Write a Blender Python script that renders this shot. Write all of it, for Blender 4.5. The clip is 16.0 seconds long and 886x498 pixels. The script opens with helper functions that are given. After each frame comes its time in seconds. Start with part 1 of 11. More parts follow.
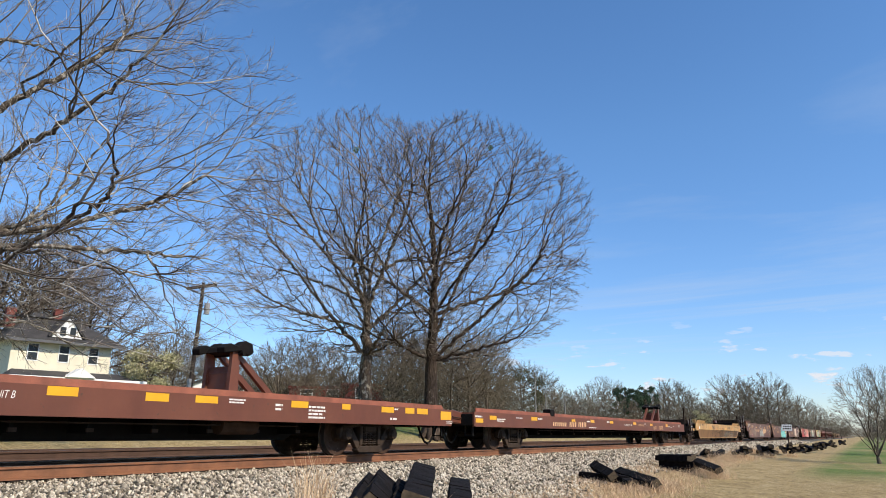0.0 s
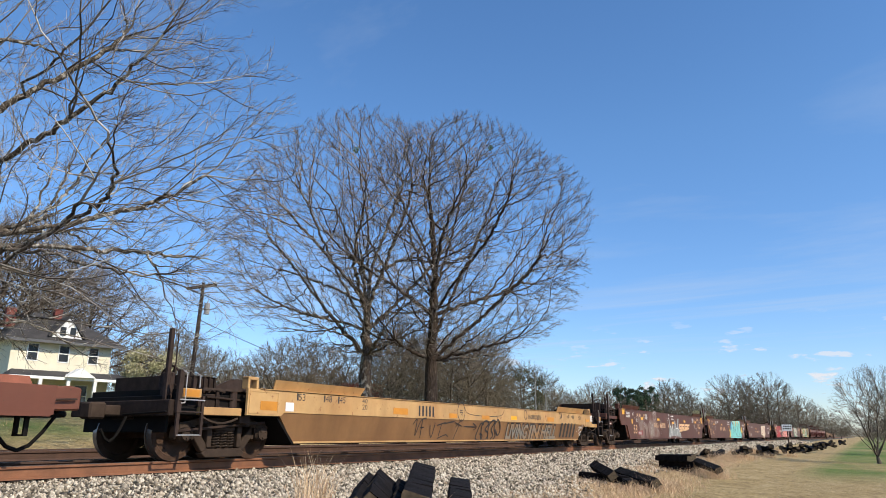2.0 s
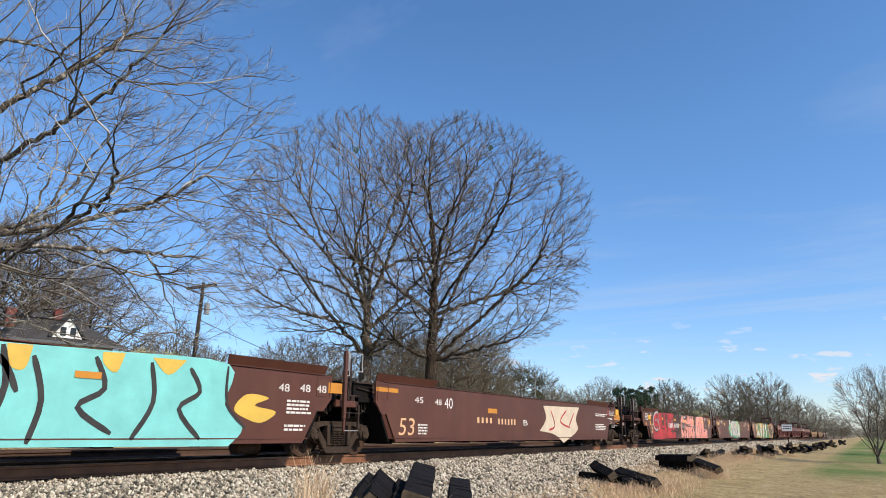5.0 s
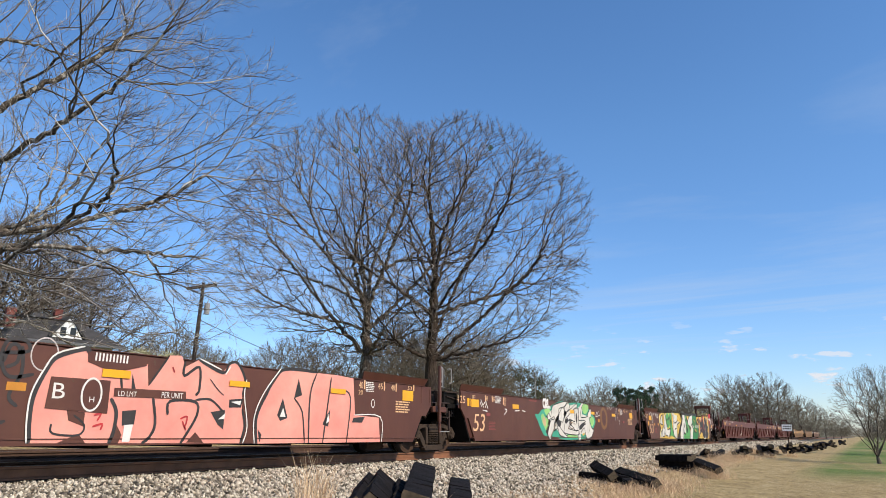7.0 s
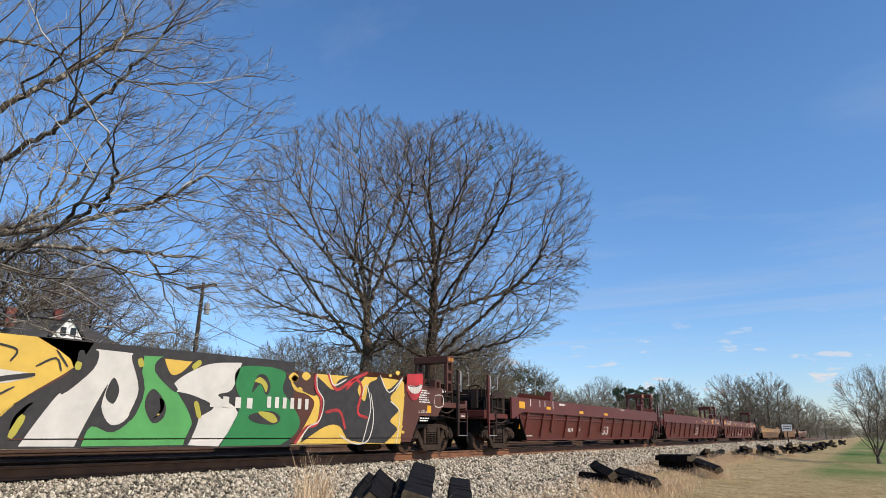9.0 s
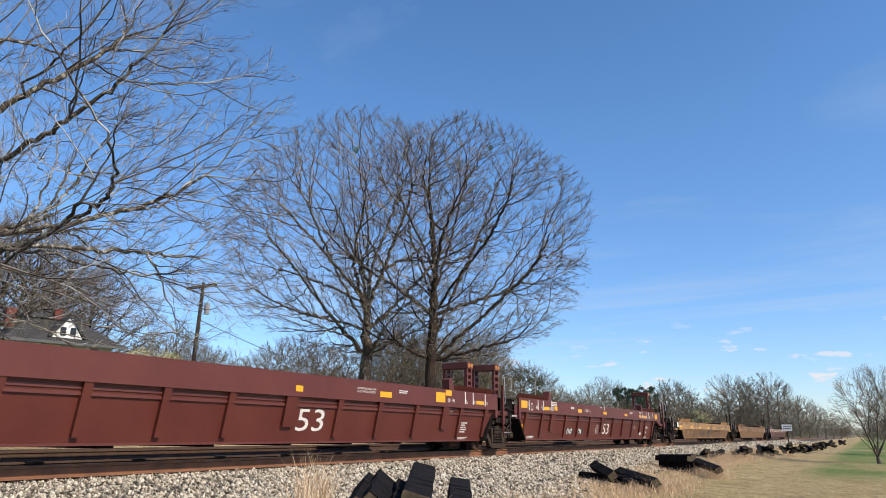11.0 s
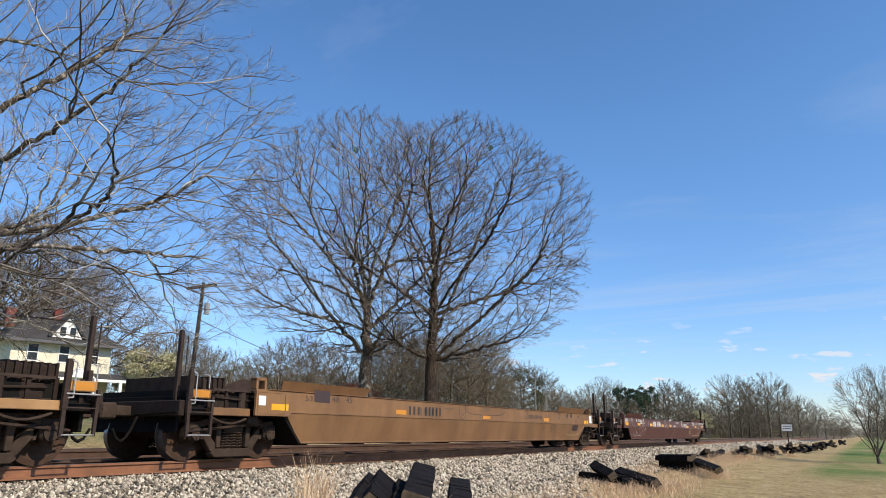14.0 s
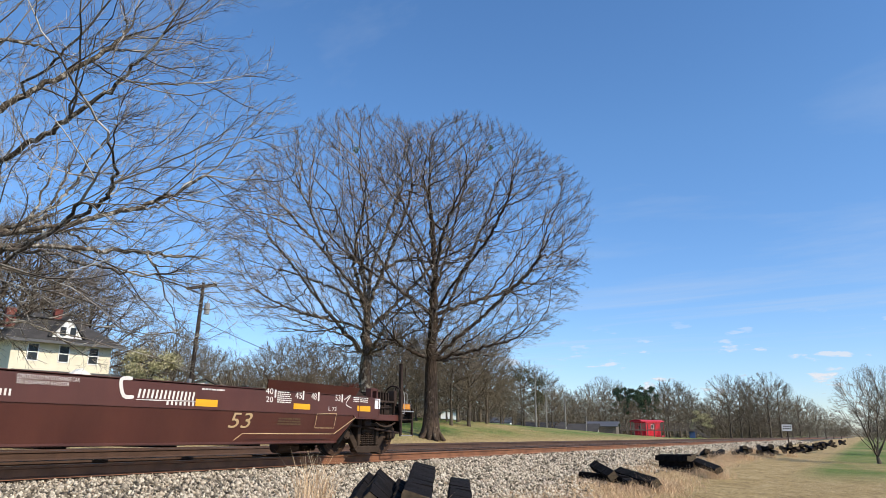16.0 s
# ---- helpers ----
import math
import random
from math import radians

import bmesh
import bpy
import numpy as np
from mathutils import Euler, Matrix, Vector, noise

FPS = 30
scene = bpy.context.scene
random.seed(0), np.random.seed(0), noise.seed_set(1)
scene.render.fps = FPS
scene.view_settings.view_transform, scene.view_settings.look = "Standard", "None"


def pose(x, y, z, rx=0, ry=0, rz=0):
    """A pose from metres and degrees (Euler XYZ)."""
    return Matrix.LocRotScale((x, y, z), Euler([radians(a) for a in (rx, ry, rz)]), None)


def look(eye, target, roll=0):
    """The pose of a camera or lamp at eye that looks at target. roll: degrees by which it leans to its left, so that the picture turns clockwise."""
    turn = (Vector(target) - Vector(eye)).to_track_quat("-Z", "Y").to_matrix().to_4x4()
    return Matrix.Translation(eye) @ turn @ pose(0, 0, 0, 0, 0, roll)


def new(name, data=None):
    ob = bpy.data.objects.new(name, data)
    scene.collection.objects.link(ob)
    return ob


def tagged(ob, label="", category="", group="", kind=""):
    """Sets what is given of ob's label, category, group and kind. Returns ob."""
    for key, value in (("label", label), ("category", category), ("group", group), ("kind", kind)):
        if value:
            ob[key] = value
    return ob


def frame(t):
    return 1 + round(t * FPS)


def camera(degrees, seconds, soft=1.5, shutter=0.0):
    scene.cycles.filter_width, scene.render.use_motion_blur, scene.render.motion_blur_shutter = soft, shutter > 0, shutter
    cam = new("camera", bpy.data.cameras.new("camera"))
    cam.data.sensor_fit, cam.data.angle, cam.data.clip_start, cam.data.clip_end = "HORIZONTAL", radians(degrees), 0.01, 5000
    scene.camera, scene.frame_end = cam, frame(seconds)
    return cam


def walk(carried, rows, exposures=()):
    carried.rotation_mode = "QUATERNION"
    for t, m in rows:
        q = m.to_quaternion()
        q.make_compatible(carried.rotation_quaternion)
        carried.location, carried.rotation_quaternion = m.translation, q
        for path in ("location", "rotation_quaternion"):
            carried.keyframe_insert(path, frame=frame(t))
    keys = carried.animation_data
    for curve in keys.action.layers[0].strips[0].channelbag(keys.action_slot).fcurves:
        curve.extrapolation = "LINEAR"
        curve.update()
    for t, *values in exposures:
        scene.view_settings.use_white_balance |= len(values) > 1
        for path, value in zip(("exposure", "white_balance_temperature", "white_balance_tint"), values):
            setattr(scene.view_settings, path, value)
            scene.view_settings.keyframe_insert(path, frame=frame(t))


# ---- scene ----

# ---------------------------------------------------------------- camera
EYE = Vector((0.0, -11.32, 0.476))
YAW, TILT, ROLL = radians(30.94), radians(15.09), 0.27
AIM = EYE + Vector((math.cos(YAW) * math.cos(TILT), math.sin(YAW) * math.cos(TILT), math.sin(TILT)))
cam = camera(65.66, 16.0, soft=0.6, shutter=0.0)
walk(cam, [(0.0, look(EYE, AIM, ROLL)), (16.0, look(EYE, AIM, ROLL))], exposures=[(0.0, 0.15), (6.9, 0.13), (7.5, 0.08), (8.0, 0.02), (8.5, 0.06), (9.0, -0.02), (9.4, 0.08), (11.3, 0.16), (16.0, 0.15)])

# ---------------------------------------------------------------- world and sun
SUN_ELEVATION, SUN_AZIMUTH = radians(40), radians(-97)      # azimuth counted from +x towards +y
world = bpy.data.worlds.new("sky_world")
scene.world = world
world.use_nodes = True
wn = world.node_tree.nodes
sky = wn.new("ShaderNodeTexSky")
sky.sky_type = "NISHITA"
sky.sun_disc = False
sky.sun_elevation = SUN_ELEVATION
sky.sun_rotation = radians(90) - SUN_AZIMUTH
sky.air_density, sky.dust_density, sky.ozone_density = 1.0, 0.25, 4.0
wn["Background"].inputs["Strength"].default_value = 0.168
vivid = wn.new("ShaderNodeHueSaturation")
vivid.inputs["Saturation"].default_value = 1.13
world.node_tree.links.new(sky.outputs[0], vivid.inputs["Color"])
tint = wn.new("ShaderNodeMix")
tint.data_type, tint.blend_type = "RGBA", "MULTIPLY"
tint.inputs[0].default_value, tint.inputs[7].default_value = 1.0, (0.97, 0.995, 1.03, 1)
world.node_tree.links.new(vivid.outputs[0], tint.inputs[6])
place = wn.new("ShaderNodeTexCoord")
height = wn.new("ShaderNodeSeparateXYZ")
world.node_tree.links.new(place.outputs["Generated"], height.inputs[0])
haze = wn.new("ShaderNodeValToRGB")                          # clear dry air: the horizon stays blue
haze.color_ramp.elements[0].position, haze.color_ramp.elements[0].color = 0.0, (0.76, 0.78, 0.90, 1)
haze.color_ramp.elements[1].position, haze.color_ramp.elements[1].color = 0.40, (1.0, 1.0, 1.0, 1)
world.node_tree.links.new(height.outputs["Z"], haze.inputs[0])
clear = wn.new("ShaderNodeMix")
clear.data_type, clear.blend_type = "RGBA", "MULTIPLY"
clear.inputs[0].default_value = 1.0
world.node_tree.links.new(tint.outputs[2], clear.inputs[6])
world.node_tree.links.new(haze.outputs[0], clear.inputs[7])
world.node_tree.links.new(clear.outputs[2], wn["Background"].inputs["Color"])
sun = new("sun", bpy.data.lights.new("sun", "SUN"))
sun.data.energy, sun.data.angle, sun.data.color = 4.5, radians(0.53), (1.0, 0.90, 0.74)
sun_dir = Vector((math.cos(SUN_AZIMUTH) * math.cos(SUN_ELEVATION), math.sin(SUN_AZIMUTH) * math.cos(SUN_ELEVATION), math.sin(SUN_ELEVATION)))
sun.matrix_world = look(sun_dir * 60, (0, 0, 0))


# ---------------------------------------------------------------- materials
def ramp_of(nt, fac, stops):
    r = nt.nodes.new("ShaderNodeValToRGB")
    el = r.color_ramp.elements
    while len(el) < len(stops):
        el.new(0.5)
    for e, (at, col) in zip(el, stops):
        e.position = at
        e.color = (*col, 1) if len(col) == 3 else col
    nt.links.new(fac, r.inputs[0])
    return r.outputs[0]


def noise_of(nt, scale, detail=6.0, rough=0.6, stretch=None, space="Object"):
    co = nt.nodes.new("ShaderNodeTexCoord")
    n = nt.nodes.new("ShaderNodeTexNoise")
    n.inputs["Scale"].default_value = scale
    n.inputs["Detail"].default_value = detail
    n.inputs["Roughness"].default_value = rough
    if stretch:
        m = nt.nodes.new("ShaderNodeMapping")
        m.inputs["Scale"].default_value = stretch
        nt.links.new(co.outputs[space], m.inputs[0])
        nt.links.new(m.outputs[0], n.inputs[0])
    else:
        nt.links.new(co.outputs[space], n.inputs[0])
    return n.outputs["Fac"]


def blend(nt, fac, a, b, how="MIX"):
    m = nt.nodes.new("ShaderNodeMix")
    m.data_type, m.blend_type = "RGBA", how
    for s, v in ((m.inputs[0], fac), (m.inputs[6], a), (m.inputs[7], b)):
        if isinstance(v, (int, float)):
            s.default_value = v
        elif isinstance(v, tuple):
            s.default_value = (*v, 1)
        else:
            nt.links.new(v, s)
    return m.outputs[2]


def bump_of(nt, height, strength, distance, bsdf):
    b = nt.nodes.new("ShaderNodeBump")
    b.inputs["Strength"].default_value = strength
    b.inputs["Distance"].default_value = distance
    nt.links.new(height, b.inputs["Height"])
    nt.links.new(b.outputs[0], bsdf.inputs["Normal"])


def start(name, rough=0.7, metal=0.0):
    m = bpy.data.materials.new(name)
    m.use_nodes = True
    bsdf = m.node_tree.nodes["Principled BSDF"]
    bsdf.inputs["Roughness"].default_value = rough
    bsdf.inputs["Metallic"].default_value = metal
    return m, m.node_tree, bsdf


def scaled(c, k):
    return tuple(min(1.0, v * k) for v in c)


def plain(name, col, rough=0.7, metal=0.0, vary=0.25, scale=6.0, bump=0.15, grain=60.0):
    """One base colour with stains at a large and grain at a small scale."""
    m, nt, bsdf = start(name, rough, metal)
    big = ramp_of(nt, noise_of(nt, scale), [(0.3, scaled(col, 1 - vary)), (0.7, scaled(col, 1 + vary))])
    fine = ramp_of(nt, noise_of(nt, grain, 3), [(0.3, (1 - vary * 0.5,) * 3), (0.7, (1.0,) * 3)])
    nt.links.new(blend(nt, 1.0, big, fine, "MULTIPLY"), bsdf.inputs["Base Color"])
    bump_of(nt, noise_of(nt, grain, 3), bump, 0.01, bsdf)
    return m


def car_paint(name, col, fade, rust, rough=0.55, streak=0.22, chips=0.62):
    """Weathered freight-car paint: faded patches, rain streaks, rust specks and road dirt."""
    m, nt, bsdf = start(name, rough)
    base = ramp_of(nt, noise_of(nt, 0.8, 8, 0.65), [(0.35, col), (0.7, fade)])
    lines = ramp_of(nt, noise_of(nt, 1.0, 5, 0.6, (1.6, 1.6, 0.5)), [(0.30, (1 - streak,) * 3), (0.70, (1.0,) * 3)])
    base = blend(nt, 1.0, base, lines, "MULTIPLY")
    spots = ramp_of(nt, noise_of(nt, 7.0, 9, 0.7), [(chips, (0, 0, 0)), (chips + 0.06, (1, 1, 1))])
    base = blend(nt, spots, base, rust)
    nt.links.new(base, bsdf.inputs["Base Color"])
    bump_of(nt, noise_of(nt, 9.0, 8, 0.6), 0.12, 0.02, bsdf)
    return m


def island_colours(name, stops, rough=0.9, bump=0.0, scale=40.0):
    m, nt, bsdf = start(name, rough)
    g = nt.nodes.new("ShaderNodeNewGeometry")
    c = ramp_of(nt, g.outputs["Random Per Island"], stops)
    f = ramp_of(nt, noise_of(nt, scale, 4), [(0.3, (0.75,) * 3), (0.7, (1.05,) * 3)])
    nt.links.new(blend(nt, 1.0, c, f, "MULTIPLY"), bsdf.inputs["Base Color"])
    if bump:
        bump_of(nt, noise_of(nt, scale, 5), bump, 0.01, bsdf)
    return m


M = {}
M["maroon"] = car_paint("oxide_maroon_paint", (0.095, 0.028, 0.0145), (0.120, 0.042, 0.022), (0.085, 0.041, 0.022))
M["spine_red"] = car_paint("oxide_red_flat_paint", (0.135, 0.038, 0.018), (0.165, 0.054, 0.026), (0.08, 0.035, 0.02))
M["spine_top"] = plain("salmon_faded_red_steel", (0.25, 0.075, 0.038), 0.7, 0, 0.3, 2.5)
M["ribbed_red"] = car_paint("deep_red_ribbed_paint", (0.106, 0.020, 0.013), (0.130, 0.030, 0.018), (0.09, 0.03, 0.02), 0.5, 0.15, 0.70)
M["plum"] = car_paint("plum_maroon_paint", (0.086, 0.024, 0.016), (0.106, 0.033, 0.021), (0.09, 0.04, 0.03), 0.5, 0.25, 0.68)
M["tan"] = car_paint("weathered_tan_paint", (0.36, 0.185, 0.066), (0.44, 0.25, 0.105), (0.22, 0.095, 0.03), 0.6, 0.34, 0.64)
# rusty paint of one car; also the shaded tone of a tan lower panel
M["tan_rust_shade"] = car_paint("rust_stained_and_shaded_tan_paint", (0.185, 0.088, 0.034), (0.25, 0.128, 0.05), (0.16, 0.07, 0.03), 0.65, 0.3, 0.64)
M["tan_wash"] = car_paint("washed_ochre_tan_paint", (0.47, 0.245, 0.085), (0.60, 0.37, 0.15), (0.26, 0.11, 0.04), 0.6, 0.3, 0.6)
# ochre tan darkened in colour for the panel that leans from the sun
M["tan_low_shade"] = car_paint("shaded_lower_tan_paint", (0.21, 0.098, 0.036), (0.28, 0.14, 0.052), (0.22, 0.10, 0.035), 0.6, 0.3, 0.66)
# black grime, coloured darker still to deepen the shade under the cars
M["under"] = plain("grimy_shade_black_underframe", (0.008, 0.0065, 0.0055), 0.8, 0, 0.3)
M["truck"] = plain("dusty_brown_cast_steel", (0.052, 0.035, 0.025), 0.85, 0.0, 0.35, 4.0)
M["wheel"] = plain("rusty_wheel_plate", (0.065, 0.037, 0.024), 0.8, 0.0, 0.3, 5.0)
M["tread"] = plain("bright_worn_wheel_tread", (0.30, 0.28, 0.27), 0.35, 0.9, 0.15)
M["rail"] = plain("rusty_rail_steel", (0.215, 0.088, 0.040), 0.75, 0.0, 0.3, 3.0)
# rail steel with the train's shade coloured in, for the rails behind
M["shadedrail"] = plain("shade_darkened_rail_steel", (0.08, 0.041, 0.026), 0.8, 0.0, 0.3, 3.0)
M["railtop"] = plain("polished_rail_head", (0.16, 0.14, 0.13), 0.4, 0.6, 0.15)
M["tie"] = plain("creosoted_tie_wood", (0.046, 0.034, 0.026), 0.9, 0, 0.4, 5.0, 0.4, 40)
M["oldtie"] = plain("blackened_old_tie_wood", (0.011, 0.009, 0.009), 0.95, 0, 0.5, 4.0, 0.6, 30)
M["tie_end"] = plain("sawn_tie_end_grain", (0.10, 0.075, 0.05), 0.9, 0, 0.4, 12.0)
M["steel"] = plain("dark_grab_iron_steel", (0.046, 0.030, 0.024), 0.75, 0.0, 0.3)
M["galv"] = plain("pale_worn_grab_iron", (0.45, 0.42, 0.40), 0.5, 0.6, 0.15)
M["grate"] = plain("brown_deck_grating", (0.050, 0.034, 0.026), 0.8, 0.0, 0.3)
for key in ("under", "truck", "wheel", "steel", "grate"):
    M[key].node_tree.nodes["Principled BSDF"].inputs["Specular IOR Level"].default_value = 0.15
M["yellow"] = plain("yellow_reflective_tape", (0.76, 0.36, 0.008), 0.4, 0, 0.08, 3.0, 0.03)
M["orange"] = plain("aged_orange_reflector", (0.55, 0.22, 0.02), 0.5, 0, 0.15, 3.0, 0.03)
M["white"] = plain("chalky_white_lettering", (0.70, 0.66, 0.60), 0.7, 0, 0.12, 5.0, 0.05)
M["cream"] = plain("peach_cream_lettering", (0.70, 0.42, 0.22), 0.7, 0, 0.1, 4.0, 0.05)
M["blacktxt"] = plain("faded_black_lettering", (0.035, 0.030, 0.028), 0.7, 0, 0.3, 5.0, 0.05)
M["stone"] = island_colours("grey_ballast_granite", [(0.0, (0.06, 0.05, 0.038)), (0.25, (0.24, 0.20, 0.148)), (0.6, (0.51, 0.43, 0.32)), (0.9, (0.76, 0.665, 0.52)), (1.0, (0.34, 0.235, 0.155))], 0.85, 0.3)
M["bark"] = plain("grey_brown_bark", (0.13, 0.105, 0.08), 0.9, 0, 0.45, 1.6, 0.6, 18)
# the palest stop paints a share of the twigs as sunlit
M["twig"] = island_colours("grey_brown_and_sunlit_twigs", [(0.0, (0.07, 0.056, 0.044)), (0.5, (0.20, 0.165, 0.13)), (0.8, (0.42, 0.37, 0.30)), (1.0, (0.68, 0.64, 0.56))], 0.9)
M["redtwig"] = island_colours("reddish_budding_twigs", [(0.0, (0.06, 0.048, 0.038)), (0.5, (0.17, 0.135, 0.105)), (0.8, (0.31, 0.24, 0.18)), (1.0, (0.52, 0.46, 0.38))], 0.9)
M["darktwig"] = island_colours("dark_brown_twigs", [(0.0, (0.08, 0.064, 0.048)), (0.6, (0.24, 0.19, 0.14)), (1.0, (0.42, 0.34, 0.26))], 0.95)
M["fartwig"] = island_colours("far_grey_twigs", [(0.0, (0.09, 0.075, 0.055)), (0.6, (0.19, 0.155, 0.11)), (1.0, (0.29, 0.24, 0.17))], 0.95)
M["pine"] = island_colours("dark_pine_needles", [(0.0, (0.020, 0.045, 0.022)), (1.0, (0.055, 0.095, 0.040))], 0.8)
M["olive"] = island_colours("dull_olive_foliage", [(0.0, (0.06, 0.062, 0.030)), (1.0, (0.13, 0.115, 0.06))], 0.85)
M["blossom"] = island_colours("pale_yellow_green_blossom", [(0.0, (0.30, 0.28, 0.12)), (1.0, (0.55, 0.50, 0.30))], 0.8)
M["drygrass"] = island_colours("dry_straw_grass", [(0.0, (0.42, 0.265, 0.145)), (0.6, (0.72, 0.50, 0.30)), (1.0, (0.88, 0.67, 0.44))], 0.9)
M["lawnblade"] = island_colours("mown_winter_lawn_blades", [(0.0, (0.34, 0.24, 0.115)), (0.55, (0.60, 0.445, 0.245)), (0.85, (0.37, 0.33, 0.12)), (1.0, (0.76, 0.59, 0.36))], 0.9)


def ground_material():
    """Winter lawn: straw with green patches, bare red earth near the rails and litter under the trees."""
    m, nt, bsdf = start("winter_lawn_ground", 0.95)
    straw = ramp_of(nt, noise_of(nt, 1.7, 9, 0.7), [(0.3, (0.31, 0.22, 0.10)), (0.5, (0.50, 0.37, 0.18)), (0.72, (0.64, 0.49, 0.27))])
    thatch = ramp_of(nt, noise_of(nt, 9.0, 6, 0.75), [(0.42, (0.62,) * 3), (0.62, (1.12,) * 3)])
    straw = blend(nt, 1.0, straw, thatch, "MULTIPLY")
    green = ramp_of(nt, noise_of(nt, 3.0, 8, 0.7), [(0.3, (0.075, 0.13, 0.03)), (0.7, (0.20, 0.26, 0.075))])
    patch = ramp_of(nt, noise_of(nt, 0.09, 7, 0.66), [(0.34, (0, 0, 0)), (0.54, (1, 1, 1))])
    where = nt.nodes.new("ShaderNodeSeparateXYZ")
    co = nt.nodes.new("ShaderNodeTexCoord")
    nt.links.new(co.outputs["Object"], where.inputs[0])
    swards = []
    for axis, lo, hi in ((1, 8.0, 11.0), (1, -8.6, -9.8), (0, 24.0, 33.0)):   # green beyond the second track and on the near meadow further along
        r = nt.nodes.new("ShaderNodeMapRange")
        r.inputs["From Min"].default_value, r.inputs["From Max"].default_value = lo, hi
        nt.links.new(where.outputs[axis], r.inputs["Value"])
        swards.append(r.outputs[0])
    near = nt.nodes.new("ShaderNodeMath")
    near.operation = "MULTIPLY"
    nt.links.new(swards[1], near.inputs[0])
    nt.links.new(swards[2], near.inputs[1])
    swards[1] = near.outputs[0]
    both = nt.nodes.new("ShaderNodeMath")
    both.operation = "MAXIMUM"
    nt.links.new(swards[0], both.inputs[0])
    nt.links.new(swards[1], both.inputs[1])
    patch = blend(nt, 1.0, patch, both.outputs[0], "MULTIPLY")
    c = blend(nt, patch, straw, green)
    fine = ramp_of(nt, noise_of(nt, 25.0, 5, 0.7), [(0.3, (0.6,) * 3), (0.7, (1.1,) * 3)])
    c = blend(nt, 1.0, c, fine, "MULTIPLY")
    nt.links.new(c, bsdf.inputs["Base Color"])
    bump_of(nt, noise_of(nt, 30.0, 6, 0.7), 0.8, 0.04, bsdf)
    return m


M["ground"] = ground_material()
for key in ("tie", "oldtie", "tie_end", "ground", "stone", "bark", "twig", "redtwig", "darktwig", "fartwig"):
    M[key].node_tree.nodes["Principled BSDF"].inputs["Specular IOR Level"].default_value = 0.12


# ---------------------------------------------------------------- mesh helpers
def bm_box(bm, x0, x1, y0, y1, z0, z1, bevel=0.0):
    r = bmesh.ops.create_cube(bm, size=1.0, matrix=Matrix.Translation(((x0 + x1) / 2, (y0 + y1) / 2, (z0 + z1) / 2)) @ Matrix.Diagonal((abs(x1 - x0), abs(y1 - y0), abs(z1 - z0), 1)))
    if bevel:
        bmesh.ops.bevel(bm, geom=list({e for v in r["verts"] for e in v.link_edges}), offset=bevel, segments=1, affect="EDGES")


def bm_bar(bm, a, b, w, h=None):
    """A square bar from a to b."""
    a, b = Vector(a), Vector(b)
    d = b - a
    m = Matrix.Translation((a + b) / 2) @ d.to_track_quat("Z", "Y").to_matrix().to_4x4() @ Matrix.Diagonal((w, h or w, d.length, 1))
    bmesh.ops.create_cube(bm, size=1.0, matrix=m)


def bm_rod(bm, a, b, r, n=8, r2=None):
    a, b = Vector(a), Vector(b)
    d = b - a
    bmesh.ops.create_cone(bm, cap_ends=True, segments=n, radius1=r, radius2=r if r2 is None else r2, depth=d.length, matrix=Matrix.Translation((a + b) / 2) @ d.to_track_quat("Z", "Y").to_matrix().to_4x4())


def bm_plate(bm, pts, y0, y1):
    """A polygon in the (x, z) plane, with the thickness y0..y1; a point may carry its own y shift as third number."""
    n = len(pts)
    f = [bm.verts.new((p[0], y0 + (p[2] if len(p) > 2 else 0), p[1])) for p in pts]
    g = [bm.verts.new((p[0], y1 + (p[2] if len(p) > 2 else 0), p[1])) for p in pts]
    faces = [bm.faces.new(f), bm.faces.new(g[::-1])]
    for i in range(n):
        j = (i + 1) % n
        faces.append(bm.faces.new((f[j], f[i], g[i], g[j])))
    bmesh.ops.recalc_face_normals(bm, faces=faces)


def part(name, bm, material, parent, label=""):
    """One mesh object out of a bmesh, under parent."""
    me = bpy.data.meshes.new(name)
    bm.to_mesh(me)
    bm.free()
    me.materials.append(material)
    ob = new(name, me)
    ob.parent = parent
    return tagged(ob, label)


def put(name, me, material, parent, label="", m=None):
    ob = new(name, me)
    if material and not me.materials:
        me.materials.append(material)
    ob.parent = parent
    if m is not None:
        ob.matrix_basis = m
    return tagged(ob, label)


def base(name, label, category, m=None, group="", kind=""):
    ob = new(name)
    ob.empty_display_size = 0.2
    if m is not None:
        ob.matrix_basis = m
    return tagged(ob, label, category, group, kind)


def mesh_of(name, verts, faces):
    me = bpy.data.meshes.new(name)
    me.from_pydata(verts, [], faces)
    return me


def mesh_np(name, verts, faces):
    """Mesh from arrays; all faces have the same number of corners."""
    me = bpy.data.meshes.new(name)
    k = faces.shape[1]
    me.vertices.add(len(verts))
    me.vertices.foreach_set("co", verts.astype(np.float32).ravel())
    me.loops.add(faces.size)
    me.loops.foreach_set("vertex_index", faces.astype(np.int32).ravel())
    me.polygons.add(len(faces))
    me.polygons.foreach_set("loop_start", np.arange(0, faces.size, k, dtype=np.int32))
    me.update(calc_edges=True)
    me.validate()
    return me


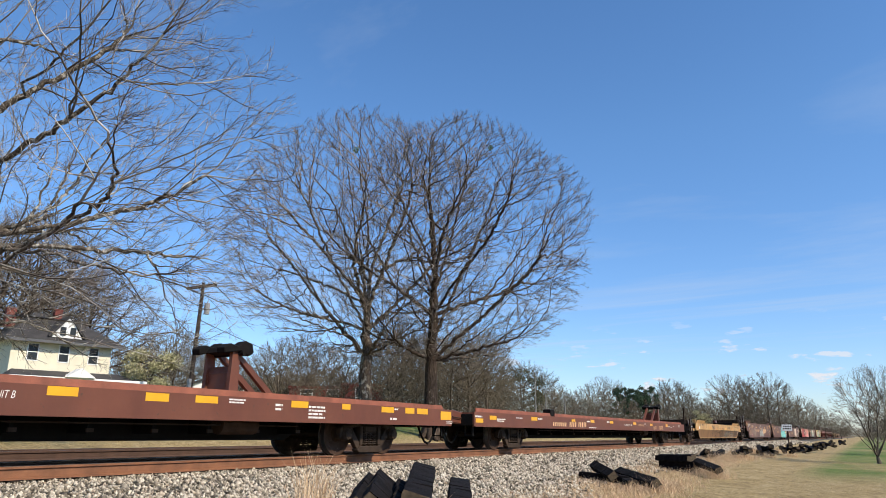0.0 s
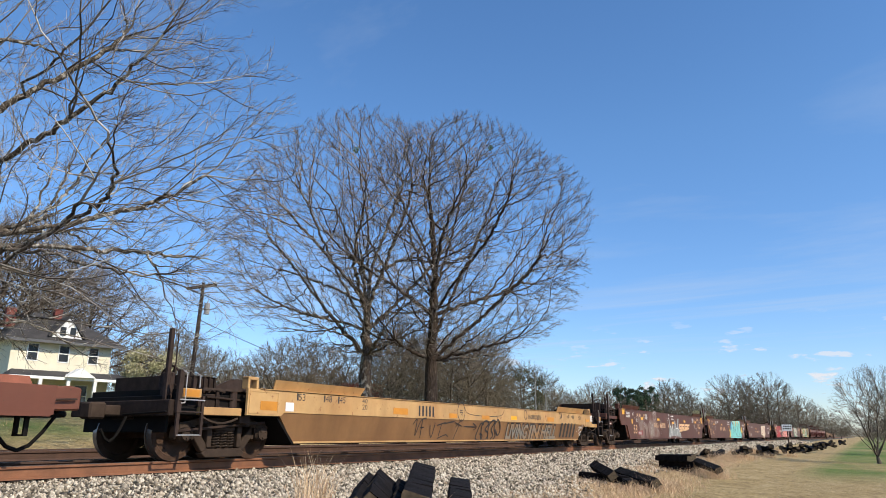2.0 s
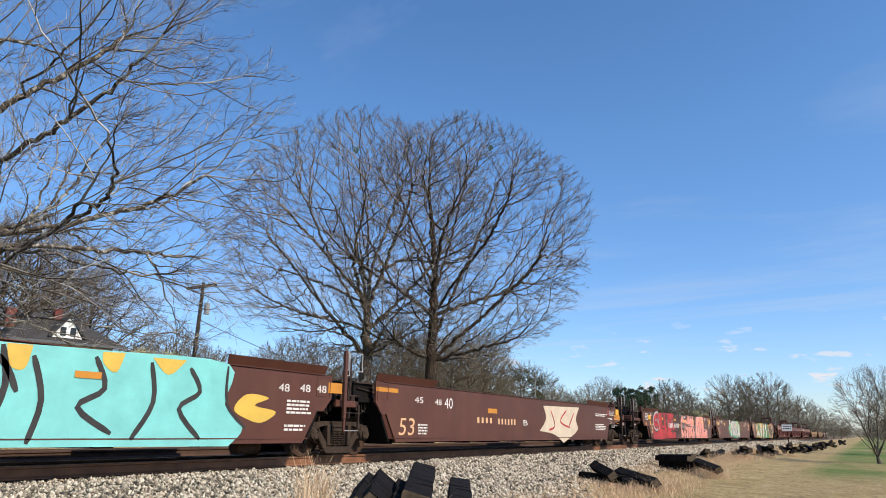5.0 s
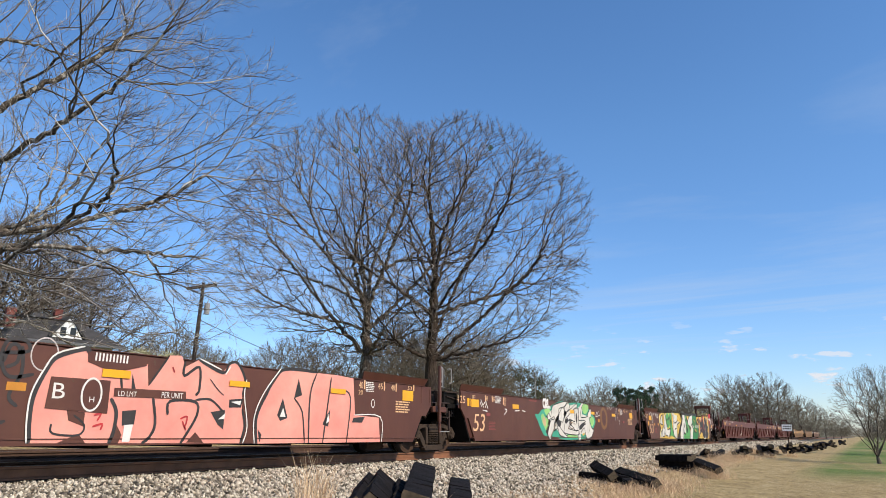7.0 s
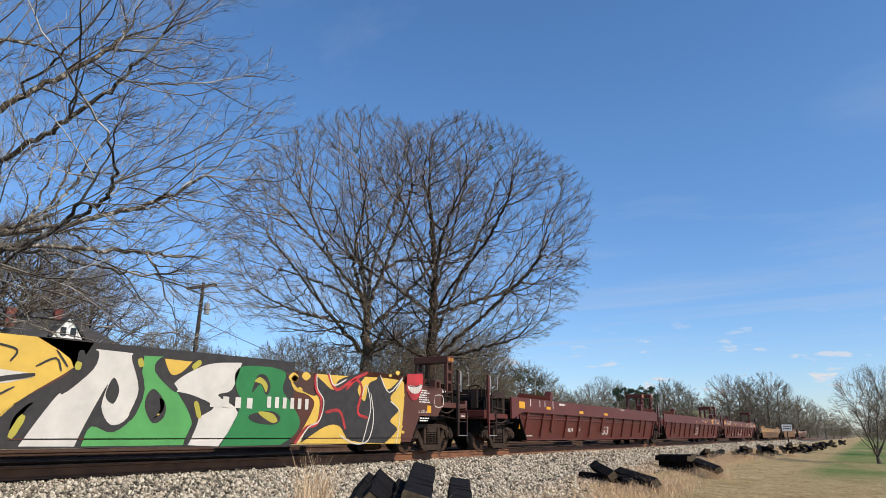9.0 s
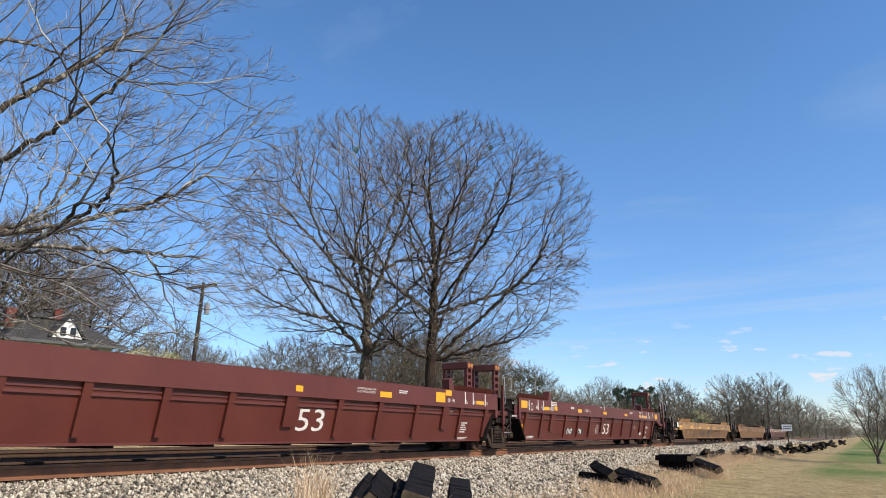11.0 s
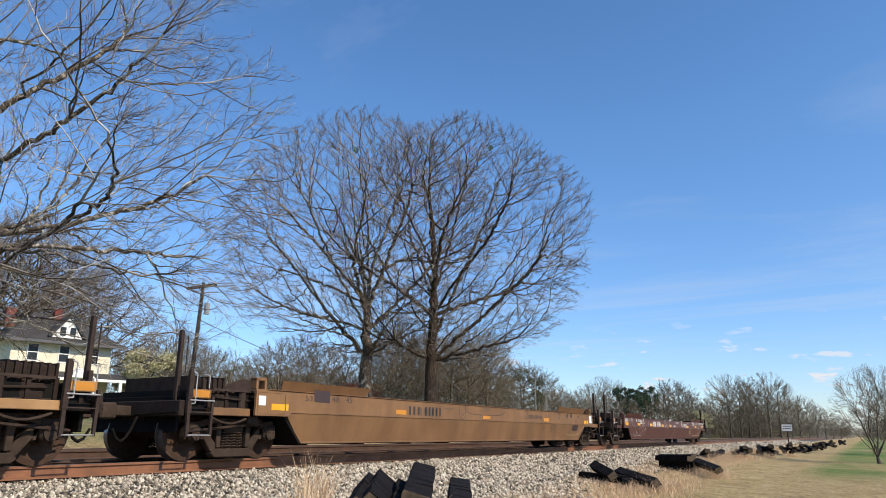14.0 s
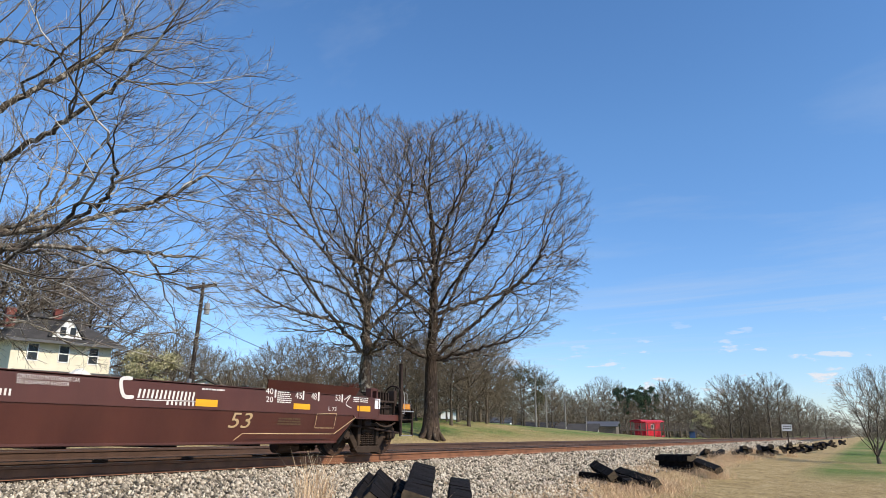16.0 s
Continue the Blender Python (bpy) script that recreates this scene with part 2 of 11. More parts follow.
# ---------------------------------------------------------------- ground and track
def hill(x, y):
    """Height of the ground over the railhead."""
    x, y = np.asarray(x, float), np.asarray(y, float)
    near = np.interp(-y, [1.9, 2.6, 6.3, 9.0, 14.0, 40.0, 200.0], [-0.30, -0.36, -0.74, -0.86, -0.92, -0.6, -0.4])
    fade = np.interp(x, [55, 75, 105, 150, 260], [1.0, 0.74, 0.22, 0.0, 0.0])
    rise = 2.9 * (1 - np.exp(-np.clip(y - 6.8, 0, None) / 13.0)) * fade
    far = np.interp(y, [1.9, 5.9, 6.8], [-0.27, -0.27, -0.15]) + rise
    return np.where(y < 0, near, far) + 0.02 * np.sin(x * 0.9 + y) * np.clip(np.abs(y - 1.2) - 5.5, 0, 1)


def ground():
    xs = np.concatenate([[-2500, -900, -350, -120, -50], np.arange(-20, 60, 1.0), np.arange(60, 180, 4), [180, 200, 230, 260, 330, 500, 900, 1600, 2600, 3900]])
    ys = np.concatenate([[-2500, -900, -300, -100, -60, -40, -30, -22, -18, -16], np.arange(-14, -1.9, 0.7), [-1.9, 0, 1.9], np.arange(2.6, 30, 1.4), [32, 36, 42, 50, 60, 80, 120, 200, 400, 900, 2500]])
    X, Y = np.meshgrid(xs, ys, indexing="ij")
    Z = hill(X, Y)
    n, k = X.shape
    i = np.arange(n - 1)[:, None] * k + np.arange(k - 1)[None]
    faces = np.stack([i, i + k, i + k + 1, i + 1], -1).reshape(-1, 4)
    me = mesh_np("ground", np.stack([X, Y, Z], -1).reshape(-1, 3), faces)
    me.polygons.foreach_set("use_smooth", np.ones(len(faces), bool))
    tagged(put("ground", me, M["ground"], None, "winter lawn of straw and green patches beside the track"), category="ground", kind="structure")


ground()

TRACK0, TRACK1 = -60.0, 620.0
LIFT = 0.10                                                 # the second track lies higher
SECOND = 4.26                                               # centre of the second track


def rails():
    prof = [(0.037, 0.0), (0.037, -0.035), (0.010, -0.045), (0.009, -0.150), (0.070, -0.172), (0.075, -0.186)]
    prof = prof + [(-a, b) for a, b in prof[::-1]]
    for at in (-0.755, 0.755, SECOND - 0.755, SECOND + 0.755):
        bm = bmesh.new()
        lift = LIFT if at > 1 else 0.0
        a = [bm.verts.new((TRACK0, at + y, z + lift)) for y, z in prof]
        b = [bm.verts.new((TRACK1, at + y, z + lift)) for y, z in prof]
        for i in range(len(prof)):
            j = (i + 1) % len(prof)
            bm.faces.new((a[i], a[j], b[j], b[i]))
        bmesh.ops.recalc_face_normals(bm, faces=bm.faces)
        # only the nearest rail has the plain rust; the others are painted as shaded
        rail = tagged(part("rail", bm, M["rail"] if at < 0 else M["shadedrail"], None, "rusty steel rail with a polished head"), category="rail", kind="structure")
        bm = bmesh.new()
        bm_box(bm, TRACK0, TRACK1, at - 0.026, at + 0.026, lift, lift + 0.003)
        part("running_band", bm, M["railtop"], rail, "polished running band")


rails()


def ties():
    bm = bmesh.new()
    bm_box(bm, -0.115, 0.115, -1.30, 1.30, -0.37, -0.20, 0.012)
    me = bpy.data.meshes.new("tie")
    bm.to_mesh(me)
    bm.free()
    me.materials.append(M["tie"])
    bed = tagged(new("track_bed"), "row of creosoted wooden ties under the rails", "track bed", kind="structure")
    for i in range(270):
        put("tie", me, None, bed, m=pose(-6 + i * 0.533 + random.uniform(-0.03, 0.03), random.uniform(-0.03, 0.03), 0, 0, 0, random.uniform(-1, 1)))


    bed = tagged(new("track_bed"), "creosoted ties of the second track behind", "track bed", kind="structure")
    for i in range(110):
        put("tie", me, None, bed, m=pose(4 + i * 0.533 + random.uniform(-0.03, 0.03), SECOND, LIFT, 0, 0, random.uniform(-1, 1)))


def ballast():
    """Crushed stone between and beside the ties, strewn densest where one stands near it."""
    rng = np.random.default_rng(5)
    ico = np.array([(1, 0, 0), (-1, 0, 0), (0, 1, 0), (0, -1, 0), (0.2, 0.1, 0.9), (-0.1, -0.2, -0.9)]) * 1.05
    tri = np.array([(0, 2, 4), (2, 1, 4), (1, 3, 4), (3, 0, 4), (2, 0, 5), (1, 2, 5), (3, 1, 5), (0, 3, 5)])
    spots = []
    for x0, x1, per, size in ((3, 12, 520, 0.030), (12, 20, 330, 0.034), (20, 34, 170, 0.042), (34, 60, 70, 0.058), (60, 120, 22, 0.085)):
        for y0, y1, k in ((-6.9, -0.95, 1.0), (1.3, 2.6, 0.25)):
            n = int((x1 - x0) * (y1 - y0) * per * k)
            x, y = rng.uniform(x0, x1, n), rng.uniform(y0, y1, n)
            toe = np.interp(x, [6, 12, 26, 48, 120], [-7.6, -6.2, -4.7, -3.9, -3.6]) + 0.35 * np.sin(x * 1.3) + rng.normal(0, 0.25, n)
            keep = y > toe
            x, y = x[keep], y[keep]
            spots.append(np.stack([x, y, size * rng.uniform(0.6, 1.35, len(x))], -1))
    s = np.concatenate(spots)
    n = len(s)
    z = np.where((s[:, 1] > -1.9), -0.235, hill(s[:, 0], s[:, 1]) + np.interp(np.abs(s[:, 1]), [1.9, 2.6], [0.065, 0.02])) + rng.uniform(-0.3, 0.9, n) * s[:, 2]
    shape = ico[None] * rng.uniform(0.6, 1.35, (n, 6, 1)) * rng.uniform(0.65, 1.25, (n, 1, 3))
    a = rng.uniform(0, 6.28, n)
    c, d = np.cos(a)[:, None], np.sin(a)[:, None]
    v = np.stack([shape[..., 0] * c - shape[..., 1] * d, shape[..., 0] * d + shape[..., 1] * c, shape[..., 2]], -1) * s[:, None, 2:3]
    v += np.stack([s[:, 0], s[:, 1], z], -1)[:, None]
    f = (np.arange(n) * 6)[:, None, None] + tri[None]
    me = mesh_np("ballast_stones", v.reshape(-1, 3), f.reshape(-1, 3))
    tagged(put("ballast_stones", me, M["stone"], None, "pale grey crushed granite ballast beside the rails"), category="ballast", kind="stuff")


def ballast_bed():
    """The packed bed that the loose stones lie on."""
    m, nt, bsdf = start("packed_grey_ballast", 0.9)
    co = nt.nodes.new("ShaderNodeTexCoord")
    v = nt.nodes.new("ShaderNodeTexVoronoi")
    v.inputs["Scale"].default_value = 16.0
    nt.links.new(co.outputs["Object"], v.inputs["Vector"])
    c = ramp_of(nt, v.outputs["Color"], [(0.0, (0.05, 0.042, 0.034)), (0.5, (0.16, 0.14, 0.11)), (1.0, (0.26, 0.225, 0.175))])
    # crevice shade between the stones, multiplied into their colour
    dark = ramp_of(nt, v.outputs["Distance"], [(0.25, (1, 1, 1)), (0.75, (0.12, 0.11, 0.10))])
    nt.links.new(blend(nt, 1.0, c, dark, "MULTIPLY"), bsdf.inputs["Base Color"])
    inv = ramp_of(nt, v.outputs["Distance"], [(0.0, (1, 1, 1)), (0.8, (0, 0, 0))])
    bump_of(nt, inv, 1.0, 0.03, bsdf)
    xs = np.concatenate([[-60, -20], np.arange(0, 60, 1.5), np.arange(60, 621, 20)])
    rows = []
    for x in xs:
        toe = float(np.interp(x, [6, 12, 26, 48, 120], [-7.4, -6.0, -4.5, -3.8, -3.5])) + 0.35 * math.sin(x * 1.3)
        rows.append([(x, y, float(hill(x, y)) + d) for y, d in ((toe, -0.02), (toe * 0.6 - 0.8, 0.02), (-2.6, 0.02))] + [(x, -1.9, -0.235), (x, 2.1, -0.235), (x, 2.8, LIFT - 0.235), (x, 6.0, LIFT - 0.235), (x, 6.9, float(hill(x, 6.9)) - 0.02)])
    # dark sheet between the rails: the train's shade put into its colour
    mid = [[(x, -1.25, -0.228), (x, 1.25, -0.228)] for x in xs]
    dark_m = plain("shade_darkened_oily_track_ballast", (0.034, 0.028, 0.024), 0.95, 0, 0.45, 6.0, 0.9, 22)
    tagged(put("track_centre_ballast", mesh_of("track_centre_ballast", [p for r in mid for p in r], [(2 * i, 2 * i + 2, 2 * i + 3, 2 * i + 1) for i in range(len(xs) - 1)]), dark_m, None, "oily ballast between the rails, coloured darker for the train's shade"), category="ballast", kind="structure")
    k = len(rows[0])
    faces = [(i * k + j, (i + 1) * k + j, (i + 1) * k + j + 1, i * k + j + 1) for i in range(len(xs) - 1) for j in range(k - 1)]
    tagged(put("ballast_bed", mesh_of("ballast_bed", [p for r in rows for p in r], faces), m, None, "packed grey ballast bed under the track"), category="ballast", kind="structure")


ballast_bed()
ballast()

# ---------------------------------------------------------------- the train: trucks
def lathe(bm, prof, y0=0.0, n=28, s=1.0, m=None):
    """Turn a profile of (radius, y) about the y axis."""
    rings = []
    for r, y in prof:
        rings.append([bm.verts.new((r * math.cos(k * 2 * math.pi / n), y0 + s * y, r * math.sin(k * 2 * math.pi / n))) for k in range(n)])
    faces = []
    for a, b in zip(rings, rings[1:]):
        for k in range(n):
            faces.append(bm.faces.new((a[k], a[(k + 1) % n], b[(k + 1) % n], b[k])))
    faces.append(bm.faces.new(rings[0]))
    faces.append(bm.faces.new(rings[-1][::-1]))
    bmesh.ops.recalc_face_normals(bm, faces=faces)
    if m is not None:
        bmesh.ops.transform(bm, matrix=m, verts=[v for r in rings for v in r])


def done(name, bm, material):
    me = bpy.data.meshes.new(name)
    bm.to_mesh(me)
    bm.free()
    me.materials.append(material)
    return me


WHEEL_R = 0.465
T = {}


def truck_meshes():
    bm = bmesh.new()                                        # wheelset: axle and two wheels
    bm_rod(bm, (0, -1.12, 0), (0, 1.12, 0), 0.085, 14)
    for s in (-1, 1):
        lathe(bm, [(0.10, 0.10), (0.16, 0.10), (0.18, 0.03), (0.36, 0.055), (0.385, 0.075), (WHEEL_R, 0.07), (WHEEL_R + 0.004, -0.055), (WHEEL_R + 0.03, -0.065), (WHEEL_R + 0.03, -0.085), (0.40, -0.09), (0.37, -0.04), (0.18, -0.06), (0.10, -0.09)], s * 0.755, 30, s)
        for k in range(3):                                  # core holes and cast marks make the turning visible
            a = k * 2.094
            bm_rod(bm, (0.27 * math.cos(a), s * 0.79, 0.27 * math.sin(a)), (0.27 * math.cos(a), s * 0.82, 0.27 * math.sin(a)), 0.035, 8)
    T["wheelset"] = done("wheelset", bm, M["wheel"])
    me = T["wheelset"]
    me.materials.append(M["tread"])
    for f in me.polygons:                                   # the tread is worn bright
        c = f.center
        if math.hypot(c.x, c.z) > WHEEL_R - 0.02 and abs(f.normal.y) < 0.5:
            f.material_index = 1
    bm = bmesh.new()                                        # cast side frame, outer face at y = -1.1
    bm_plate(bm, [(-1.10, 0.47), (-1.10, 0.60), (-0.98, 0.66), (-0.55, 0.74), (0.55, 0.74), (0.98, 0.66), (1.10, 0.60), (1.10, 0.47), (0.98, 0.47), (0.92, 0.56), (0.76, 0.58), (0.50, 0.64), (-0.50, 0.64), (-0.76, 0.58), (-0.92, 0.56), (-0.98, 0.47)], -1.09, -0.95)
    for s in (-1, 1):
        bm_plate(bm, [(s * 0.82, 0.56), (s * 0.66, 0.60), (s * 0.34, 0.22), (s * 0.40, 0.12), (s * 0.50, 0.16)], -1.08, -0.95)
        bm_plate(bm, [(s * 0.30, 0.66), (s * 0.42, 0.66), (s * 0.40, 0.22), (s * 0.30, 0.22)], -1.11, -0.96)
        bm_plate(bm, [(s * 0.76, 0.60), (s * 0.74, 0.36), (s * 0.68, 0.36), (s * 0.66, 0.60)], -1.08, -0.95)
        bm_plate(bm, [(s * 1.10, 0.60), (s * 1.12, 0.38), (s * 1.06, 0.36), (s * 1.02, 0.60)], -1.08, -0.95)
    bm_plate(bm, [(-0.50, 0.12), (-0.42, 0.05), (0.42, 0.05), (0.50, 0.12), (0.40, 0.20), (-0.40, 0.20)], -1.11, -0.93)
    bmesh.ops.bevel(bm, geom=bm.edges[:], offset=0.012, segments=1, affect="EDGES")
    T["side_frame"] = done("side_frame", bm, M["truck"])
    bm = bmesh.new()                                        # coil springs between the columns
    n, k, wire_n = 60, 6, 5
    t = np.linspace(0, 1, n + 1)
    path = np.stack([0.078 * np.cos(t * k * 2 * np.pi), 0.078 * np.sin(t * k * 2 * np.pi), 0.21 + 0.29 * t], -1)
    rings = []
    for p, a in zip(path, t * k * 2 * np.pi):
        o = np.array([math.cos(a), math.sin(a), 0])
        rings.append([bm.verts.new(p + 0.014 * (o * math.cos(q) + np.array([0, 0, 1]) * math.sin(q))) for q in np.arange(wire_n) * 2 * math.pi / wire_n])
    for u, v in zip(rings, rings[1:]):
        for i in range(wire_n):
            bm.faces.new((u[i], u[(i + 1) % wire_n], v[(i + 1) % wire_n], v[i]))
    bmesh.ops.recalc_face_normals(bm, faces=bm.faces)
    T["spring"] = done("spring", bm, M["truck"])
    bm = bmesh.new()                                        # roller bearing with its end cap, three cap bolts
    lathe(bm, [(0.10, 0.10), (0.145, 0.10), (0.145, -0.02), (0.115, -0.06), (0.115, -0.09), (0.05, -0.10)], -1.08, 16, 1, Matrix.Translation((0, 0, WHEEL_R)))
    for k in range(3):
        a = k * 2.094 + 0.4
        bm_rod(bm, (0.075 * math.cos(a), -1.165, WHEEL_R + 0.075 * math.sin(a)), (0.075 * math.cos(a), -1.195, WHEEL_R + 0.075 * math.sin(a)), 0.018, 6)
    bm_box(bm, -0.13, 0.13, -1.10, -0.96, WHEEL_R + 0.10, WHEEL_R + 0.20, 0.01)
    T["bearings"] = done("bearing_cap", bm, M["truck"])
    bm = bmesh.new()                                        # bolster and brake beams
    bm_box(bm, -0.24, 0.24, -1.12, 1.12, 0.50, 0.66, 0.03)
    bm_box(bm, -0.35, 0.35, -0.45, 0.45, 0.60, 0.74, 0.03)
    for s in (-1, 1):
        bm_bar(bm, (s * 0.38, -0.75, 0.36), (s * 0.38, 0.75, 0.36), 0.09)
        for y in (-0.76, 0.76):
            bm_box(bm, s * 0.37, s * 0.44, y - 0.05, y + 0.05, 0.26, 0.56, 0.01)
    T["bolster"] = done("bolster", bm, M["truck"])


truck_meshes()
WHEELSETS = []
M["grime"] = plain("grimy_rust_brown_steel", (0.030, 0.019, 0.014), 0.85, 0, 0.45, 5.0)
M["grime"].node_tree.nodes["Principled BSDF"].inputs["Specular IOR Level"].default_value = 0.2


def truck(car, x):
    tr = put("truck", T["bolster"], None, car, "dusty cast-steel freight truck", pose(x, 0, 0))
    for s, turn in ((1, 0), (-1, 180)):
        put("side_frame", T["side_frame"], None, tr, m=pose(0, 0, 0, 0, 0, turn))
        for cx in (-0.17, 0.0, 0.17):
            put("spring", T["spring"], None, tr, m=pose(s * cx, s * -1.03, 0))
        for q in (-0.9, 0.9):
            put("bearing_cap", T["bearings"], None, tr, m=pose(q, 0, 0, 0, 0, turn))
    for s in (-1, 1):
        WHEELSETS.append((put("wheelset", T["wheelset"], None, tr, "rusty wheels on an axle", pose(s * 0.9, 0, WHEEL_R)), s * 0.9))


# ---------------------------------------------------------------- the train: lettering and paint
FACE = -1.50                                                # the near side of the cars


def outline(pts, steps=4):
    """A closed smooth line through points; a point with a third number stays a sharp corner."""
    n, out = len(pts), []
    for i in range(n):
        p0, p1, p2, p3 = pts[i - 1], pts[i], pts[(i + 1) % n], pts[(i + 2) % n]
        a0 = p1 if len(p1) > 2 else p0
        a3 = p2 if len(p2) > 2 else p3
        for k in range(steps):
            t = k / steps
            out.append(tuple(0.5 * (2 * p1[c] + (p2[c] - a0[c]) * t + (2 * a0[c] - 5 * p1[c] + 4 * p2[c] - a3[c]) * t * t + (3 * p1[c] - a0[c] - 3 * p2[c] + a3[c]) * t ** 3) for c in (0, 1)))
    return out


def paint(car, name, pts, material, layer=1, smooth=True, tilt=None, label="", steps=4):
    """A flat painted shape on the near side of a car, in metres along and up."""
    line = outline(pts, steps) if smooth else [p[:2] for p in pts]
    cu = bpy.data.curves.new(name, "CURVE")
    cu.dimensions, cu.fill_mode = "2D", "FRONT"
    sp = cu.splines.new("POLY")
    sp.points.add(len(line) - 1)
    for q, (x, z) in zip(sp.points, line):
        q.co = (x, z, 0, 1)
    sp.use_cyclic_u = True
    return flat_mesh(car, name, cu, material, Matrix.Translation((0, FACE - 0.003 * layer, 0)) @ Matrix.Rotation(radians(90), 4, "X"), label)


def flat_mesh(car, name, cu, material, m, label=""):
    tmp = bpy.data.objects.new("tmp", cu)
    me = bpy.data.meshes.new_from_object(tmp)
    bpy.data.objects.remove(tmp)
    bpy.data.curves.remove(cu)
    me.name = name
    me.materials.clear()
    me.materials.append(material)
    return put(name, me, None, car, label, m)


def stroke(car, name, pts, width, material, layer=2, label="", closed=False):
    """A painted line of constant width through points."""
    n = len(pts)
    line = []
    for i in range(n - 1):
        p0, p1, p2, p3 = pts[max(i - 1, 0)], pts[i], pts[i + 1], pts[min(i + 2, n - 1)]
        for k in range(4):
            t = k / 4
            line.append(Vector([0.5 * (2 * p1[c] + (p2[c] - p0[c]) * t + (2 * p0[c] - 5 * p1[c] + 4 * p2[c] - p3[c]) * t * t + (3 * p1[c] - p0[c] - 3 * p2[c] + p3[c]) * t ** 3) for c in (0, 1)]))
    line.append(Vector(pts[-1][:2]))
    verts, faces = [], []
    for i, q in enumerate(line):
        d = (line[min(i + 1, len(line) - 1)] - line[max(i - 1, 0)])
        d = d.normalized() if d.length > 1e-6 else Vector((1, 0))
        w = width * (0.5 if 0 < i < len(line) - 1 else 0.3)
        for s in (-1, 1):
            verts.append((q.x - d.y * s * w, FACE - 0.003 * layer, q.y + d.x * s * w))
        if i:
            faces.append((2 * i - 2, 2 * i, 2 * i + 1, 2 * i - 1))
    return put(name, mesh_of(name, verts, faces), material, car, label)


def text(car, words, x, z, h, material, width=None, shear=0.0, layer=1, y=None, tilt=0.0, name="lettering", grow=0.0):
    """Lettering whose lower left corner lies at x, z; h is the capitals' height."""
    cu = bpy.data.curves.new(name, "FONT")
    cu.body, cu.size, cu.shear, cu.resolution_u = words, h / 0.69, shear, 3
    cu.offset = grow
    ob = flat_mesh(car, name, cu, material, Matrix.Identity(4))
    xs = [v.co.x for v in ob.data.vertices] or [0, 1]
    k = 1.0 if width is None else width / max(max(xs) - min(xs), 1e-3)
    ob.data.transform(Matrix.Translation((-min(xs) * k, 0, 0)) @ Matrix.Diagonal((k, 1, 1, 1)))
    ob.matrix_basis = Matrix.Translation((x, (FACE if y is None else y) - 0.003 * layer, z)) @ Matrix.Rotation(radians(90 - tilt), 4, "X")
    return ob


def bars(car, x, z, w, h, rows, material, layer=1, y=None, seed=1):
    """Lines of small print that cannot be read: plain broken bars."""
    rng = random.Random(seed + int(x * 97) + int(z * 31))
    verts, faces = [], []
    for r in range(rows):
        step = h / rows
        z0 = z + h - (r + 1) * step + step * 0.25
        at, end = x, x + w * rng.uniform(0.75, 1.0)
        while at < end:
            k = min(rng.uniform(0.5, 1.6) * step * 1.5, end - at)
            i = len(verts)
            yy = (FACE if y is None else y) - 0.003 * layer
            verts += [(at, yy, z0), (at + k, yy, z0), (at + k, yy, z0 + step * 0.55), (at, yy, z0 + step * 0.55)]
            faces.append((i, i + 1, i + 2, i + 3))
            at += k + step * 0.3
    if len(faces) < 13:
        for f in faces:
            put("stencil_bar", mesh_of("stencil_bar", [verts[i] for i in f], [(0, 1, 2, 3)]), material, car)
        return None
    return tagged(put("stencil_panel", mesh_of("stencil_panel", verts, faces), material, car), kind="stuff")


def tape(car, x, z, w=0.62, h=0.17, material=None, y=None, layer=1):
    verts = [(x, 0, z), (x + w, 0, z), (x + w, 0, z + h), (x, 0, z + h)]
    yy = (FACE if y is None else y) - 0.004 * layer
    bm = bmesh.new()
    bm_box(bm, x, x + w, yy, yy + 0.003, z, z + h)
    return part("reflector", bm, material or M["yellow"], car)


def ring(car, x, z, rx, rz, w, material, layer=1):
    verts, faces, n = [], [], 28
    for k in range(n):
        a = 2 * math.pi * k / n
        for r in (1, 0):
            verts.append((x + (rx - w * (1 - r)) * math.cos(a), FACE - 0.003 * layer, z + (rz - w * (1 - r)) * math.sin(a)))
    for k in range(n):
        j = (k + 1) % n
        faces.append((2 * k, 2 * j, 2 * j + 1, 2 * k + 1))
    return put("stencil_ring", mesh_of("stencil_ring", verts, faces), material, car)


# ---------------------------------------------------------------- the train: well cars
STYLE = {
    "smooth": dict(top=1.68, low=0.29, notch=1.20, high=1.88, cut=0.93),
    "step": dict(top=1.29, low=0.27, notch=0.80, high=1.49),
    "ribbed": dict(top=1.67, low=0.29, notch=0.98, high=1.82),
}


def grab(bm, a, b, out=(0, -0.06, 0), r=0.013):
    """A grab iron: a rod held off by two short legs."""
    a, b, out = Vector(a), Vector(b), Vector(out)
    bm_rod(bm, a + out, b + out, r, 6)
    bm_rod(bm, a, a + out * 1.1, r, 6)
    bm_rod(bm, b, b + out * 1.1, r, 6)


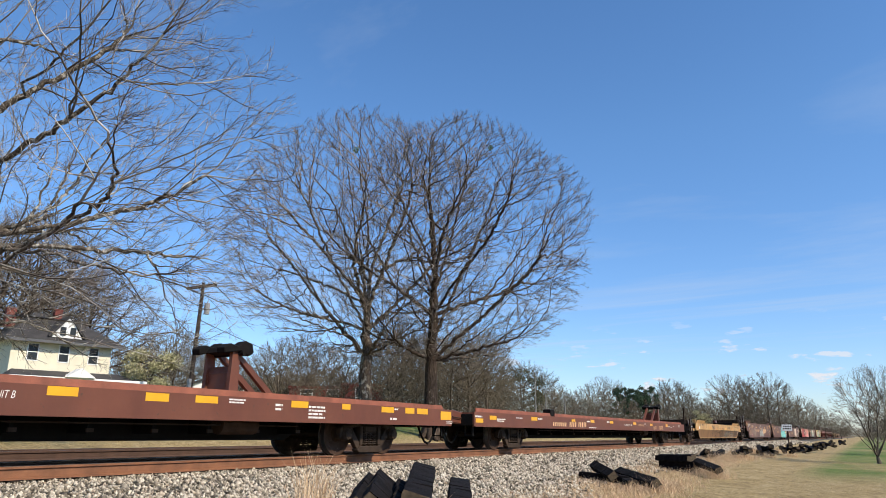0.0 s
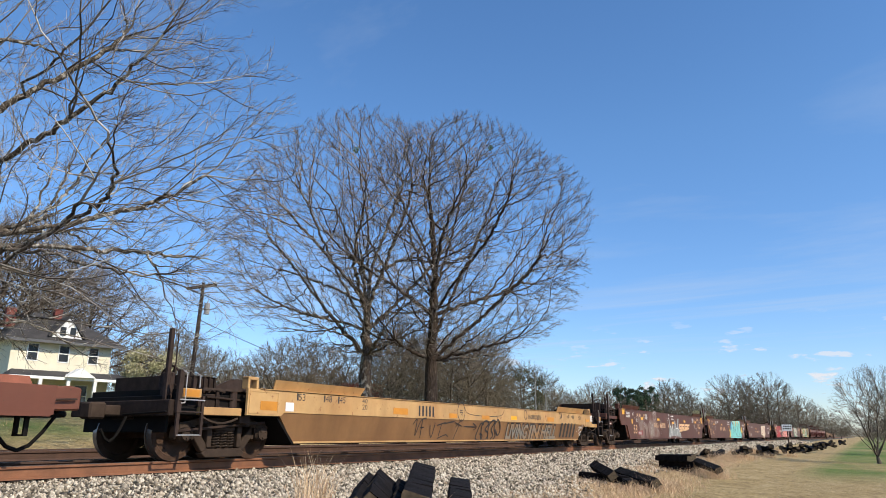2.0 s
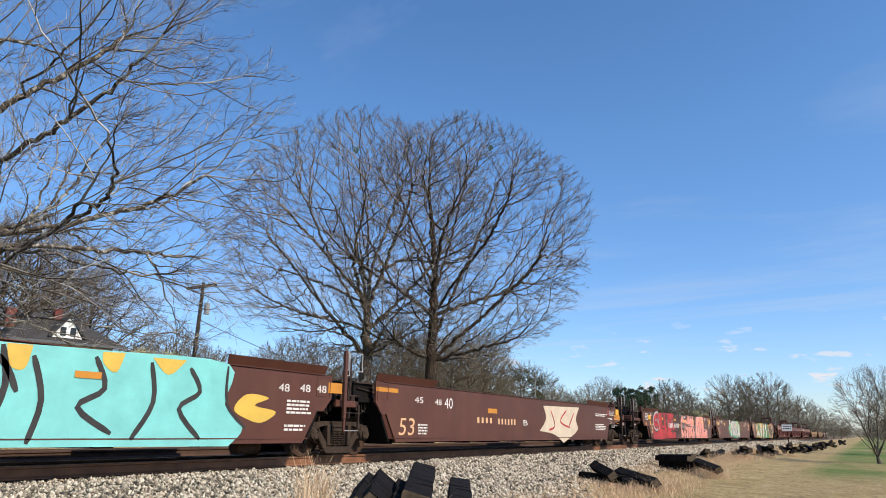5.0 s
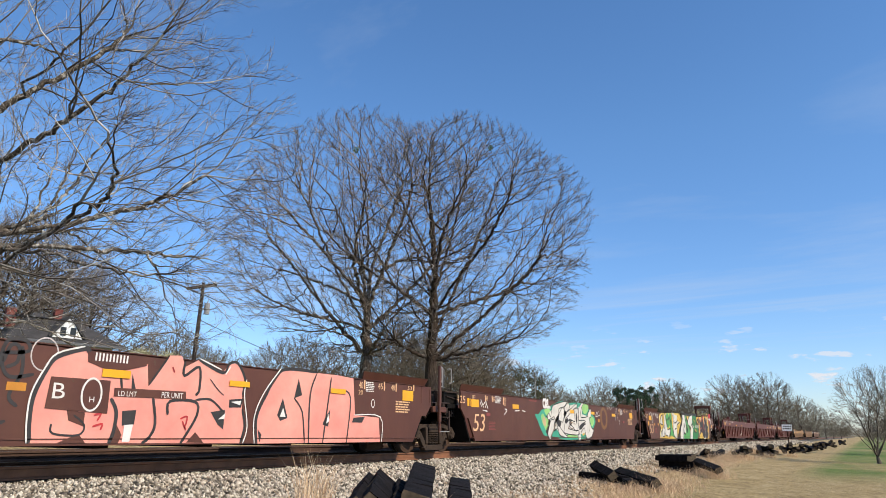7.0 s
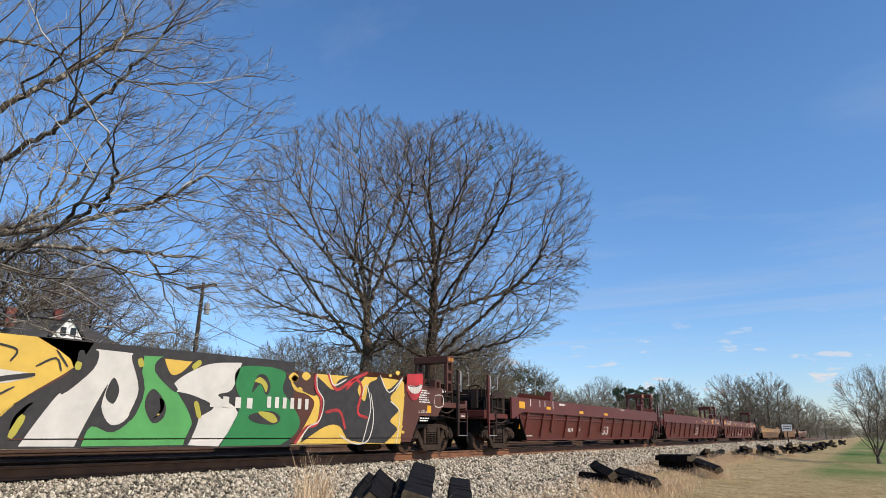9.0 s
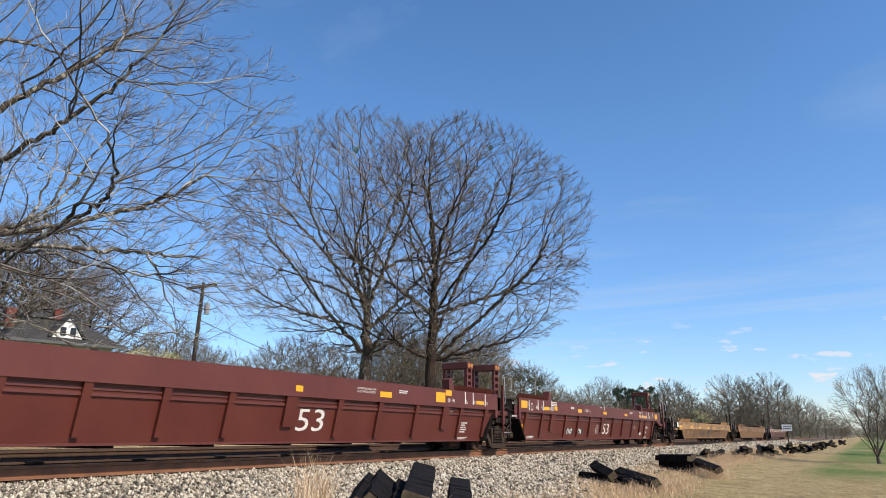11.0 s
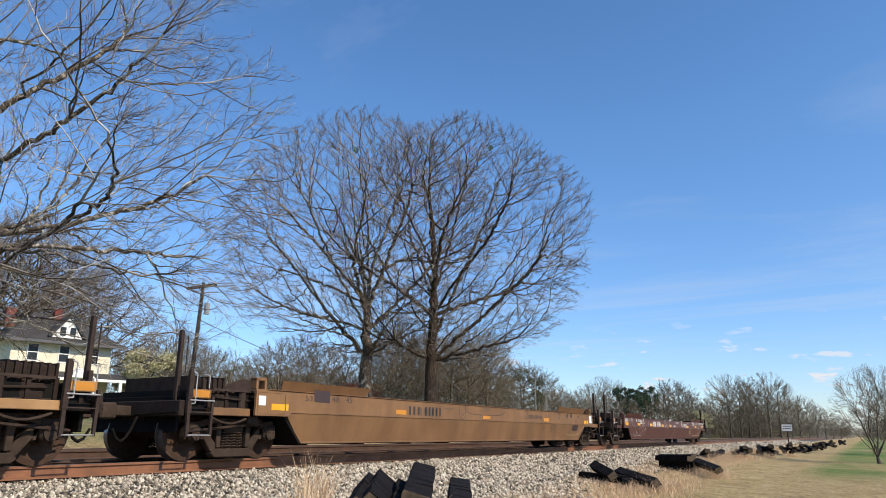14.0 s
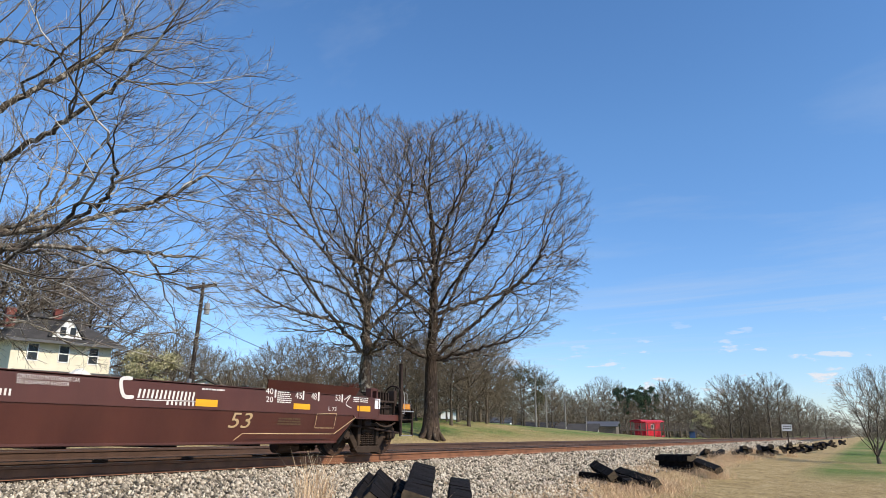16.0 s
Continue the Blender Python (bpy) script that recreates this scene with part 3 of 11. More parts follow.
def ladder(car, x, w, z0, z1, colour, rungs=4, y=-1.42):
    """The corner posts of a car's end: two uprights with steps between them low down and a thin hand rod beside each."""
    bm = bmesh.new()
    bm_box(bm, x - 0.045, x + 0.045, y - 0.05, y + 0.02, 0.80, z1, 0.006)
    bm_box(bm, x - 0.03, x + 0.03, y - 0.04, y, z0, 0.80)
    ob = part("corner_post", bm, colour, car)
    bm = bmesh.new()
    bm_box(bm, x + w - 0.035, x + w + 0.035, y + 0.22, y + 0.29, 0.80, z1 - 0.12, 0.006)
    bm_box(bm, x + w - 0.025, x + w + 0.025, y - 0.04, y, z0, 1.1)
    part("rear_post", bm, M["steel"], ob)
    for k in range(rungs):
        z = z0 + 0.02 + k * 0.38
        bm = bmesh.new()
        bm_rod(bm, (x, y - 0.03, z), (x + w, y - 0.03, z), 0.012, 6)
        part("rung", bm, M["galv"] if k == 0 else M["steel"], ob, "pale worn ladder rung" if k == 0 else "")
    for q, d, e in ((x + 0.10, -0.05, 0.05), (x + w + 0.09, 0.20, 0.2)):
        bm = bmesh.new()
        bm_rod(bm, (q, y + d, z1 - 0.55), (q, y + d, z1 - 0.05), 0.011, 6)
        bm_rod(bm, (q, y + d, z1 - 0.05), (q - 0.08, y + d, z1 - 0.02), 0.011, 6)
        bm_rod(bm, (q, y + d, z1 - 0.55), (q - 0.08, y + d, z1 - 0.56), 0.011, 6)
        part("hand_rod", bm, M["galv"], ob, "thin pale hand rod")


def car_end(car, x0, s, kind, style, colour):
    """The end of a well car at its truck: x0 the truck's place, s the way inwards."""
    st = STYLE[style]
    X = lambda d: x0 + s * d
    top, notch = st["top"], st["notch"]
    out = -1.45 if kind == "c" else 0.25                   # the outer end of the deck
    # bulkhead that closes the well, and the shear plate over the truck
    bm = bmesh.new()
    a = [(X(0.95), notch), (X(1.02), notch), (X(1.52), st["low"]), (X(1.45), st["low"])]
    bm_plate(bm, a, -1.42, 1.42)
    part("well_bulkhead", bm, M["under"], car)
    bm = bmesh.new()
    bm_box(bm, X(out), X(1.0), -1.30, 1.30, notch - 0.02, notch + 0.10, 0.01)
    bm_box(bm, X(max(out, -0.4)), X(0.45), -0.42, 0.42, 0.74, notch, 0.02)
    for y in (-1.2, 1.2):
        bm_box(bm, X(-0.10 if kind == "c" else 0.25), X(0.98), y - 0.06, y + 0.06, notch, top - 0.04)
    part("shear_deck", bm, M["under"], car)
    bm = bmesh.new()                                       # walkway grating over the end
    n = 14
    z = top - 0.03
    o2 = max(out, -0.75)
    for k in range(n):
        y = -1.30 + 2.6 * k / (n - 1)
        bm_box(bm, X(o2), X(1.0), y - 0.012, y + 0.012, z - 0.04, z)
    for k in range(6):
        d = o2 + (1.0 - o2) * k / 5
        bm_box(bm, X(d) - 0.012, X(d) + 0.012, -1.30, 1.30, z - 0.035, z - 0.005)
    part("walkway_grating", bm, M["grate"], car, "grey open steel walkway grating")
    bm = bmesh.new()                                       # brake rigging, hoses and clutter on the deck
    for k in range(6):
        d = o2 + 0.15 + 0.16 * k
        bm_bar(bm, (X(d), -1.15 + 0.2 * (k % 3), notch + 0.1), (X(d + 0.1), -0.9 + 0.1 * k, top - 0.06), 0.05)
    bm_rod(bm, (X(o2 + 0.2), -1.0, notch + 0.22), (X(0.9), -1.0, notch + 0.22), 0.11, 12)
    bm_rod(bm, (X(o2 + 0.1), -1.28, notch + 0.30), (X(0.9), -1.28, notch + 0.24), 0.022, 6)
    bm_box(bm, X(o2 + 0.1), X(o2 + 0.45), -1.25, -0.85, notch + 0.1, notch + 0.36, 0.02)
    part("brake_rigging", bm, M["grime"], car)
    if kind == "c":
        bm = bmesh.new()
        bm_box(bm, X(-1.50), X(-1.38), -1.38, 1.38, notch - 0.05, notch + 0.22, 0.015)
        bm_box(bm, X(-1.40), X(0.2), -0.30, 0.30, 0.70, 0.98, 0.02)
        part("end_sill", bm, M["grime"] if style == "step" else colour, car)
        for y in (-1.34, 1.34):
            bm = bmesh.new()
            bm_box(bm, X(-0.86 if style == "step" else -1.46), X(0.1), y - 0.05, y + 0.05, notch - 0.02, notch + 0.12, 0.01)
            part("side_bar", bm, colour, car)
            bm = bmesh.new()                               # bent air pipe under the bar
            for k in range(5):
                a0, a1 = k / 5, (k + 1) / 5
                bm_rod(bm, (X(-0.75 + 0.8 * a0), y, notch - 0.06 - 0.10 * math.sin(a0 * 3.1)), (X(-0.75 + 0.8 * a1), y, notch - 0.06 - 0.10 * math.sin(a1 * 3.1)), 0.022, 6)
            part("air_pipe", bm, M["truck"], car)
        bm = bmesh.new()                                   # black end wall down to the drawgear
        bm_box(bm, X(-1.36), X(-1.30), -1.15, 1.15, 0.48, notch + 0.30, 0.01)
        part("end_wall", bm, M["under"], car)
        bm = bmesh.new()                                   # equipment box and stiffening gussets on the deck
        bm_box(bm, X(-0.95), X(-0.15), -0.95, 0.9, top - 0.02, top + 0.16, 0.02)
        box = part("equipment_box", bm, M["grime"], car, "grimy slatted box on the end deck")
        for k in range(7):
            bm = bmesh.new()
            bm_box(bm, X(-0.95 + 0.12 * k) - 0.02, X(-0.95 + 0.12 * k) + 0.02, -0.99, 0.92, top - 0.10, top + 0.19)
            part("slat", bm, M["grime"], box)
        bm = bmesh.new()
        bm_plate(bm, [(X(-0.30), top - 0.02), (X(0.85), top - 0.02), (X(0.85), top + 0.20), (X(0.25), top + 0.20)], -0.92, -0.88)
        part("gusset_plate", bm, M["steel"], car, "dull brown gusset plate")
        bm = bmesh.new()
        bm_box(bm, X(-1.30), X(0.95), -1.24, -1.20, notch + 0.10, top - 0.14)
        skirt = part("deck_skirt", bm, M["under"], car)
        for k in range(6):
            d = -1.2 + 0.4 * k
            bm = bmesh.new()
            bm_box(bm, X(d) - 0.03, X(d) + 0.03, -1.28, -1.242, notch - 0.02, top - 0.04)
            part("stiffener", bm, M["grime"], skirt)
        bm = bmesh.new()                                   # coupler: shank and knuckle
        bm_box(bm, X(-1.85), X(-1.30), -0.09, 0.09, 0.76, 0.94, 0.02)
        bm_box(bm, X(-2.12), X(-1.82), -0.17, 0.12, 0.70, 0.98, 0.03)
        bm_rod(bm, (X(-2.0), 0.1, 0.70), (X(-2.0), 0.1, 0.98), 0.06, 8)
        part("coupler", bm, M["truck"], car, "cast knuckle coupler")
        bm = bmesh.new()                                   # uncoupling lever, air hose and stirrup
        bm_rod(bm, (X(-1.52), -1.35, notch + 0.02), (X(-1.52), -0.2, notch - 0.02), 0.016, 6)
        for k in range(5):
            a0, a1 = k / 5, (k + 1) / 5
            bm_rod(bm, (X(-1.55 - 0.45 * a0), -0.35, 0.75 - 0.42 * math.sin(a0 * 2.6)), (X(-1.55 - 0.45 * a1), -0.35, 0.75 - 0.42 * math.sin(a1 * 2.6)), 0.026, 6)
        part("air_hose", bm, M["under"], car)
        lx = X(-1.36) if s > 0 else X(-1.36) - 0.5
        if style == "step":
            ladder(car, lx, 0.5, 0.42, 1.52, M["steel"], 2)
            bm = bmesh.new()
            q = lx if s > 0 else lx + 0.5
            bm_box(bm, q - 0.035, q + 0.035, -1.12, -1.04, 0.95, 2.25, 0.006)
            bm_rod(bm, (q + 0.09, -1.15, 1.5), (q + 0.09, -1.15, 2.15), 0.011, 6)
            part("brake_stand_post", bm, M["steel"], car)
            bm = bmesh.new()
            grab(bm, (lx, -1.42, 1.02), (lx + 0.5, -1.42, 1.02))
            part("grab_iron", bm, M["galv"], car)
            bm = bmesh.new()
            bm_box(bm, lx + 0.02, lx + 0.5, -1.40, -1.34, 1.06, 1.22, 0.01)
            part("number_plate_panel", bm, colour, car)
            tape(car, lx + 0.05, 1.08, 0.40, 0.12, M["orange"], -1.40)
        else:
            ladder(car, lx, 0.5, 0.42, 2.25, M["steel"] if style == "smooth" else colour, 5)
            bm = bmesh.new()
            for q in (0, 0.5):
                grab(bm, (lx + q, -1.44, 1.85), (lx + q, -1.44, 2.22), (0.05, -0.04, 0))
            part("grab_iron", bm, M["galv"], car)
            bm = bmesh.new()
            bm_box(bm, lx + 0.05, lx + 0.62, -1.42, -1.36, 0.90, 1.06, 0.01)
            part("number_plate_panel", bm, colour, car)
            bars(car, lx + 0.2, 0.94, 0.26, 0.07, 1, M["white"], 1, -1.42)
    elif s < 0:
        # ladder and connector on the trailing end of an articulated unit
        lx = x0 + 0.02
        ladder(car, lx - 0.35, 0.5, 0.52, 2.28 if style == "smooth" else 2.0, colour, 4, -1.46)
        bm = bmesh.new()
        for q in (-0.35, 0.15):
            grab(bm, (lx + q, -1.48, 1.85), (lx + q, -1.48, 2.24), (0.05, -0.04, 0))
        part("grab_iron", bm, M["galv"], car)
        bm = bmesh.new()
        bm_box(bm, x0 - 0.6, x0 + 0.35, -0.30, 0.30, 0.72, 1.02, 0.04)
        bm_rod(bm, (x0, 0, 0.60), (x0, 0, 1.10), 0.22, 14)
        part("articulation_joint", bm, M["truck"], car)
        bm = bmesh.new()
        bm_box(bm, x0 - 0.5, x0 + 0.2, -1.38, -1.30, 1.05, 1.20, 0.01)
        part("step_panel", bm, colour, car)
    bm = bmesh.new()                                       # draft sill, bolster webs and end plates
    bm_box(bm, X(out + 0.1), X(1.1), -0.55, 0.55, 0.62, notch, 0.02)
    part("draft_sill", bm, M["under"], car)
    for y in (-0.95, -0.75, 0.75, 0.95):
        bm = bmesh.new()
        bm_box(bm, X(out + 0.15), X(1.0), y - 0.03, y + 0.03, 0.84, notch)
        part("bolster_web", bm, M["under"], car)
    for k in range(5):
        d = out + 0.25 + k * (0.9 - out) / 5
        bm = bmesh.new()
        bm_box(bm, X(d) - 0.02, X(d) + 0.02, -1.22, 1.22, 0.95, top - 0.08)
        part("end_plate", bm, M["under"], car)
    bm = bmesh.new()                                       # pipes, valves and levers on the near side
    for k in range(4):
        z = notch + 0.06 + 0.09 * k
        bm_rod(bm, (X(out + 0.2), -1.25 + 0.03 * k, z), (X(0.35), -1.27 + 0.02 * k, z - 0.04), 0.018, 6)
    bm_rod(bm, (X(0.0), -1.22, notch + 0.02), (X(0.0), -1.22, top - 0.06), 0.09, 10)
    bm_rod(bm, (X(0.45), -1.15, notch - 0.2), (X(0.45), -1.15, notch + 0.28), 0.07, 10)
    bm_rod(bm, (X(out + 0.3), -1.18, notch - 0.30), (X(0.9), -1.18, notch - 0.12), 0.025, 6)
    bm_box(bm, X(0.15), X(0.42), -1.30, -1.05, notch - 0.16, notch + 0.12, 0.02)
    part("brake_valve", bm, M["steel"], car)
    # framed end panel and stake pocket on the side, where the girder passes over the truck
    if style != "ribbed":
        p0, p1 = (0.16, 0.92) if kind == "c" else (0.86, 1.3)
        for y in (FACE - 0.010, -FACE + 0.002):
            bm = bmesh.new()
            for u0, u1, v0, v1 in ((p0, p1, top - 0.055, top - 0.035), (p0, p1, notch + 0.035, notch + 0.055), (p0, p0 + 0.02, notch + 0.055, top - 0.055), (p1 - 0.02, p1, notch + 0.055, top - 0.055)):
                bm_box(bm, X(u0), X(u1), y, y + 0.008, v0, v1)
            part("panel_frame", bm, colour, car)
        if kind == "c":
            for y in (-1.46, 1.30):
                bm = bmesh.new()
                for q in (0.14, 0.36):
                    bm_box(bm, X(q), X(q + 0.06), y, y + 0.16, top, top + 0.20, 0.008)
                bm_box(bm, X(0.14), X(0.42), y, y + 0.16, top + 0.16, top + 0.22, 0.008)
                part("stake_pocket", bm, colour, car)
    # trailing side arm over the truck
    for y in (-1.08, 1.08):
        bm = bmesh.new()
        bm_box(bm, X(-0.55), X(0.5), y - 0.07, y + 0.07, 0.86, 1.02, 0.01)
        part("side_bearing_arm", bm, M["under"], car)


def side(car, W, left, right, style, colour):
    """The two side girders with their coamings."""
    st = STYLE[style]
    top, low, notch, high = st["top"], st["low"], st["notch"], st["high"]
    d0 = {"c": 0.12, "a": 0.80}
    a, b = d0[left], W - d0[right]
    for f in (-1, 1):
        bm = bmesh.new()
        y0, y1 = (FACE, FACE + 0.05) if f < 0 else (-FACE - 0.05, -FACE)
        if style == "smooth":
            cut = st["cut"]
            bm_plate(bm, [(a, notch), (a, top), (b, top), (b, notch), (b - 0.25, cut), (W - 1.25, cut), (W - 1.65, low), (1.65, low), (1.25, cut), (a + 0.25, cut)], y0, y1)
            bm_box(bm, 1.5, W - 1.5, y0 - (0.012 if f < 0 else 0), y1 + (0 if f < 0 else 0.012), 0.372, 0.392)
            bm_box(bm, a + 0.3, b - 0.3, *((y0, y0 + 0.22) if f < 0 else (y1 - 0.22, y1)), top - 0.02, top + 0.015)
        elif style == "step":
            led, k = 0.87, 0.15 if f < 0 else -0.15
            bm_plate(bm, [(a, notch), (a, top), (b, top), (b, notch), (W - 1.02, notch), (W - 1.10, led), (1.10, led), (1.02, notch)], y0, y1)
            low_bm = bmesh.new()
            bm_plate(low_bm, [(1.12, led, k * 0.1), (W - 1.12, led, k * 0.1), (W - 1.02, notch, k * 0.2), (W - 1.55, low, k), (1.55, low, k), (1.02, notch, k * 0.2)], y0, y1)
            # tan and ochre cars: the lean's shade is in the darker paint
            part("lower_panel", low_bm, M["tan_rust_shade"] if colour in (M["tan"], M["tan_rust_shade"]) else M["tan_low_shade"] if colour is M["tan_wash"] else colour, car, "leaning rust-stained lower panel, shade put into the colour on two tan cars")
            bm_box(bm, a + 0.3, b - 0.3, *((y0, y0 + 0.2) if f < 0 else (y1 - 0.2, y1)), top - 0.02, top + 0.012)
            yb = y0 + k
            bm_box(bm, 1.5, W - 1.5, yb - 0.02, yb + 0.02, 0.285, 0.32)
        else:
            bm_plate(bm, [(a, notch), (a, top), (b, top), (b, notch), (b - 0.15, notch), (W - 0.95, notch + 0.22), (0.95, notch + 0.22), (a + 0.15, notch)], y0 - 0.02, y1)
            k = 1.0 if f < 0 else -1.0
            bm_plate(bm, [(0.9, notch + 0.24, 0.06 * k), (W - 0.9, notch + 0.24, 0.06 * k), (W - 1.05, notch, 0.11 * k), (W - 1.5, low, 0.26 * k), (1.5, low, 0.26 * k), (1.05, notch, 0.11 * k)], y0, y1)
            bm_box(bm, 1.5, W - 1.5, y0 + 0.26 * k - 0.02, y1 + 0.26 * k, low - 0.01, low + 0.03)
        part("side_girder", bm, colour, car)
        if style == "ribbed":
            for i, x in enumerate((1.5, 2.9, 3.85, 5.2, 6.6, 8.0, 9.57, 11.1, 12.6, 14.2, 15.65, 16.5, 18.0)):
                wide = i in (2, 6, 10)
                bm = bmesh.new()
                w = 0.17 if wide else 0.075
                z0 = 0.60 if wide else 0.40
                lean = (1.2 - z0) * 0.22 * (1 if f < 0 else -1)
                bm_plate(bm, [(x - w, 1.22), (x + w, 1.22), (x + w * 0.85, z0, lean), (x - w * 0.85, z0, lean)], *((FACE - 0.01, FACE + 0.08) if f < 0 else (-FACE - 0.08, -FACE + 0.01)))
                part("side_post", bm, colour, car)
            for z in (1.12, 1.03):
                bm = bmesh.new()
                bm_box(bm, 1.2, W - 1.2, *((FACE + 0.07, FACE + 0.12) if f < 0 else (-FACE - 0.12, -FACE - 0.07)), z - 0.025, z + 0.025)
                part("side_rail", bm, colour, car)
        for q, s, kind in ((0.0, 1, left), (W, -1, right)):
            e0, e1 = (0.9, 3.75) if kind == "c" else (0.95, 3.7)
            bm = bmesh.new()
            lean = -0.10 if f < 0 else 0.10
            bm_plate(bm, [(q + s * e0, top + 0.005), (q + s * (e0 - 0.05), high, lean), (q + s * e1, high, lean), (q + s * (e1 - 0.08), top + 0.005)], *((FACE + 0.13, FACE + 0.15) if f < 0 else (-FACE - 0.15, -FACE - 0.13)))
            guide = part("guide_coaming", bm, colour, car, "raised container guide flange")
            if style == "ribbed" and f < 0:
                bm = bmesh.new()
                bm_plate(bm, [(q + s * e1, top), (q + s * (e1 + 0.02), top + 0.28), (q + s * (e1 - 0.15), top + 0.33), (q + s * (e1 - 0.28), top)], FACE + 0.02, FACE + 0.25)
                part("corner_guide", bm, colour, car)
    bm = bmesh.new()                                       # cross bearers and floor straps
    for i in range(9):
        x = 1.8 + (W - 3.6) * i / 8
        bm_box(bm, x - 0.15, x + 0.15, -1.20, 1.20, 0.24, 0.34)
    for y in (-1.08, -0.5, 0.5, 1.08):
        bm_box(bm, 1.5, W - 1.5, y - 0.12, y + 0.12, 0.29, 0.33)
    part("well_floor", bm, M["under"], car)
    bm = bmesh.new()                                       # brake cylinder under the well
    bm_rod(bm, (W - 2.3, -0.9, 0.22), (W - 2.9, -0.9, 0.22), 0.13, 12)
    part("brake_reservoir", bm, M["wheel"], car)


def well_car(x0, x1, left, right, style, colour, label, trucks=(True, True), name="well_car"):
    car = base(name, label, "well car", pose(x0, 0, 0), group="freight train")
    W = x1 - x0
    side(car, W, left, right, style, colour)
    car_end(car, 0.0, 1, left, style, colour)
    car_end(car, W, -1, right, style, colour)
    if trucks[0]:
        truck(car, 0.0)
    if trucks[1]:
        truck(car, W)
    return car


def spine_car(x0, x1, t0, t1, hitch, label):
    """A long low container flat: outer sills, faded top plate, deep centre sill, trailer hitch."""
    car = base("flat_car", label, "flat car", pose(x0, 0, 0), group="freight train")
    L = x1 - x0
    for f in (-1, 1):
        bm = bmesh.new()
        y0, y1 = (FACE, FACE + 0.06) if f < 0 else (-FACE - 0.06, -FACE)
        bm_plate(bm, [(0, 0.72), (0, 1.12), (L, 1.12), (L, 0.72), (L - 0.1, 0.69), (0.1, 0.69)], y0, y1)
        bm_box(bm, 0.05, L - 0.05, *((FACE - 0.015, FACE + 0.10) if f < 0 else (-FACE - 0.10, -FACE + 0.015)), 0.69, 0.715)
        part("side_sill", bm, M["spine_red"], car)
        bm = bmesh.new()
        bm_plate(bm, [(0.3, 1.12), (L - 0.3, 1.12), (L - 0.35, 1.235, 0.02 * -f), (0.35, 1.235, 0.02 * -f)], *((FACE + 0.10, FACE + 0.14) if f < 0 else (-FACE - 0.14, -FACE - 0.10)))
        part("top_flange", bm, M["spine_top"], car, "faded salmon-red top flange")
    bm = bmesh.new()
    bm_box(bm, 0.1, L - 0.1, FACE + 0.06, -FACE - 0.06, 1.06, 1.10)
    part("deck", bm, M["spine_top"], car)
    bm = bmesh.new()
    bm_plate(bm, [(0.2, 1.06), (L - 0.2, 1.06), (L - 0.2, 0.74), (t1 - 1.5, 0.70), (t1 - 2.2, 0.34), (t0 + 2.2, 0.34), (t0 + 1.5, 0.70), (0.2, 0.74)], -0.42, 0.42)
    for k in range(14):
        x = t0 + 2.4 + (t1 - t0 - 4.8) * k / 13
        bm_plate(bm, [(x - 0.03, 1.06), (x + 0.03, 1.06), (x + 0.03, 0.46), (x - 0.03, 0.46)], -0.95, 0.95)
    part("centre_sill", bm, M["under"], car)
    bm = bmesh.new()
    for k in range(14):
        x = t0 + 2.4 + (t1 - t0 - 4.8) * k / 13
        bm_box(bm, x - 0.06, x + 0.06, -0.99, -0.955, 0.48, 0.54)
    bm_rod(bm, (t0 + 2.4, -0.98, 0.62), (t1 - 2.4, -0.98, 0.62), 0.014, 6)
    part("air_pipe", bm, M["grate"], car)
    for q, s in ((0, 1), (L, -1)):
        bm = bmesh.new()
        bm_box(bm, q + s * 0.0, q + s * 0.4, -1.44, 1.44, 0.72, 1.06, 0.02)
        bm_box(bm, q - s * 0.75, q + s * 0.2, -0.6, 0.6, 0.70, 0.80, 0.03)
        cast = bmesh.new()
        bm_plate(cast, [(q - s * 0.66, 0.80), (q - s * 0.66, 1.13), (q - s * 0.45, 1.16), (q + s * 0.1, 1.10), (q + s * 0.1, 0.76)], -1.05, 1.05)
        bmesh.ops.bevel(cast, geom=cast.edges[:], offset=0.025, segments=1, affect="EDGES")
        casting = part("end_casting", cast, M["spine_red"], car, "rust-red cast end block")
        cast = bmesh.new()
        grab(cast, (q - s * 0.55, -1.05, 0.96), (q - s * 0.05, -1.05, 0.93), (0, -0.05, 0), 0.016)
        part("uncoupling_rod", cast, M["steel"], casting)
        for y in (-1.30, -1.05):
            bm_box(bm, q + s * 0.25 - 0.03, q + s * 0.25 + 0.03, y - 0.02, y + 0.02, 0.42, 0.72)
        bm_box(bm, q + s * 0.25 - 0.03, q + s * 0.25 + 0.03, -1.30, -1.05, 0.42, 0.45)
        for k in range(6):
            a0, a1 = k / 6, (k + 1) / 6
            bm_rod(bm, (q - s * (0.5 - a0), -0.7, 0.72 - 0.5 * math.sin(a0 * 3.1)), (q - s * (0.5 - a1), -0.7, 0.72 - 0.5 * math.sin(a1 * 3.1)), 0.03, 6)
        part("end_connection", bm, M["under"], car)
    bm = bmesh.new()
    bm_rod(bm, (t1 - 3.6, -0.9, 0.62), (t1 - 4.5, -0.9, 0.62), 0.17, 14)
    part("air_reservoir", bm, M["wheel"], car, "tan-dusted air reservoir")
    # folding trailer hitch: two uprights, head and diagonal strut
    hx, s = hitch
    h = bmesh.new()
    for y in (-0.42, 0.30):
        bm_plate(h, [(hx - 0.13, 1.10), (hx + 0.13, 1.10), (hx + 0.10, 2.18), (hx - 0.08, 2.20)], y, y + 0.09)
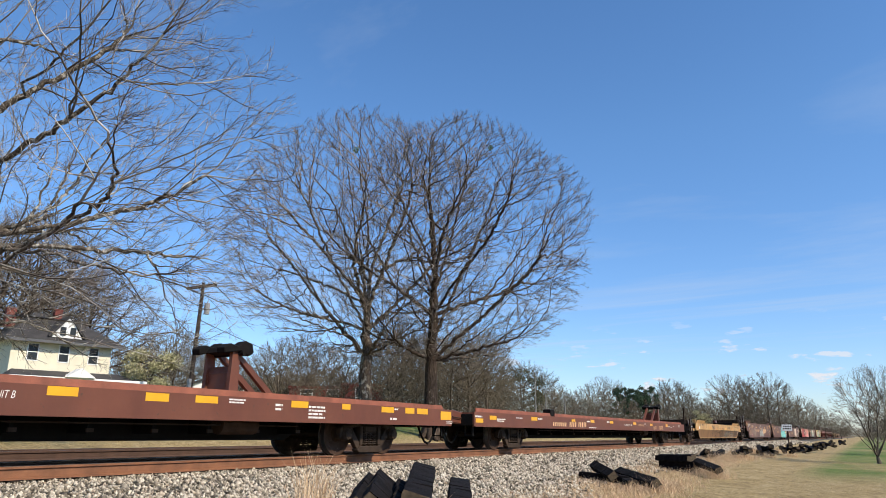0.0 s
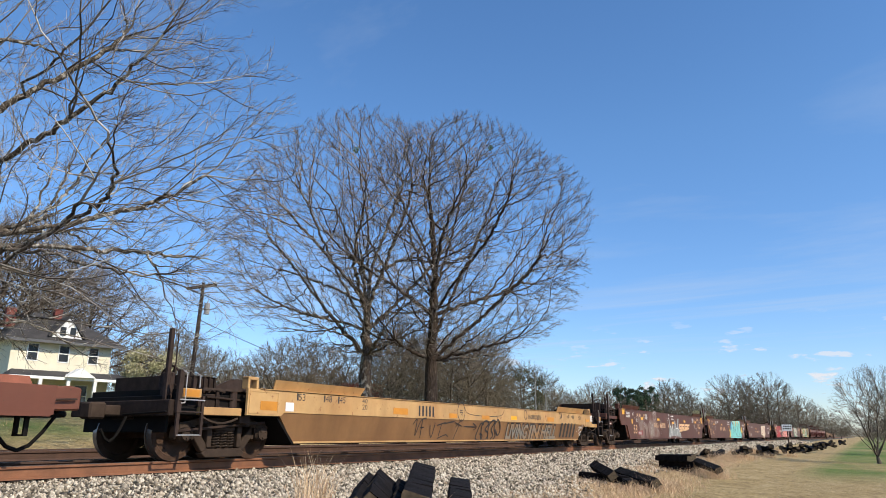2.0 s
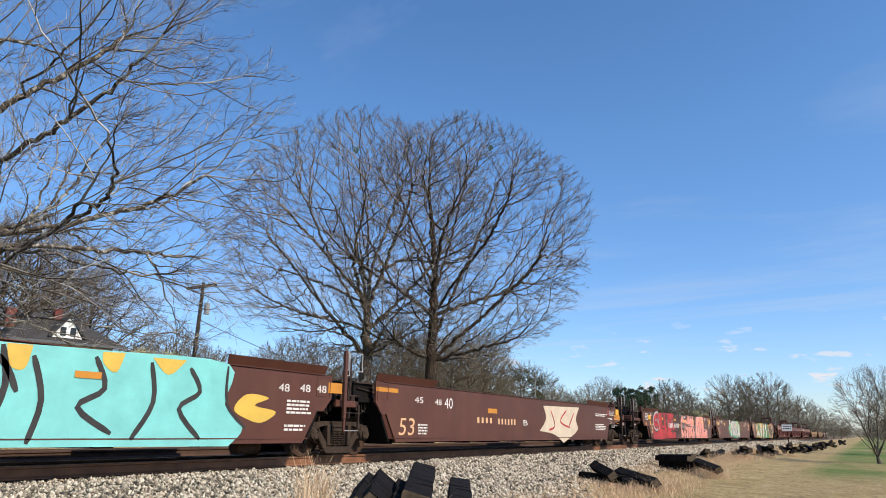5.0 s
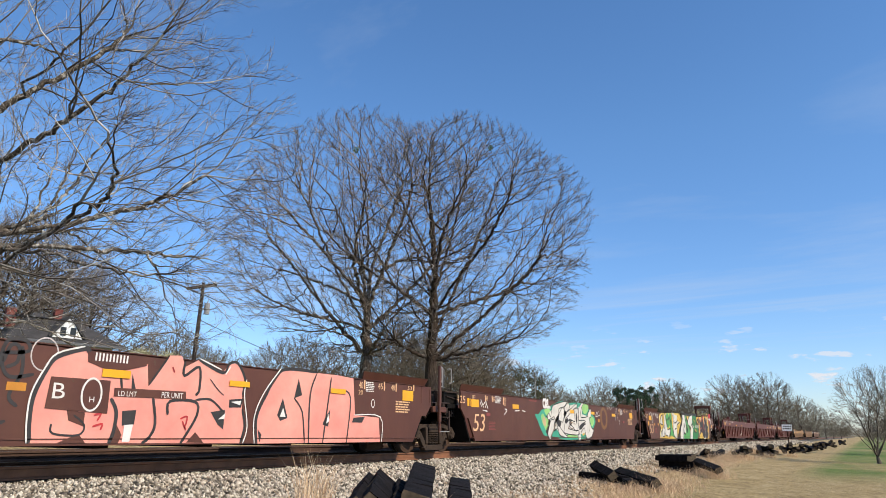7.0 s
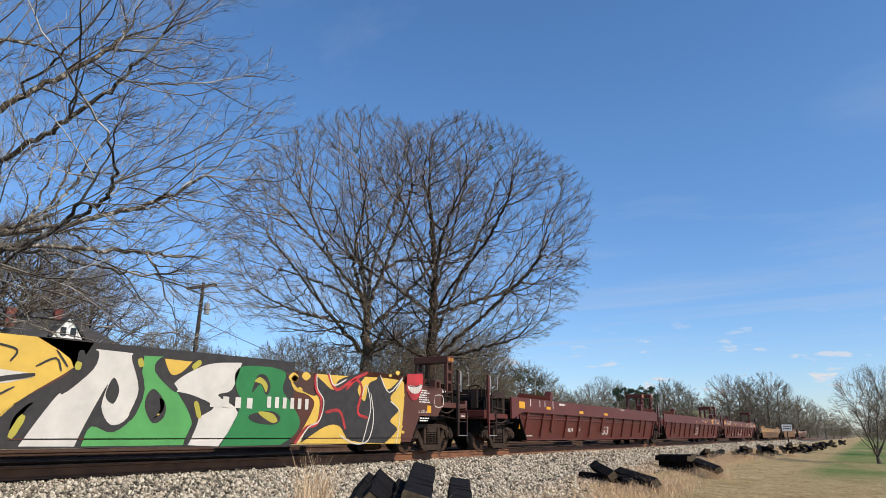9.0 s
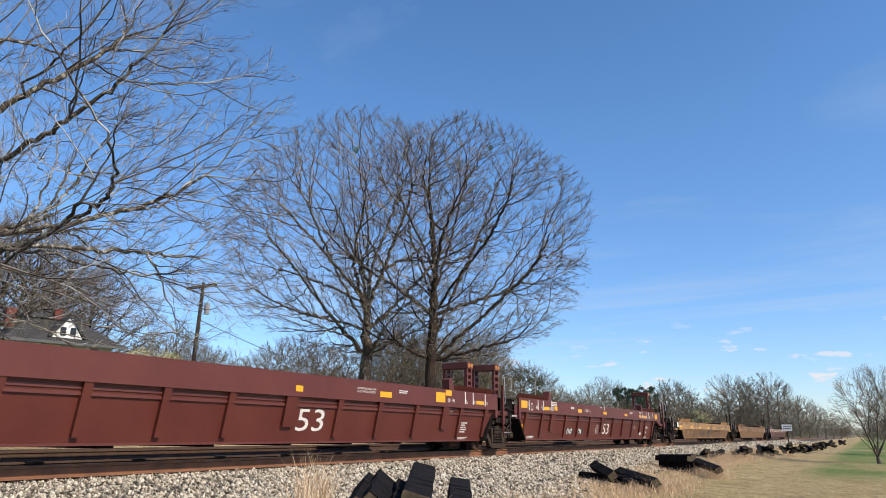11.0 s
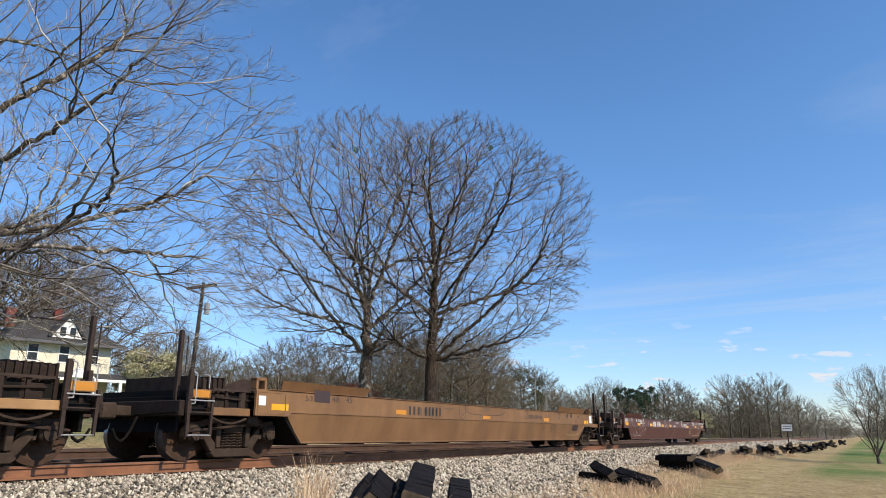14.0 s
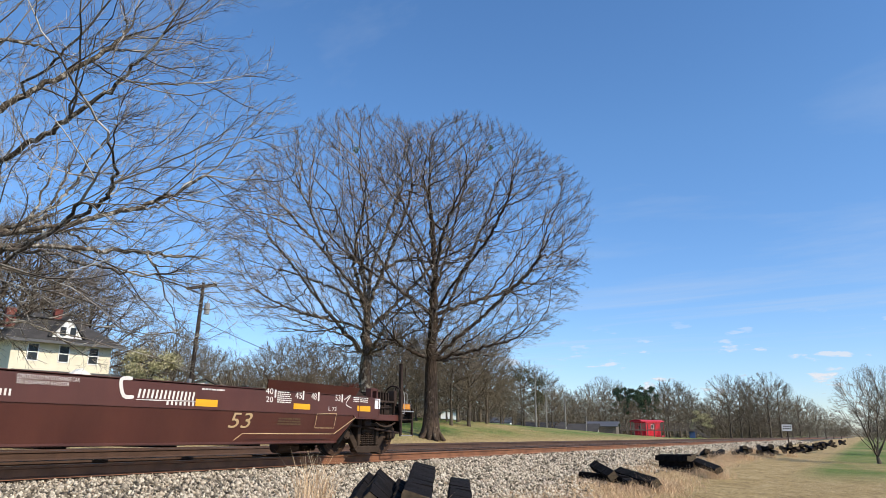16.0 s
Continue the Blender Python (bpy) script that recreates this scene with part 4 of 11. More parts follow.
    bm_plate(h, [(hx - 0.05, 1.10), (hx + 0.05, 1.10), (hx + 0.05, 1.72), (hx + 0.0, 1.80), (hx - 0.05, 1.66)], -0.36, 0.32)
    ob = part("trailer_hitch", h, M["spine_red"], car, "upright brown trailer hitch with a dark head")
    for y in (-0.30, 0.18):
        h = bmesh.new()
        bm_plate(h, [(hx + s * 0.02, 2.10), (hx + s * 0.16, 2.12), (hx + s * 1.50, 1.12), (hx + s * 1.28, 1.12)], y, y + 0.10)
        part("strut", h, M["spine_red"], ob)
    for y in (-0.50, 0.24):                                 # two jaw plates with a slot between them
        h = bmesh.new()
        bm_plate(h, [(hx - 0.36, 2.02), (hx - 0.40, 2.14), (hx - 0.22, 2.24), (hx - 0.02, 2.20), (hx + 0.18, 2.33), (hx + 0.38, 2.27), (hx + 0.42, 2.10), (hx + 0.30, 2.02), (hx + 0.05, 2.10), (hx - 0.2, 2.06)], y, y + 0.24)
        bmesh.ops.bevel(h, geom=h.edges[:], offset=0.02, segments=1, affect="EDGES")
        part("jaw_plate", h, M["under"], ob, "charred dark jaw plate")
    h = bmesh.new()
    bm_plate(h, [(hx - 0.20, 2.08), (hx - 0.12, 2.18), (hx + 0.10, 2.20), (hx + 0.26, 2.10), (hx + 0.06, 2.04)], -0.26, 0.24)
    part("kingpin_seat", h, M["under"], ob)
    h = bmesh.new()
    bm_rod(h, (hx + s * 0.1, -0.55, 2.06), (hx + s * 0.1, 0.52, 2.06), 0.05, 8)
    part("hinge_pin", h, M["under"], ob)
    h = bmesh.new()
    bm_box(h, L * 0.22, L * 0.22 + 0.42, -1.40, -1.10, 1.10, 1.38, 0.02)
    part("pedestal", h, M["under"], car)
    truck(car, t0)
    truck(car, t1)
    return car


def gantry(car, x, z0, z1, colour, y0=-1.0, y1=-0.25):
    """A container lock frame that stands over a car end: two pierced posts and a head beam."""
    bm = bmesh.new()
    for y in (y0, y1):
        for q in (-0.13, 0.13):
            bm_box(bm, x + q - 0.03, x + q + 0.03, y - 0.05, y + 0.05, z0, z1)
        for k in range(4):
            z = z0 + (z1 - z0) * k / 4
            bm_box(bm, x - 0.10, x + 0.10, y - 0.045, y + 0.045, z, z + 0.08)
    bm_bar(bm, (x - 0.35, y1, z0), (x, y1, z0 + 0.55), 0.06)
    bm_box(bm, x - 0.16, x + 0.16, y0, y1, z0, z0 + 0.06)
    ob = part("lock_frame", bm, colour, car, "upright container lock frame")
    bm = bmesh.new()
    bm_box(bm, x - 0.18, x + 0.18, y0 - 0.08, y1 + 0.08, z1, z1 + 0.20, 0.01)
    part("head_beam", bm, colour, ob)
    for q in (-0.12, 0.04):
        bm = bmesh.new()
        bm_box(bm, x + q, x + q + 0.10, y0 - 0.086, y0 - 0.081, z1 + 0.05, z1 + 0.15)
        part("reflector", bm, M["orange"], ob)


def brake_wheel(car, x, y, z, colour):
    """Hand-brake wheel on its stand at a car's end."""
    bm = bmesh.new()
    n = 16
    for k in range(n):
        a, b = k * 2 * math.pi / n, (k + 1) * 2 * math.pi / n
        bm_rod(bm, (x, y + 0.27 * math.cos(a), z + 0.27 * math.sin(a)), (x, y + 0.27 * math.cos(b), z + 0.27 * math.sin(b)), 0.02, 6)
    for k in range(4):
        a = k * math.pi / 2 + 0.4
        bm_rod(bm, (x, y, z), (x, y + 0.27 * math.cos(a), z + 0.27 * math.sin(a)), 0.015, 6)
    bm_box(bm, x - 0.10, x + 0.02, y - 0.12, y + 0.12, z - 0.45, z + 0.15, 0.02)
    part("brake_wheel", bm, colour, car, "spoked hand-brake wheel on a housing")


CARS = []


def run(car, u):
    CARS.append((car, u))
    return car


car_a = run(spine_car(-172.0, -142.0, 6.8, 26.8, (23.05, 1), "oxide-red container flat car with yellow reflectors"), -172.0)
car_b = run(spine_car(-140.7, -113.1, 3.5, 24.3, (25.88, -1), "oxide-red container flat car with white lettering"), -140.7)
car_t = run(well_car(-109.6, -90.2, "c", "c", "step", M["tan_wash"], "ochre tan well car with black scrawled graffiti"), -109.6)
car_1 = run(well_car(-86.5, -66.1, "c", "a", "smooth", M["maroon"], "maroon well car unit with grey graffiti and cream lettering"), -86.5)
car_2 = run(well_car(-66.1, -46.6, "a", "a", "smooth", M["maroon"], "maroon well car unit with a turquoise graffiti panel", (False, True)), -66.1)
car_3 = run(well_car(-46.6, -27.1, "a", "c", "smooth", M["maroon"], "maroon well car unit with cream and pink graffiti", (False, True)), -46.6)
car_4 = run(well_car(-22.9, -3.05, "c", "a", "smooth", M["maroon"], "maroon well car unit with red and pink graffiti letters"), -22.9)
car_5 = run(well_car(-3.05, 16.5, "a", "a", "smooth", M["maroon"], "maroon well car unit with white and green graffiti", (False, True)), -3.05)
car_6 = run(well_car(16.5, 36.1, "a", "c", "smooth", M["maroon"], "maroon well car unit covered in green, white and yellow graffiti", (False, True)), 16.5)
car_7 = run(well_car(40.2, 59.6, "c", "a", "ribbed", M["ribbed_red"], "deep red ribbed well car unit with white numerals"), 40.2)
car_8 = run(well_car(59.6, 79.1, "a", "a", "ribbed", M["ribbed_red"], "deep red ribbed middle well car unit with white numerals", (False, True)), 59.6)
car_9 = run(well_car(79.1, 98.6, "a", "c", "ribbed", M["ribbed_red"], "deep red ribbed end well car unit with white numerals", (False, True)), 79.1)
car_10 = run(well_car(103.0, 121.7, "c", "c", "step", M["tan"], "weathered tan well car with blue-black scrawls"), 103.0)
car_11 = run(well_car(126.1, 145.4, "c", "c", "step", M["tan_rust_shade"], "rust-stained tan well car with faded lettering"), 126.1)
car_12 = run(well_car(149.6, 168.7, "c", "c", "step", M["plum"], "plum-maroon well car with white lettering at the train's end"), 149.6)

for c, w in ((car_8, 19.5),):
    gantry(c, w - 1.75, 1.66, 2.42, M["ribbed_red"])
    gantry(c, w + 0.1, 1.66, 2.50, M["ribbed_red"])
gantry(car_7, 19.4 - 1.75, 1.66, 2.42, M["ribbed_red"])
gantry(car_7, 19.4 + 0.1, 1.66, 2.50, M["ribbed_red"])
gantry(car_9, 19.5 - 0.9, 1.66, 2.55, M["ribbed_red"], -1.1, -0.35)
gantry(car_6, 19.6 + 0.7, 1.30, 2.45, M["maroon"], -1.2, -0.2)
for c, w, z in ((car_1, -1.3, 1.75), (car_3, 20.7, 1.75), (car_4, -1.2, 1.85), (car_6, 20.8, 1.7), (car_7, -1.3, 1.7), (car_9, 20.7, 1.65), (car_t, -1.2, 1.35), (car_12, 20.3, 1.4)):
    brake_wheel(c, w, -0.95, z, M["steel"])


# ---------------------------------------------------------------- trees
def tubes(P, R, sides):
    """Tapered tubes along polylines P[n, k, 3] with radii R[n, k]."""
    n, k, _ = P.shape
    d = np.empty_like(P)
    d[:, 1:-1] = P[:, 2:] - P[:, :-2]
    d[:, 0], d[:, -1] = P[:, 1] - P[:, 0], P[:, -1] - P[:, -2]
    d /= np.linalg.norm(d, axis=-1, keepdims=True) + 1e-9
    ref = np.where(np.abs(d[:, :1, 2:]) > 0.8, np.array([1.0, 0, 0]), np.array([0, 0, 1.0]))
    a = np.cross(d, np.broadcast_to(ref, d.shape))
    a /= np.linalg.norm(a, axis=-1, keepdims=True) + 1e-9
    b = np.cross(d, a)
    ang = np.arange(sides) * 2 * np.pi / sides
    V = P[:, :, None] + R[:, :, None, None] * (a[:, :, None] * np.cos(ang)[:, None] + b[:, :, None] * np.sin(ang)[:, None])
    i = (np.arange(n) * k * sides)[:, None, None] + (np.arange(k - 1) * sides)[None, :, None]
    s0, s1 = np.arange(sides)[None, None], ((np.arange(sides) + 1) % sides)[None, None]
    F = np.stack([i + s0, i + s1, i + sides + s1, i + sides + s0], -1).reshape(-1, 4)
    return V.reshape(-1, 3), F


def join(chunks):
    vs, fs, o = [], [], 0
    for v, f in chunks:
        vs.append(v)
        fs.append(f + o)
        o += len(v)
    return np.concatenate(vs), np.concatenate(fs)


def unit(v):
    return v / (np.linalg.norm(v, axis=-1, keepdims=True) + 1e-9)


def bough(rng, start, way, length, r0, k, wander, lift, tip=0.35):
    """Crooked polylines: start[n, 3], way[n, 3], length[n], first radius r0[n]."""
    n = len(start)
    P = np.empty((n, k, 3))
    P[:, 0] = start
    d = unit(way)
    for j in range(1, k):
        d = unit(d + rng.normal(0, wander, (n, 3)) + np.array([0, 0, lift]))
        P[:, j] = P[:, j - 1] + d * (length / (k - 1))[:, None]
    R = r0[:, None] * np.linspace(1, tip, k)[None]
    return P, R


def reach(p, d, centre, radii):
    """Distance from p along d to the crown's envelope."""
    q, e = (p - centre) / radii, d / radii
    A, B, C = (e * e).sum(-1), (q * e).sum(-1), (q * q).sum(-1) - 1
    disc = np.clip(B * B - A * C, 0, None)
    return np.clip((-B + np.sqrt(disc)) / A, 0.0, None)


def fork(rng, P, R, per, t0, angle, centre, radii, share, lo, hi, out=0.0, thin=0.55):
    """Children along polylines: starts, ways, lengths, radii."""
    n, k, _ = P.shape
    t = np.clip(t0 + (1 - t0) * (np.arange(per) + rng.uniform(0, 1, (n, per))) / per, 0, 0.98)
    f = t * (k - 1)
    i = np.minimum(f.astype(int), k - 2)
    w = (f - i)[..., None]
    rows = np.arange(n)[:, None]
    start = P[rows, i] * (1 - w) + P[rows, i + 1] * w
    r = R[rows, i] * (1 - w[..., 0]) + R[rows, i + 1] * w[..., 0]
    along = unit(P[rows, i + 1] - P[rows, i])
    side = unit(np.cross(along, rng.normal(0, 1, along.shape)))
    a = np.radians(rng.normal(angle, angle * 0.25, t.shape))[..., None]
    way = along * np.cos(a) + side * np.sin(a)
    way = unit(way + out * unit(start - centre) + np.array([0, 0, out * 0.45]))
    start, way, r = start.reshape(-1, 3), way.reshape(-1, 3), r.reshape(-1)
    dist = reach(start, way, centre, radii)
    length = np.clip(dist * share * rng.uniform(0.75, 1.1, len(r)), lo, hi)
    return start, way, length, r * thin


def crown_tree(seed, trunk, trunk_r, fork_at, centre, radii, tips, twigs=(5, 3), fine=0.009, floor=0.2, shell=0.45, trunk_sides=12, weight=0.55, k4=3, leader=0.45, long=1.0, limbs=()):
    """A tree grown outwards from its leader and main limbs: each point of the crown joins the limb that reaches it with the least wood.
    A limb: height on the leader, azimuth, how far out and up it goes, and its bend (positive: it turns upwards)."""
    rng = np.random.default_rng(seed)
    centre, radii, root = np.array(centre, float), np.array(radii, float), np.array(fork_at, float)
    pts = np.empty((0, 3))
    while len(pts) < tips:
        d = unit(rng.normal(0, 1, (tips * 2, 3)))
        q = d * rng.uniform(0, 1, (tips * 2, 1)) ** shell
        lump = 1.0 + 0.05 * np.sin(d[:, :1] * 5.1 + seed) * np.cos(d[:, 1:2] * 4.3 + d[:, 2:] * 3.7)
        q = centre + q * radii * lump
        low = root[2] - floor * np.hypot(q[:, 0] - root[0], q[:, 1] - root[1])
        pts = np.concatenate([pts, q[q[:, 2] > low]])
    pts = pts[:tips]
    pts = pts[np.argsort(np.linalg.norm(pts - root, axis=-1))]
    up = (centre[2] + radii[2] - root[2]) * leader
    lead = root + np.array([(centre[0] - root[0]) * 0.25, (centre[1] - root[1]) * 0.25, up]) * np.linspace(0, 1, 7)[:, None]
    lead[1:] += rng.normal(0, 0.06, (6, 3))
    k = len(lead)
    head, stem, ahead = list(lead), list(range(-1, k - 1)), [np.array((0, 0, 1.0))] * k
    lag = list(np.linspace(0, up * 0.5, k))
    for h, az, out, rise, bend in limbs:
        at = int(np.argmin([abs(p[2] - h) for p in lead]))
        m = max(4, int(math.hypot(out, rise) / 0.75))
        a = radians(az) + np.cumsum(rng.normal(0, 0.07, m))
        last = at
        for j in range(1, m + 1):
            u = j / m
            p = lead[at] + np.array([math.cos(a[j - 1]) * out * u, math.sin(a[j - 1]) * out * u, rise * ((1 - bend) * u + bend * u * u)]) + rng.normal(0, 0.045, 3)
            d = np.linalg.norm(p - head[last])
            head.append(p), stem.append(last), ahead.append((p - head[last]) / d), lag.append(lag[last] + 0.7 * d)
            last = len(head) - 1
    fixed = k
    k = len(head)
    N = np.concatenate([np.array(head), pts])
    n = len(N)
    par = np.zeros(n, int)
    par[1:k] = stem[1:]
    far, way = np.zeros(n), np.zeros((n, 3))
    far[:k] = lag
    way[:k] = ahead
    for i in range(k, n):
        v = N[i] - N[:i]
        d = np.sqrt((v * v).sum(-1)) + 1e-6
        turn = 1 - (v * way[:i]).sum(-1) / d
        turn[:fixed] *= 0.5
        j = int(np.argmin(d * (1 + 0.75 * turn) + weight * far[:i]))
        par[i], far[i] = j, far[j] + d[j]
        way[i] = unit(0.6 * way[j] + v[j] / d[j])
    count = np.ones(n)
    for i in range(n - 1, 0, -1):
        count[par[i]] += count[i]
    main = np.full(n, -1)
    for i in range(1, n):
        if main[par[i]] < 0 or count[i] > count[main[par[i]]]:
            main[par[i]] = i
    inner = np.arange(n)[(main >= 0) & (np.arange(n) > 0)]
    for _ in range(4):
        M2 = N.copy()
        M2[inner] = N[inner] * 0.5 + 0.25 * (N[par[inner]] + N[main[inner]])
        N = M2
    tang = np.zeros((n, 3))
    tang[0] = (0, 0, 1)
    tang[1:] = unit(N[1:] - N[par[1:]])
    tang[inner] = unit(N[main[inner]] - N[par[inner]])
    grow = math.log(trunk_r * 0.78 / (fine * 1.2)) / math.log(n)
    rad = fine * 1.2 * count ** grow
    e = np.arange(1, n)
    p0, p1 = N[par[e]], N[e]
    L = np.linalg.norm(p1 - p0, axis=-1, keepdims=True)
    cont = (main[par[e]] == e)[:, None]
    t0 = np.where(cont, tang[par[e]], unit(tang[par[e]] * 0.55 + unit(p1 - p0))) * L
    t1 = tang[e] * L

    def curve(sel, kk):
        u = np.linspace(0, 1, kk)[None, :, None]
        P = (2 * u ** 3 - 3 * u ** 2 + 1) * p0[sel][:, None] + (u ** 3 - 2 * u ** 2 + u) * t0[sel][:, None] + (3 * u ** 2 - 2 * u ** 3) * p1[sel][:, None] + (u ** 3 - u ** 2) * t1[sel][:, None]
        P[:, 1:-1] += rng.normal(0, 0.05, P[:, 1:-1].shape) * L[sel][:, None]
        ra = np.minimum(rad[par[e]][sel], rad[e][sel] * 1.25)
        R = ra[:, None] + (rad[e][sel] - ra)[:, None] * np.linspace(0, 1, kk)[None]
        return P, R

    thick = rad[e] > 0.03
    tp = np.array(trunk, float)[None]
    tr = (trunk_r * np.linspace(1, 0.8, tp.shape[1]))[None]
    tr[0, 0] *= 1.4
    wood = [tubes(tp, tr, trunk_sides), tubes(*curve(thick, 5 if trunk_sides > 9 else 3), 7 if trunk_sides > 9 else 4)]
    P3, R3 = curve(~thick, 3)
    twig = [tubes(P3, R3, 3)]
    tip = count[e][~thick] < 5
    P3, R3 = P3[tip], R3[tip]
    s = fork(rng, P3, R3, twigs[0], 0.15, 42, centre, radii * 1.05, 0.9, 0.18, 0.62 * long, 0.42, 0.75)
    P4, R4 = bough(rng, *s[:3], np.maximum(s[3], fine), k4, 0.12, 0.03, 0.5)
    twig.append(tubes(P4, R4, 3))
    if twigs[1]:
        s = fork(rng, P4, R4, twigs[1], 0.2, 42, centre, radii * 1.05, 1.0, 0.10, 0.34 * long, 0.35, 0.8)
        P5, R5 = bough(rng, *s[:3], np.maximum(s[3], fine * 0.8), 2, 0.15, 0.02, 0.5)
        twig.append(tubes(P5, R5, 3))
    wm, tm = mesh_np("trunk", *join(wood)), mesh_np("crown", *join(twig))
    wm.polygons.foreach_set("use_smooth", np.ones(len(wm.polygons), bool))
    return wm, tm


def plant(meshes, label, m, bark=None, twigs=None, name="tree", group=""):
    ob = base(name, label, "tree", m, group)
    put("trunk", meshes[0], bark or M["bark"], ob)
    put("crown", meshes[1], twigs or M["twig"], ob, "bare fine twigs")
    return ob


def lichen_bark(name, dark, pale, share, scale=3.0):
    """Furrowed bark, blotched with pale lichen."""
    m, nt, bsdf = start(name, 0.95)
    furrow = ramp_of(nt, noise_of(nt, 9.0, 7, 0.7, (1.6, 1.6, 0.35)), [(0.32, scaled(dark, 0.35)), (0.52, dark), (0.72, scaled(dark, 1.7))])
    spot = ramp_of(nt, noise_of(nt, scale, 8, 0.72), [(0.62 - share, (0, 0, 0)), (0.70 - share, (1, 1, 1))])
    nt.links.new(blend(nt, spot, furrow, pale), bsdf.inputs["Base Color"])
    bump_of(nt, noise_of(nt, 14.0, 7, 0.7, (1.6, 1.6, 0.35)), 0.9, 0.04, bsdf)
    bsdf.inputs["Specular IOR Level"].default_value = 0.1
    return m


M["oakbark"] = lichen_bark("dark_furrowed_oak_bark", (0.070, 0.050, 0.037), (0.21, 0.175, 0.135), 0.03)
M["midbark"] = lichen_bark("red_brown_oak_bark_with_lichen", (0.10, 0.074, 0.056), (0.34, 0.30, 0.24), 0.10)
M["palebark"] = lichen_bark("lichen_pale_oak_bark", (0.10, 0.080, 0.062), (0.50, 0.46, 0.39), 0.10, 4.0)


def roots(ob, r, seed, material):
    """The flared foot of an old trunk: buttress roots that run out into the ground."""
    rng = np.random.default_rng(seed)
    n = 9
    a = np.arange(n) * 2 * np.pi / n + rng.normal(0, 0.2, n)
    d = np.stack([np.cos(a), np.sin(a)], -1)
    reachy = r * rng.uniform(1.7, 2.4, n)
    P = np.stack([np.concatenate([d * (r * 0.55), np.full((n, 1), r * 2.6)], -1), np.concatenate([d * (r * 0.95), np.full((n, 1), r * 0.9)], -1), np.concatenate([d * reachy[:, None], np.full((n, 1), -0.05)], -1)], 1)
    for i in range(n):
        put("root", mesh_np("root", *tubes(P[i:i + 1], np.array([[0.30, 0.42, 0.22]]) * r, 7)), material, ob)


def big_trees():
    # two old oaks side by side beyond the rails, their crowns grown into one dome
    x, y = 32.27, 8.74
    limbs = [(5.3, -50, 4.0, 9.6, 0.1), (4.7, -70, 7.4, 6.3, 0.0), (6.2, -35, 8.0, 1.6, -1.6), (4.2, -66, 6.6, 1.3, -0.4), (4.7, 140, 5.2, 1.3, -0.8), (6.8, 115, 4.2, 2.8, -0.4),
             (9.6, 125, 3.0, 6.2, 0.2), (8.2, -60, 2.2, 8.6, 0.1), (5.2, 205, 5.6, 5.4, 0.2), (5.6, 30, 5.6, 6.0, 0.1), (6.4, -105, 6.2, 5.6, 0.1), (8.4, 60, 4.2, 6.0, 0.1), (8.8, 190, 3.8, 6.4, 0.1)]
    m = crown_tree(11, [(0, 0, 0), (0.03, 0, 1.6), (0.06, 0.05, 2.8), (0.0, 0, 4.2)], 0.40, (0.0, 0, 4.2), (0.7, -1.25, 11.0), (7.8, 7.8, 7.2), 5600, (4, 2), 0.0056, 0.12, 0.17, 14, 0.24, 2, 0.55, 0.40, limbs)
    t = plant(m, "tall bare oak with a broad dome of twigs", pose(x, y, float(hill(x, y)) - 0.1), M["oakbark"], M["redtwig"])
    roots(t, 0.42, 1, M["oakbark"])
    x, y = 30.3, 11.7
    limbs = [(4.4, 118, 6.6, 8.0, 0.15), (5.8, 128, 4.6, 8.6, 0.1), (6.2, 105, 2.6, 9.8, 0.1), (5.8, -52, 4.6, 5.0, 0.1), (5.0, 135, 8.0, 1.0, -1.2), (6.4, 100, 7.6, 2.8, -0.6),
             (8.0, -62, 2.4, 7.6, 0.1), (5.6, 210, 5.4, 5.8, 0.2), (5.8, 35, 5.4, 6.2, 0.1), (6.6, 160, 5.6, 5.8, 0.1), (7.4, -100, 3.8, 6.2, 0.1), (8.2, 70, 4.0, 6.2, 0.1)]
    m = crown_tree(24, [(0, 0, 0), (0.0, 0, 1.6), (0.0, 0.05, 2.8), (0.02, 0, 3.9)], 0.39, (0.02, 0, 3.9), (-0.25, 0.5, 10.7), (8.0, 8.0, 7.2), 5200, (4, 2), 0.0056, 0.12, 0.18, 14, 0.24, 2, 0.6, 0.40, limbs)
    t = plant(m, "tall bare oak with forked pale limbs beyond the rails", pose(x, y, float(hill(x, y)) - 0.1), M["midbark"], M["redtwig"])
    roots(t, 0.41, 2, M["midbark"])
    # the oak whose limbs hang in from the side
    x, y = 6.9, 8.9
    limbs = [(3.9, -59, 10.2, 4.3, 0.35), (5.2, -66, 9.2, 4.6, 0.4), (6.4, -50, 6.8, 6.4, 0.0), (5.6, -72, 6.8, 6.4, 0.2), (4.8, -44, 9.2, 1.2, -0.4), (4.2, -62, 8.4, -1.5, 1.6), (4.0, -84, 8.6, -1.0, 1.8),
             (4.6, -24, 8.2, 3.2, 0.3), (5.0, 10, 8.0, 4.0, 0.2), (4.4, 50, 8.0, 3.0, 0.2), (5.0, 95, 7.0, 4.0, 0.2), (4.4, 140, 7.5, 3.0, 0.2), (5.2, 190, 7.5, 4.0, 0.2), (4.6, 235, 8.0, 3.0, 0.2)]
    m = crown_tree(38, [(0, 0, 0), (0.0, 0, 1.8), (0.0, 0.05, 3.0), (0.02, 0, 3.6)], 0.47, (0.02, 0, 3.6), (0.2, 0.0, 7.6), (10.0, 9.8, 8.6), 5200, (4, 2), 0.0045, 0.20, 0.27, 12, 0.24, 2, 0.5, 0.55, limbs)
    t = plant(m, "spreading bare oak with sunlit lichen-pale limbs", pose(x, y, float(hill(x, y)) - 0.1), M["palebark"], M["twig"])
    roots(t, 0.47, 3, M["palebark"])
